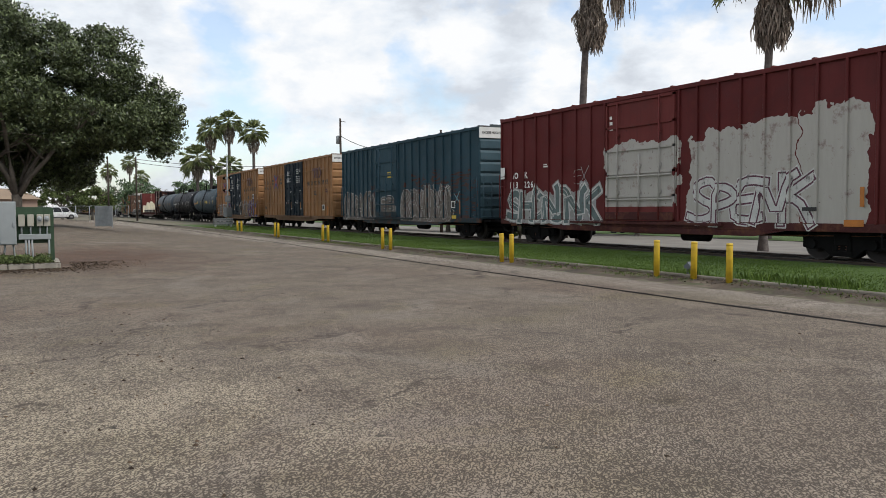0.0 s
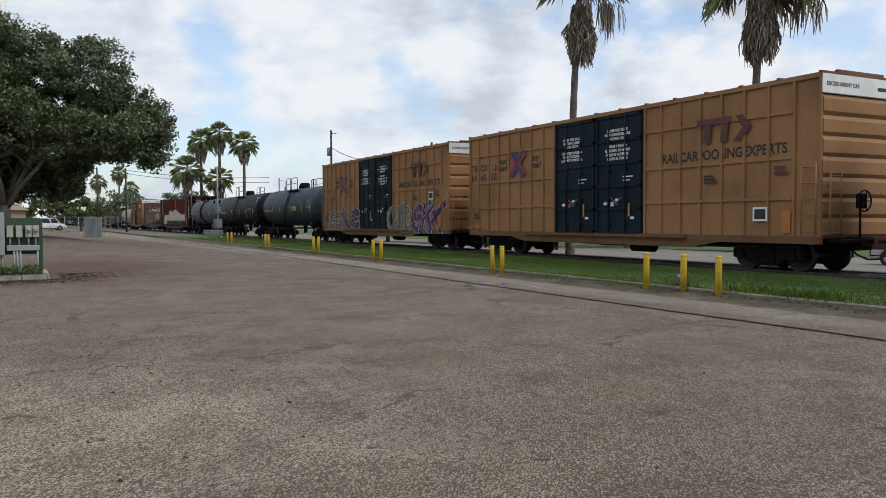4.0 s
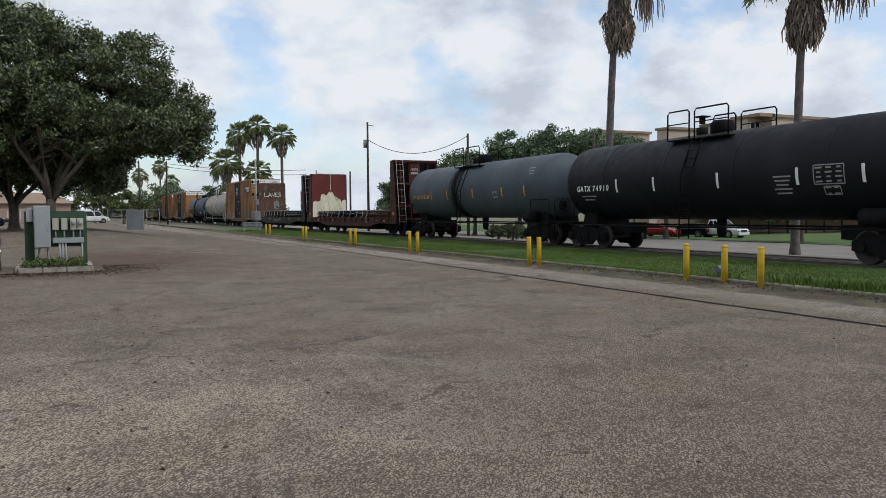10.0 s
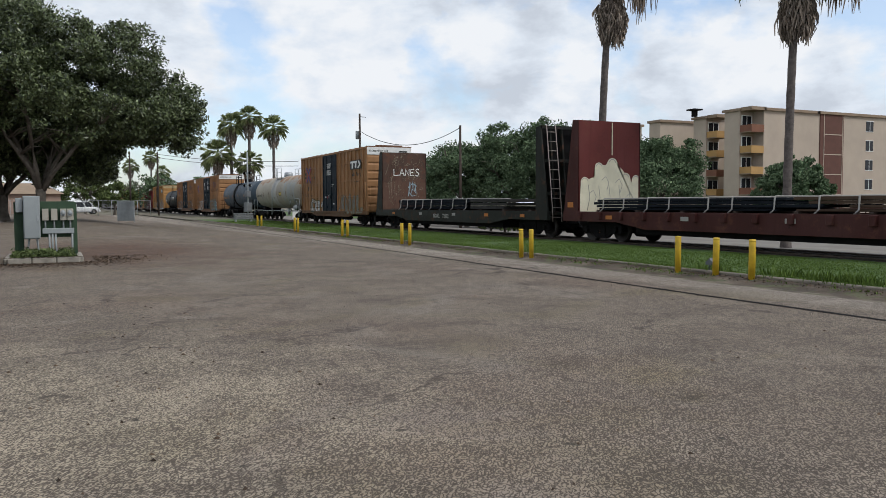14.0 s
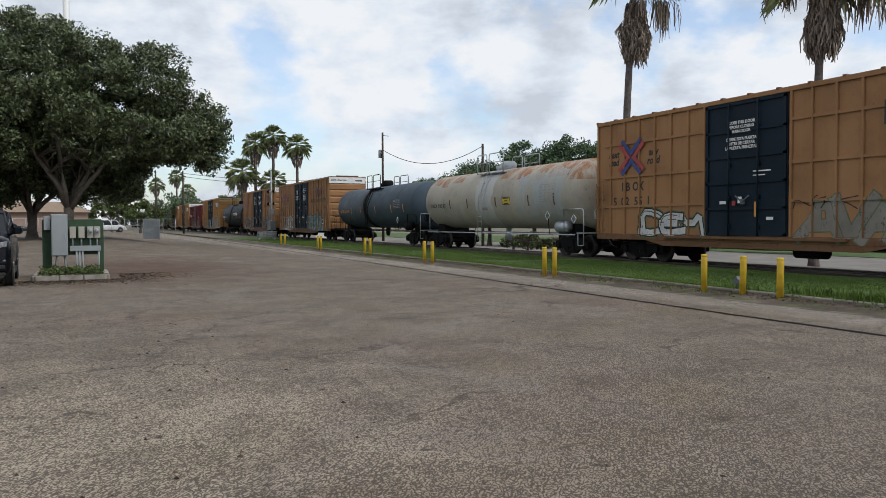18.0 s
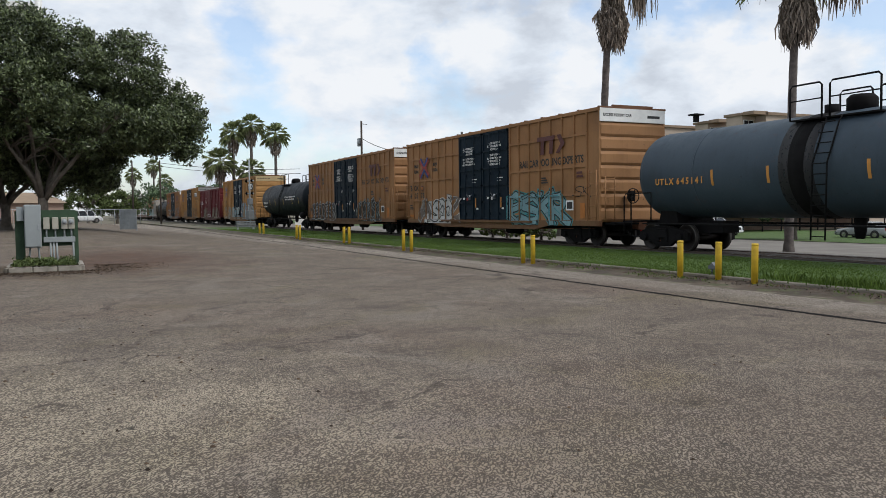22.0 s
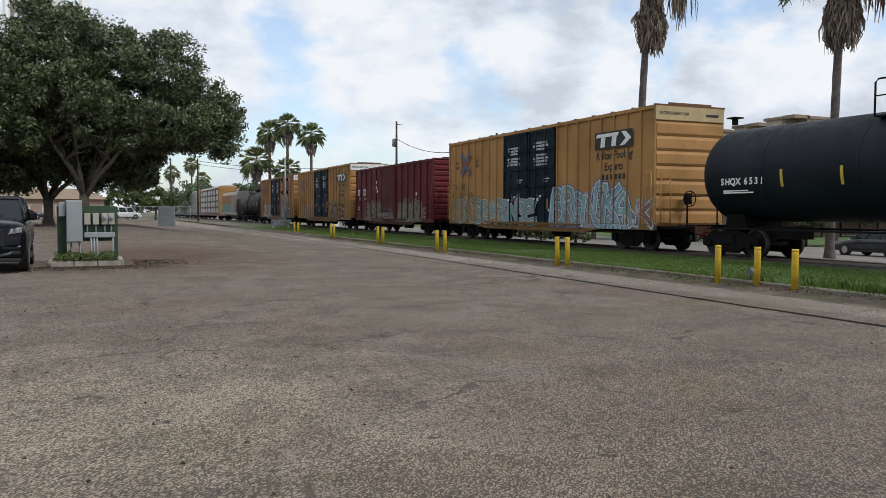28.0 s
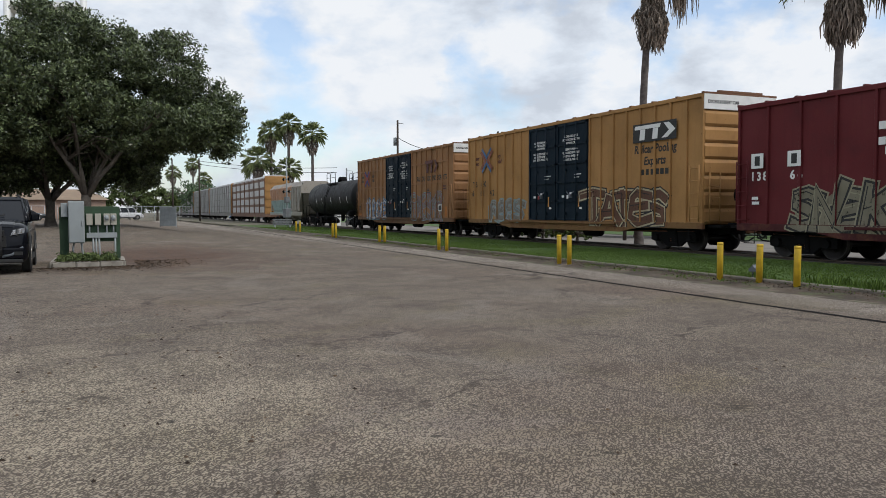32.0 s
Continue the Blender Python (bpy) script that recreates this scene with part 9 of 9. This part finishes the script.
# bushes and small trees at the far left edge and behind the road
for k, (x, y, h, s, sd) in enumerate(((-146, 4.2, 7.5, 5.0, 61), (-140, -7.0, 5.0, 4.5, 62), (-150, 9.0, 6.5, 4.5, 63), (-118, -18, 7, 6, 64))):
    oak("light green tree beyond the fence", (x, y, rise(x, y)), h, s, sd, 0.2, 0.22, 60, 90, 1.8, "small_tree", "shrub_leaf", 0.15)
for k, (x, y, h, s, sd) in enumerate(((-38.5, 22.6, 1.2, 0.9, 71), (-36.8, 22.7, 0.9, 0.7, 72), (-40.3, 22.7, 1.0, 0.9, 76), (-35.3, 22.8, 0.9, 0.8, 77), (-170, 30, 9, 8, 73), (-190, 20, 9, 9, 74), (-185, 36, 10, 10, 75))):
    oak("leafy green bush beside the track" if k < 4 else "distant dark green tree", (x, y, drop(y)), h, s, sd, 0.06 if k < 4 else 0.3, 0.06 if k < 4 else 0.3, 40 if k < 4 else 60, 40 if k < 4 else 80, 0.3 if k < 4 else 2.5, "bush" if k < 4 else "far_tree", "shrub_leaf" if k < 4 else "tree_leaf", 0.05 if k < 4 else 0.15)


def verge_litter(n, xr, seed):
    rng = np.random.default_rng(seed)
    x = rng.uniform(*xr, n)
    y = 12.84 - np.abs(rng.normal(size=n)) * 0.22
    c = np.stack([x, y, np.full(n, 0.075)], 1)
    c[:, 2] = [verge_rise(a, b) - 0.005 for a, b in zip(x, y)]
    c[:, 2] = np.maximum(c[:, 2], 0.01)
    a = rng.normal(size=(n, 3)) * np.array([1, 1, 0.3]); a /= np.linalg.norm(a, axis=1)[:, None]
    b = np.cross(a, np.array([0, 0, 1.0]) + rng.normal(size=(n, 3)) * 0.3)
    s = 0.022 * (0.5 + rng.random((n, 1)))
    v = np.stack([c - a * s, c - b * s * 0.5, c + a * s, c + b * s * 0.5], 1).reshape(-1, 3)
    th = tagged(new("kerb_litter"), "dead leaves and dirt caught along the kerb", "leaves", kind="stuff")
    crown_mesh("litter", v, np.arange(4 * n).reshape(n, 4), M["dry_leaf"], th)


verge_litter(9000, (-48, 2), 17)

rng = np.random.default_rng(44)
hd = tagged(new("hedge"), "low dark green hedge beyond the road", "hedge", kind="stuff")
cs = [(x, 68.0 + 0.3 * rng.normal(), drop(68.0) + 0.25 + 0.8 * rng.random()) for x in np.arange(-50, 6, 0.3)]
v, f = leaf_cloud(rng, cs, [0.5] * len(cs), 60, 0.09)
crown_mesh("leaves", v, f, M["tree_leaf"], hd)



# ---- everything that moves ----
def motions():
    times = [2.0 * k for k in range(17)]
    for car, x0 in CARS:
        walk(car, [(t, pose(x0 + train_run(t), TRACK_Y, RAIL_Z)) for t in times])
    # all axles turn alike: the first is keyed, the others share its keys
    first = WHEELSETS[0]
    n = 32 * 15
    walk(first, [(k / 15.0, pose(0, 0, 0, 0, math.degrees(train_run(k / 15.0) / WHEEL_R) % 360.0, 0)) for k in range(n + 1)])
    for ws in WHEELSETS[1:]:
        ws.rotation_mode = "QUATERNION"
        keys = ws.animation_data_create()
        keys.action = first.animation_data.action
        keys.action_slot = first.animation_data.action_slot
    for thing, rows in MOVERS:
        walk(thing, rows)


motions()
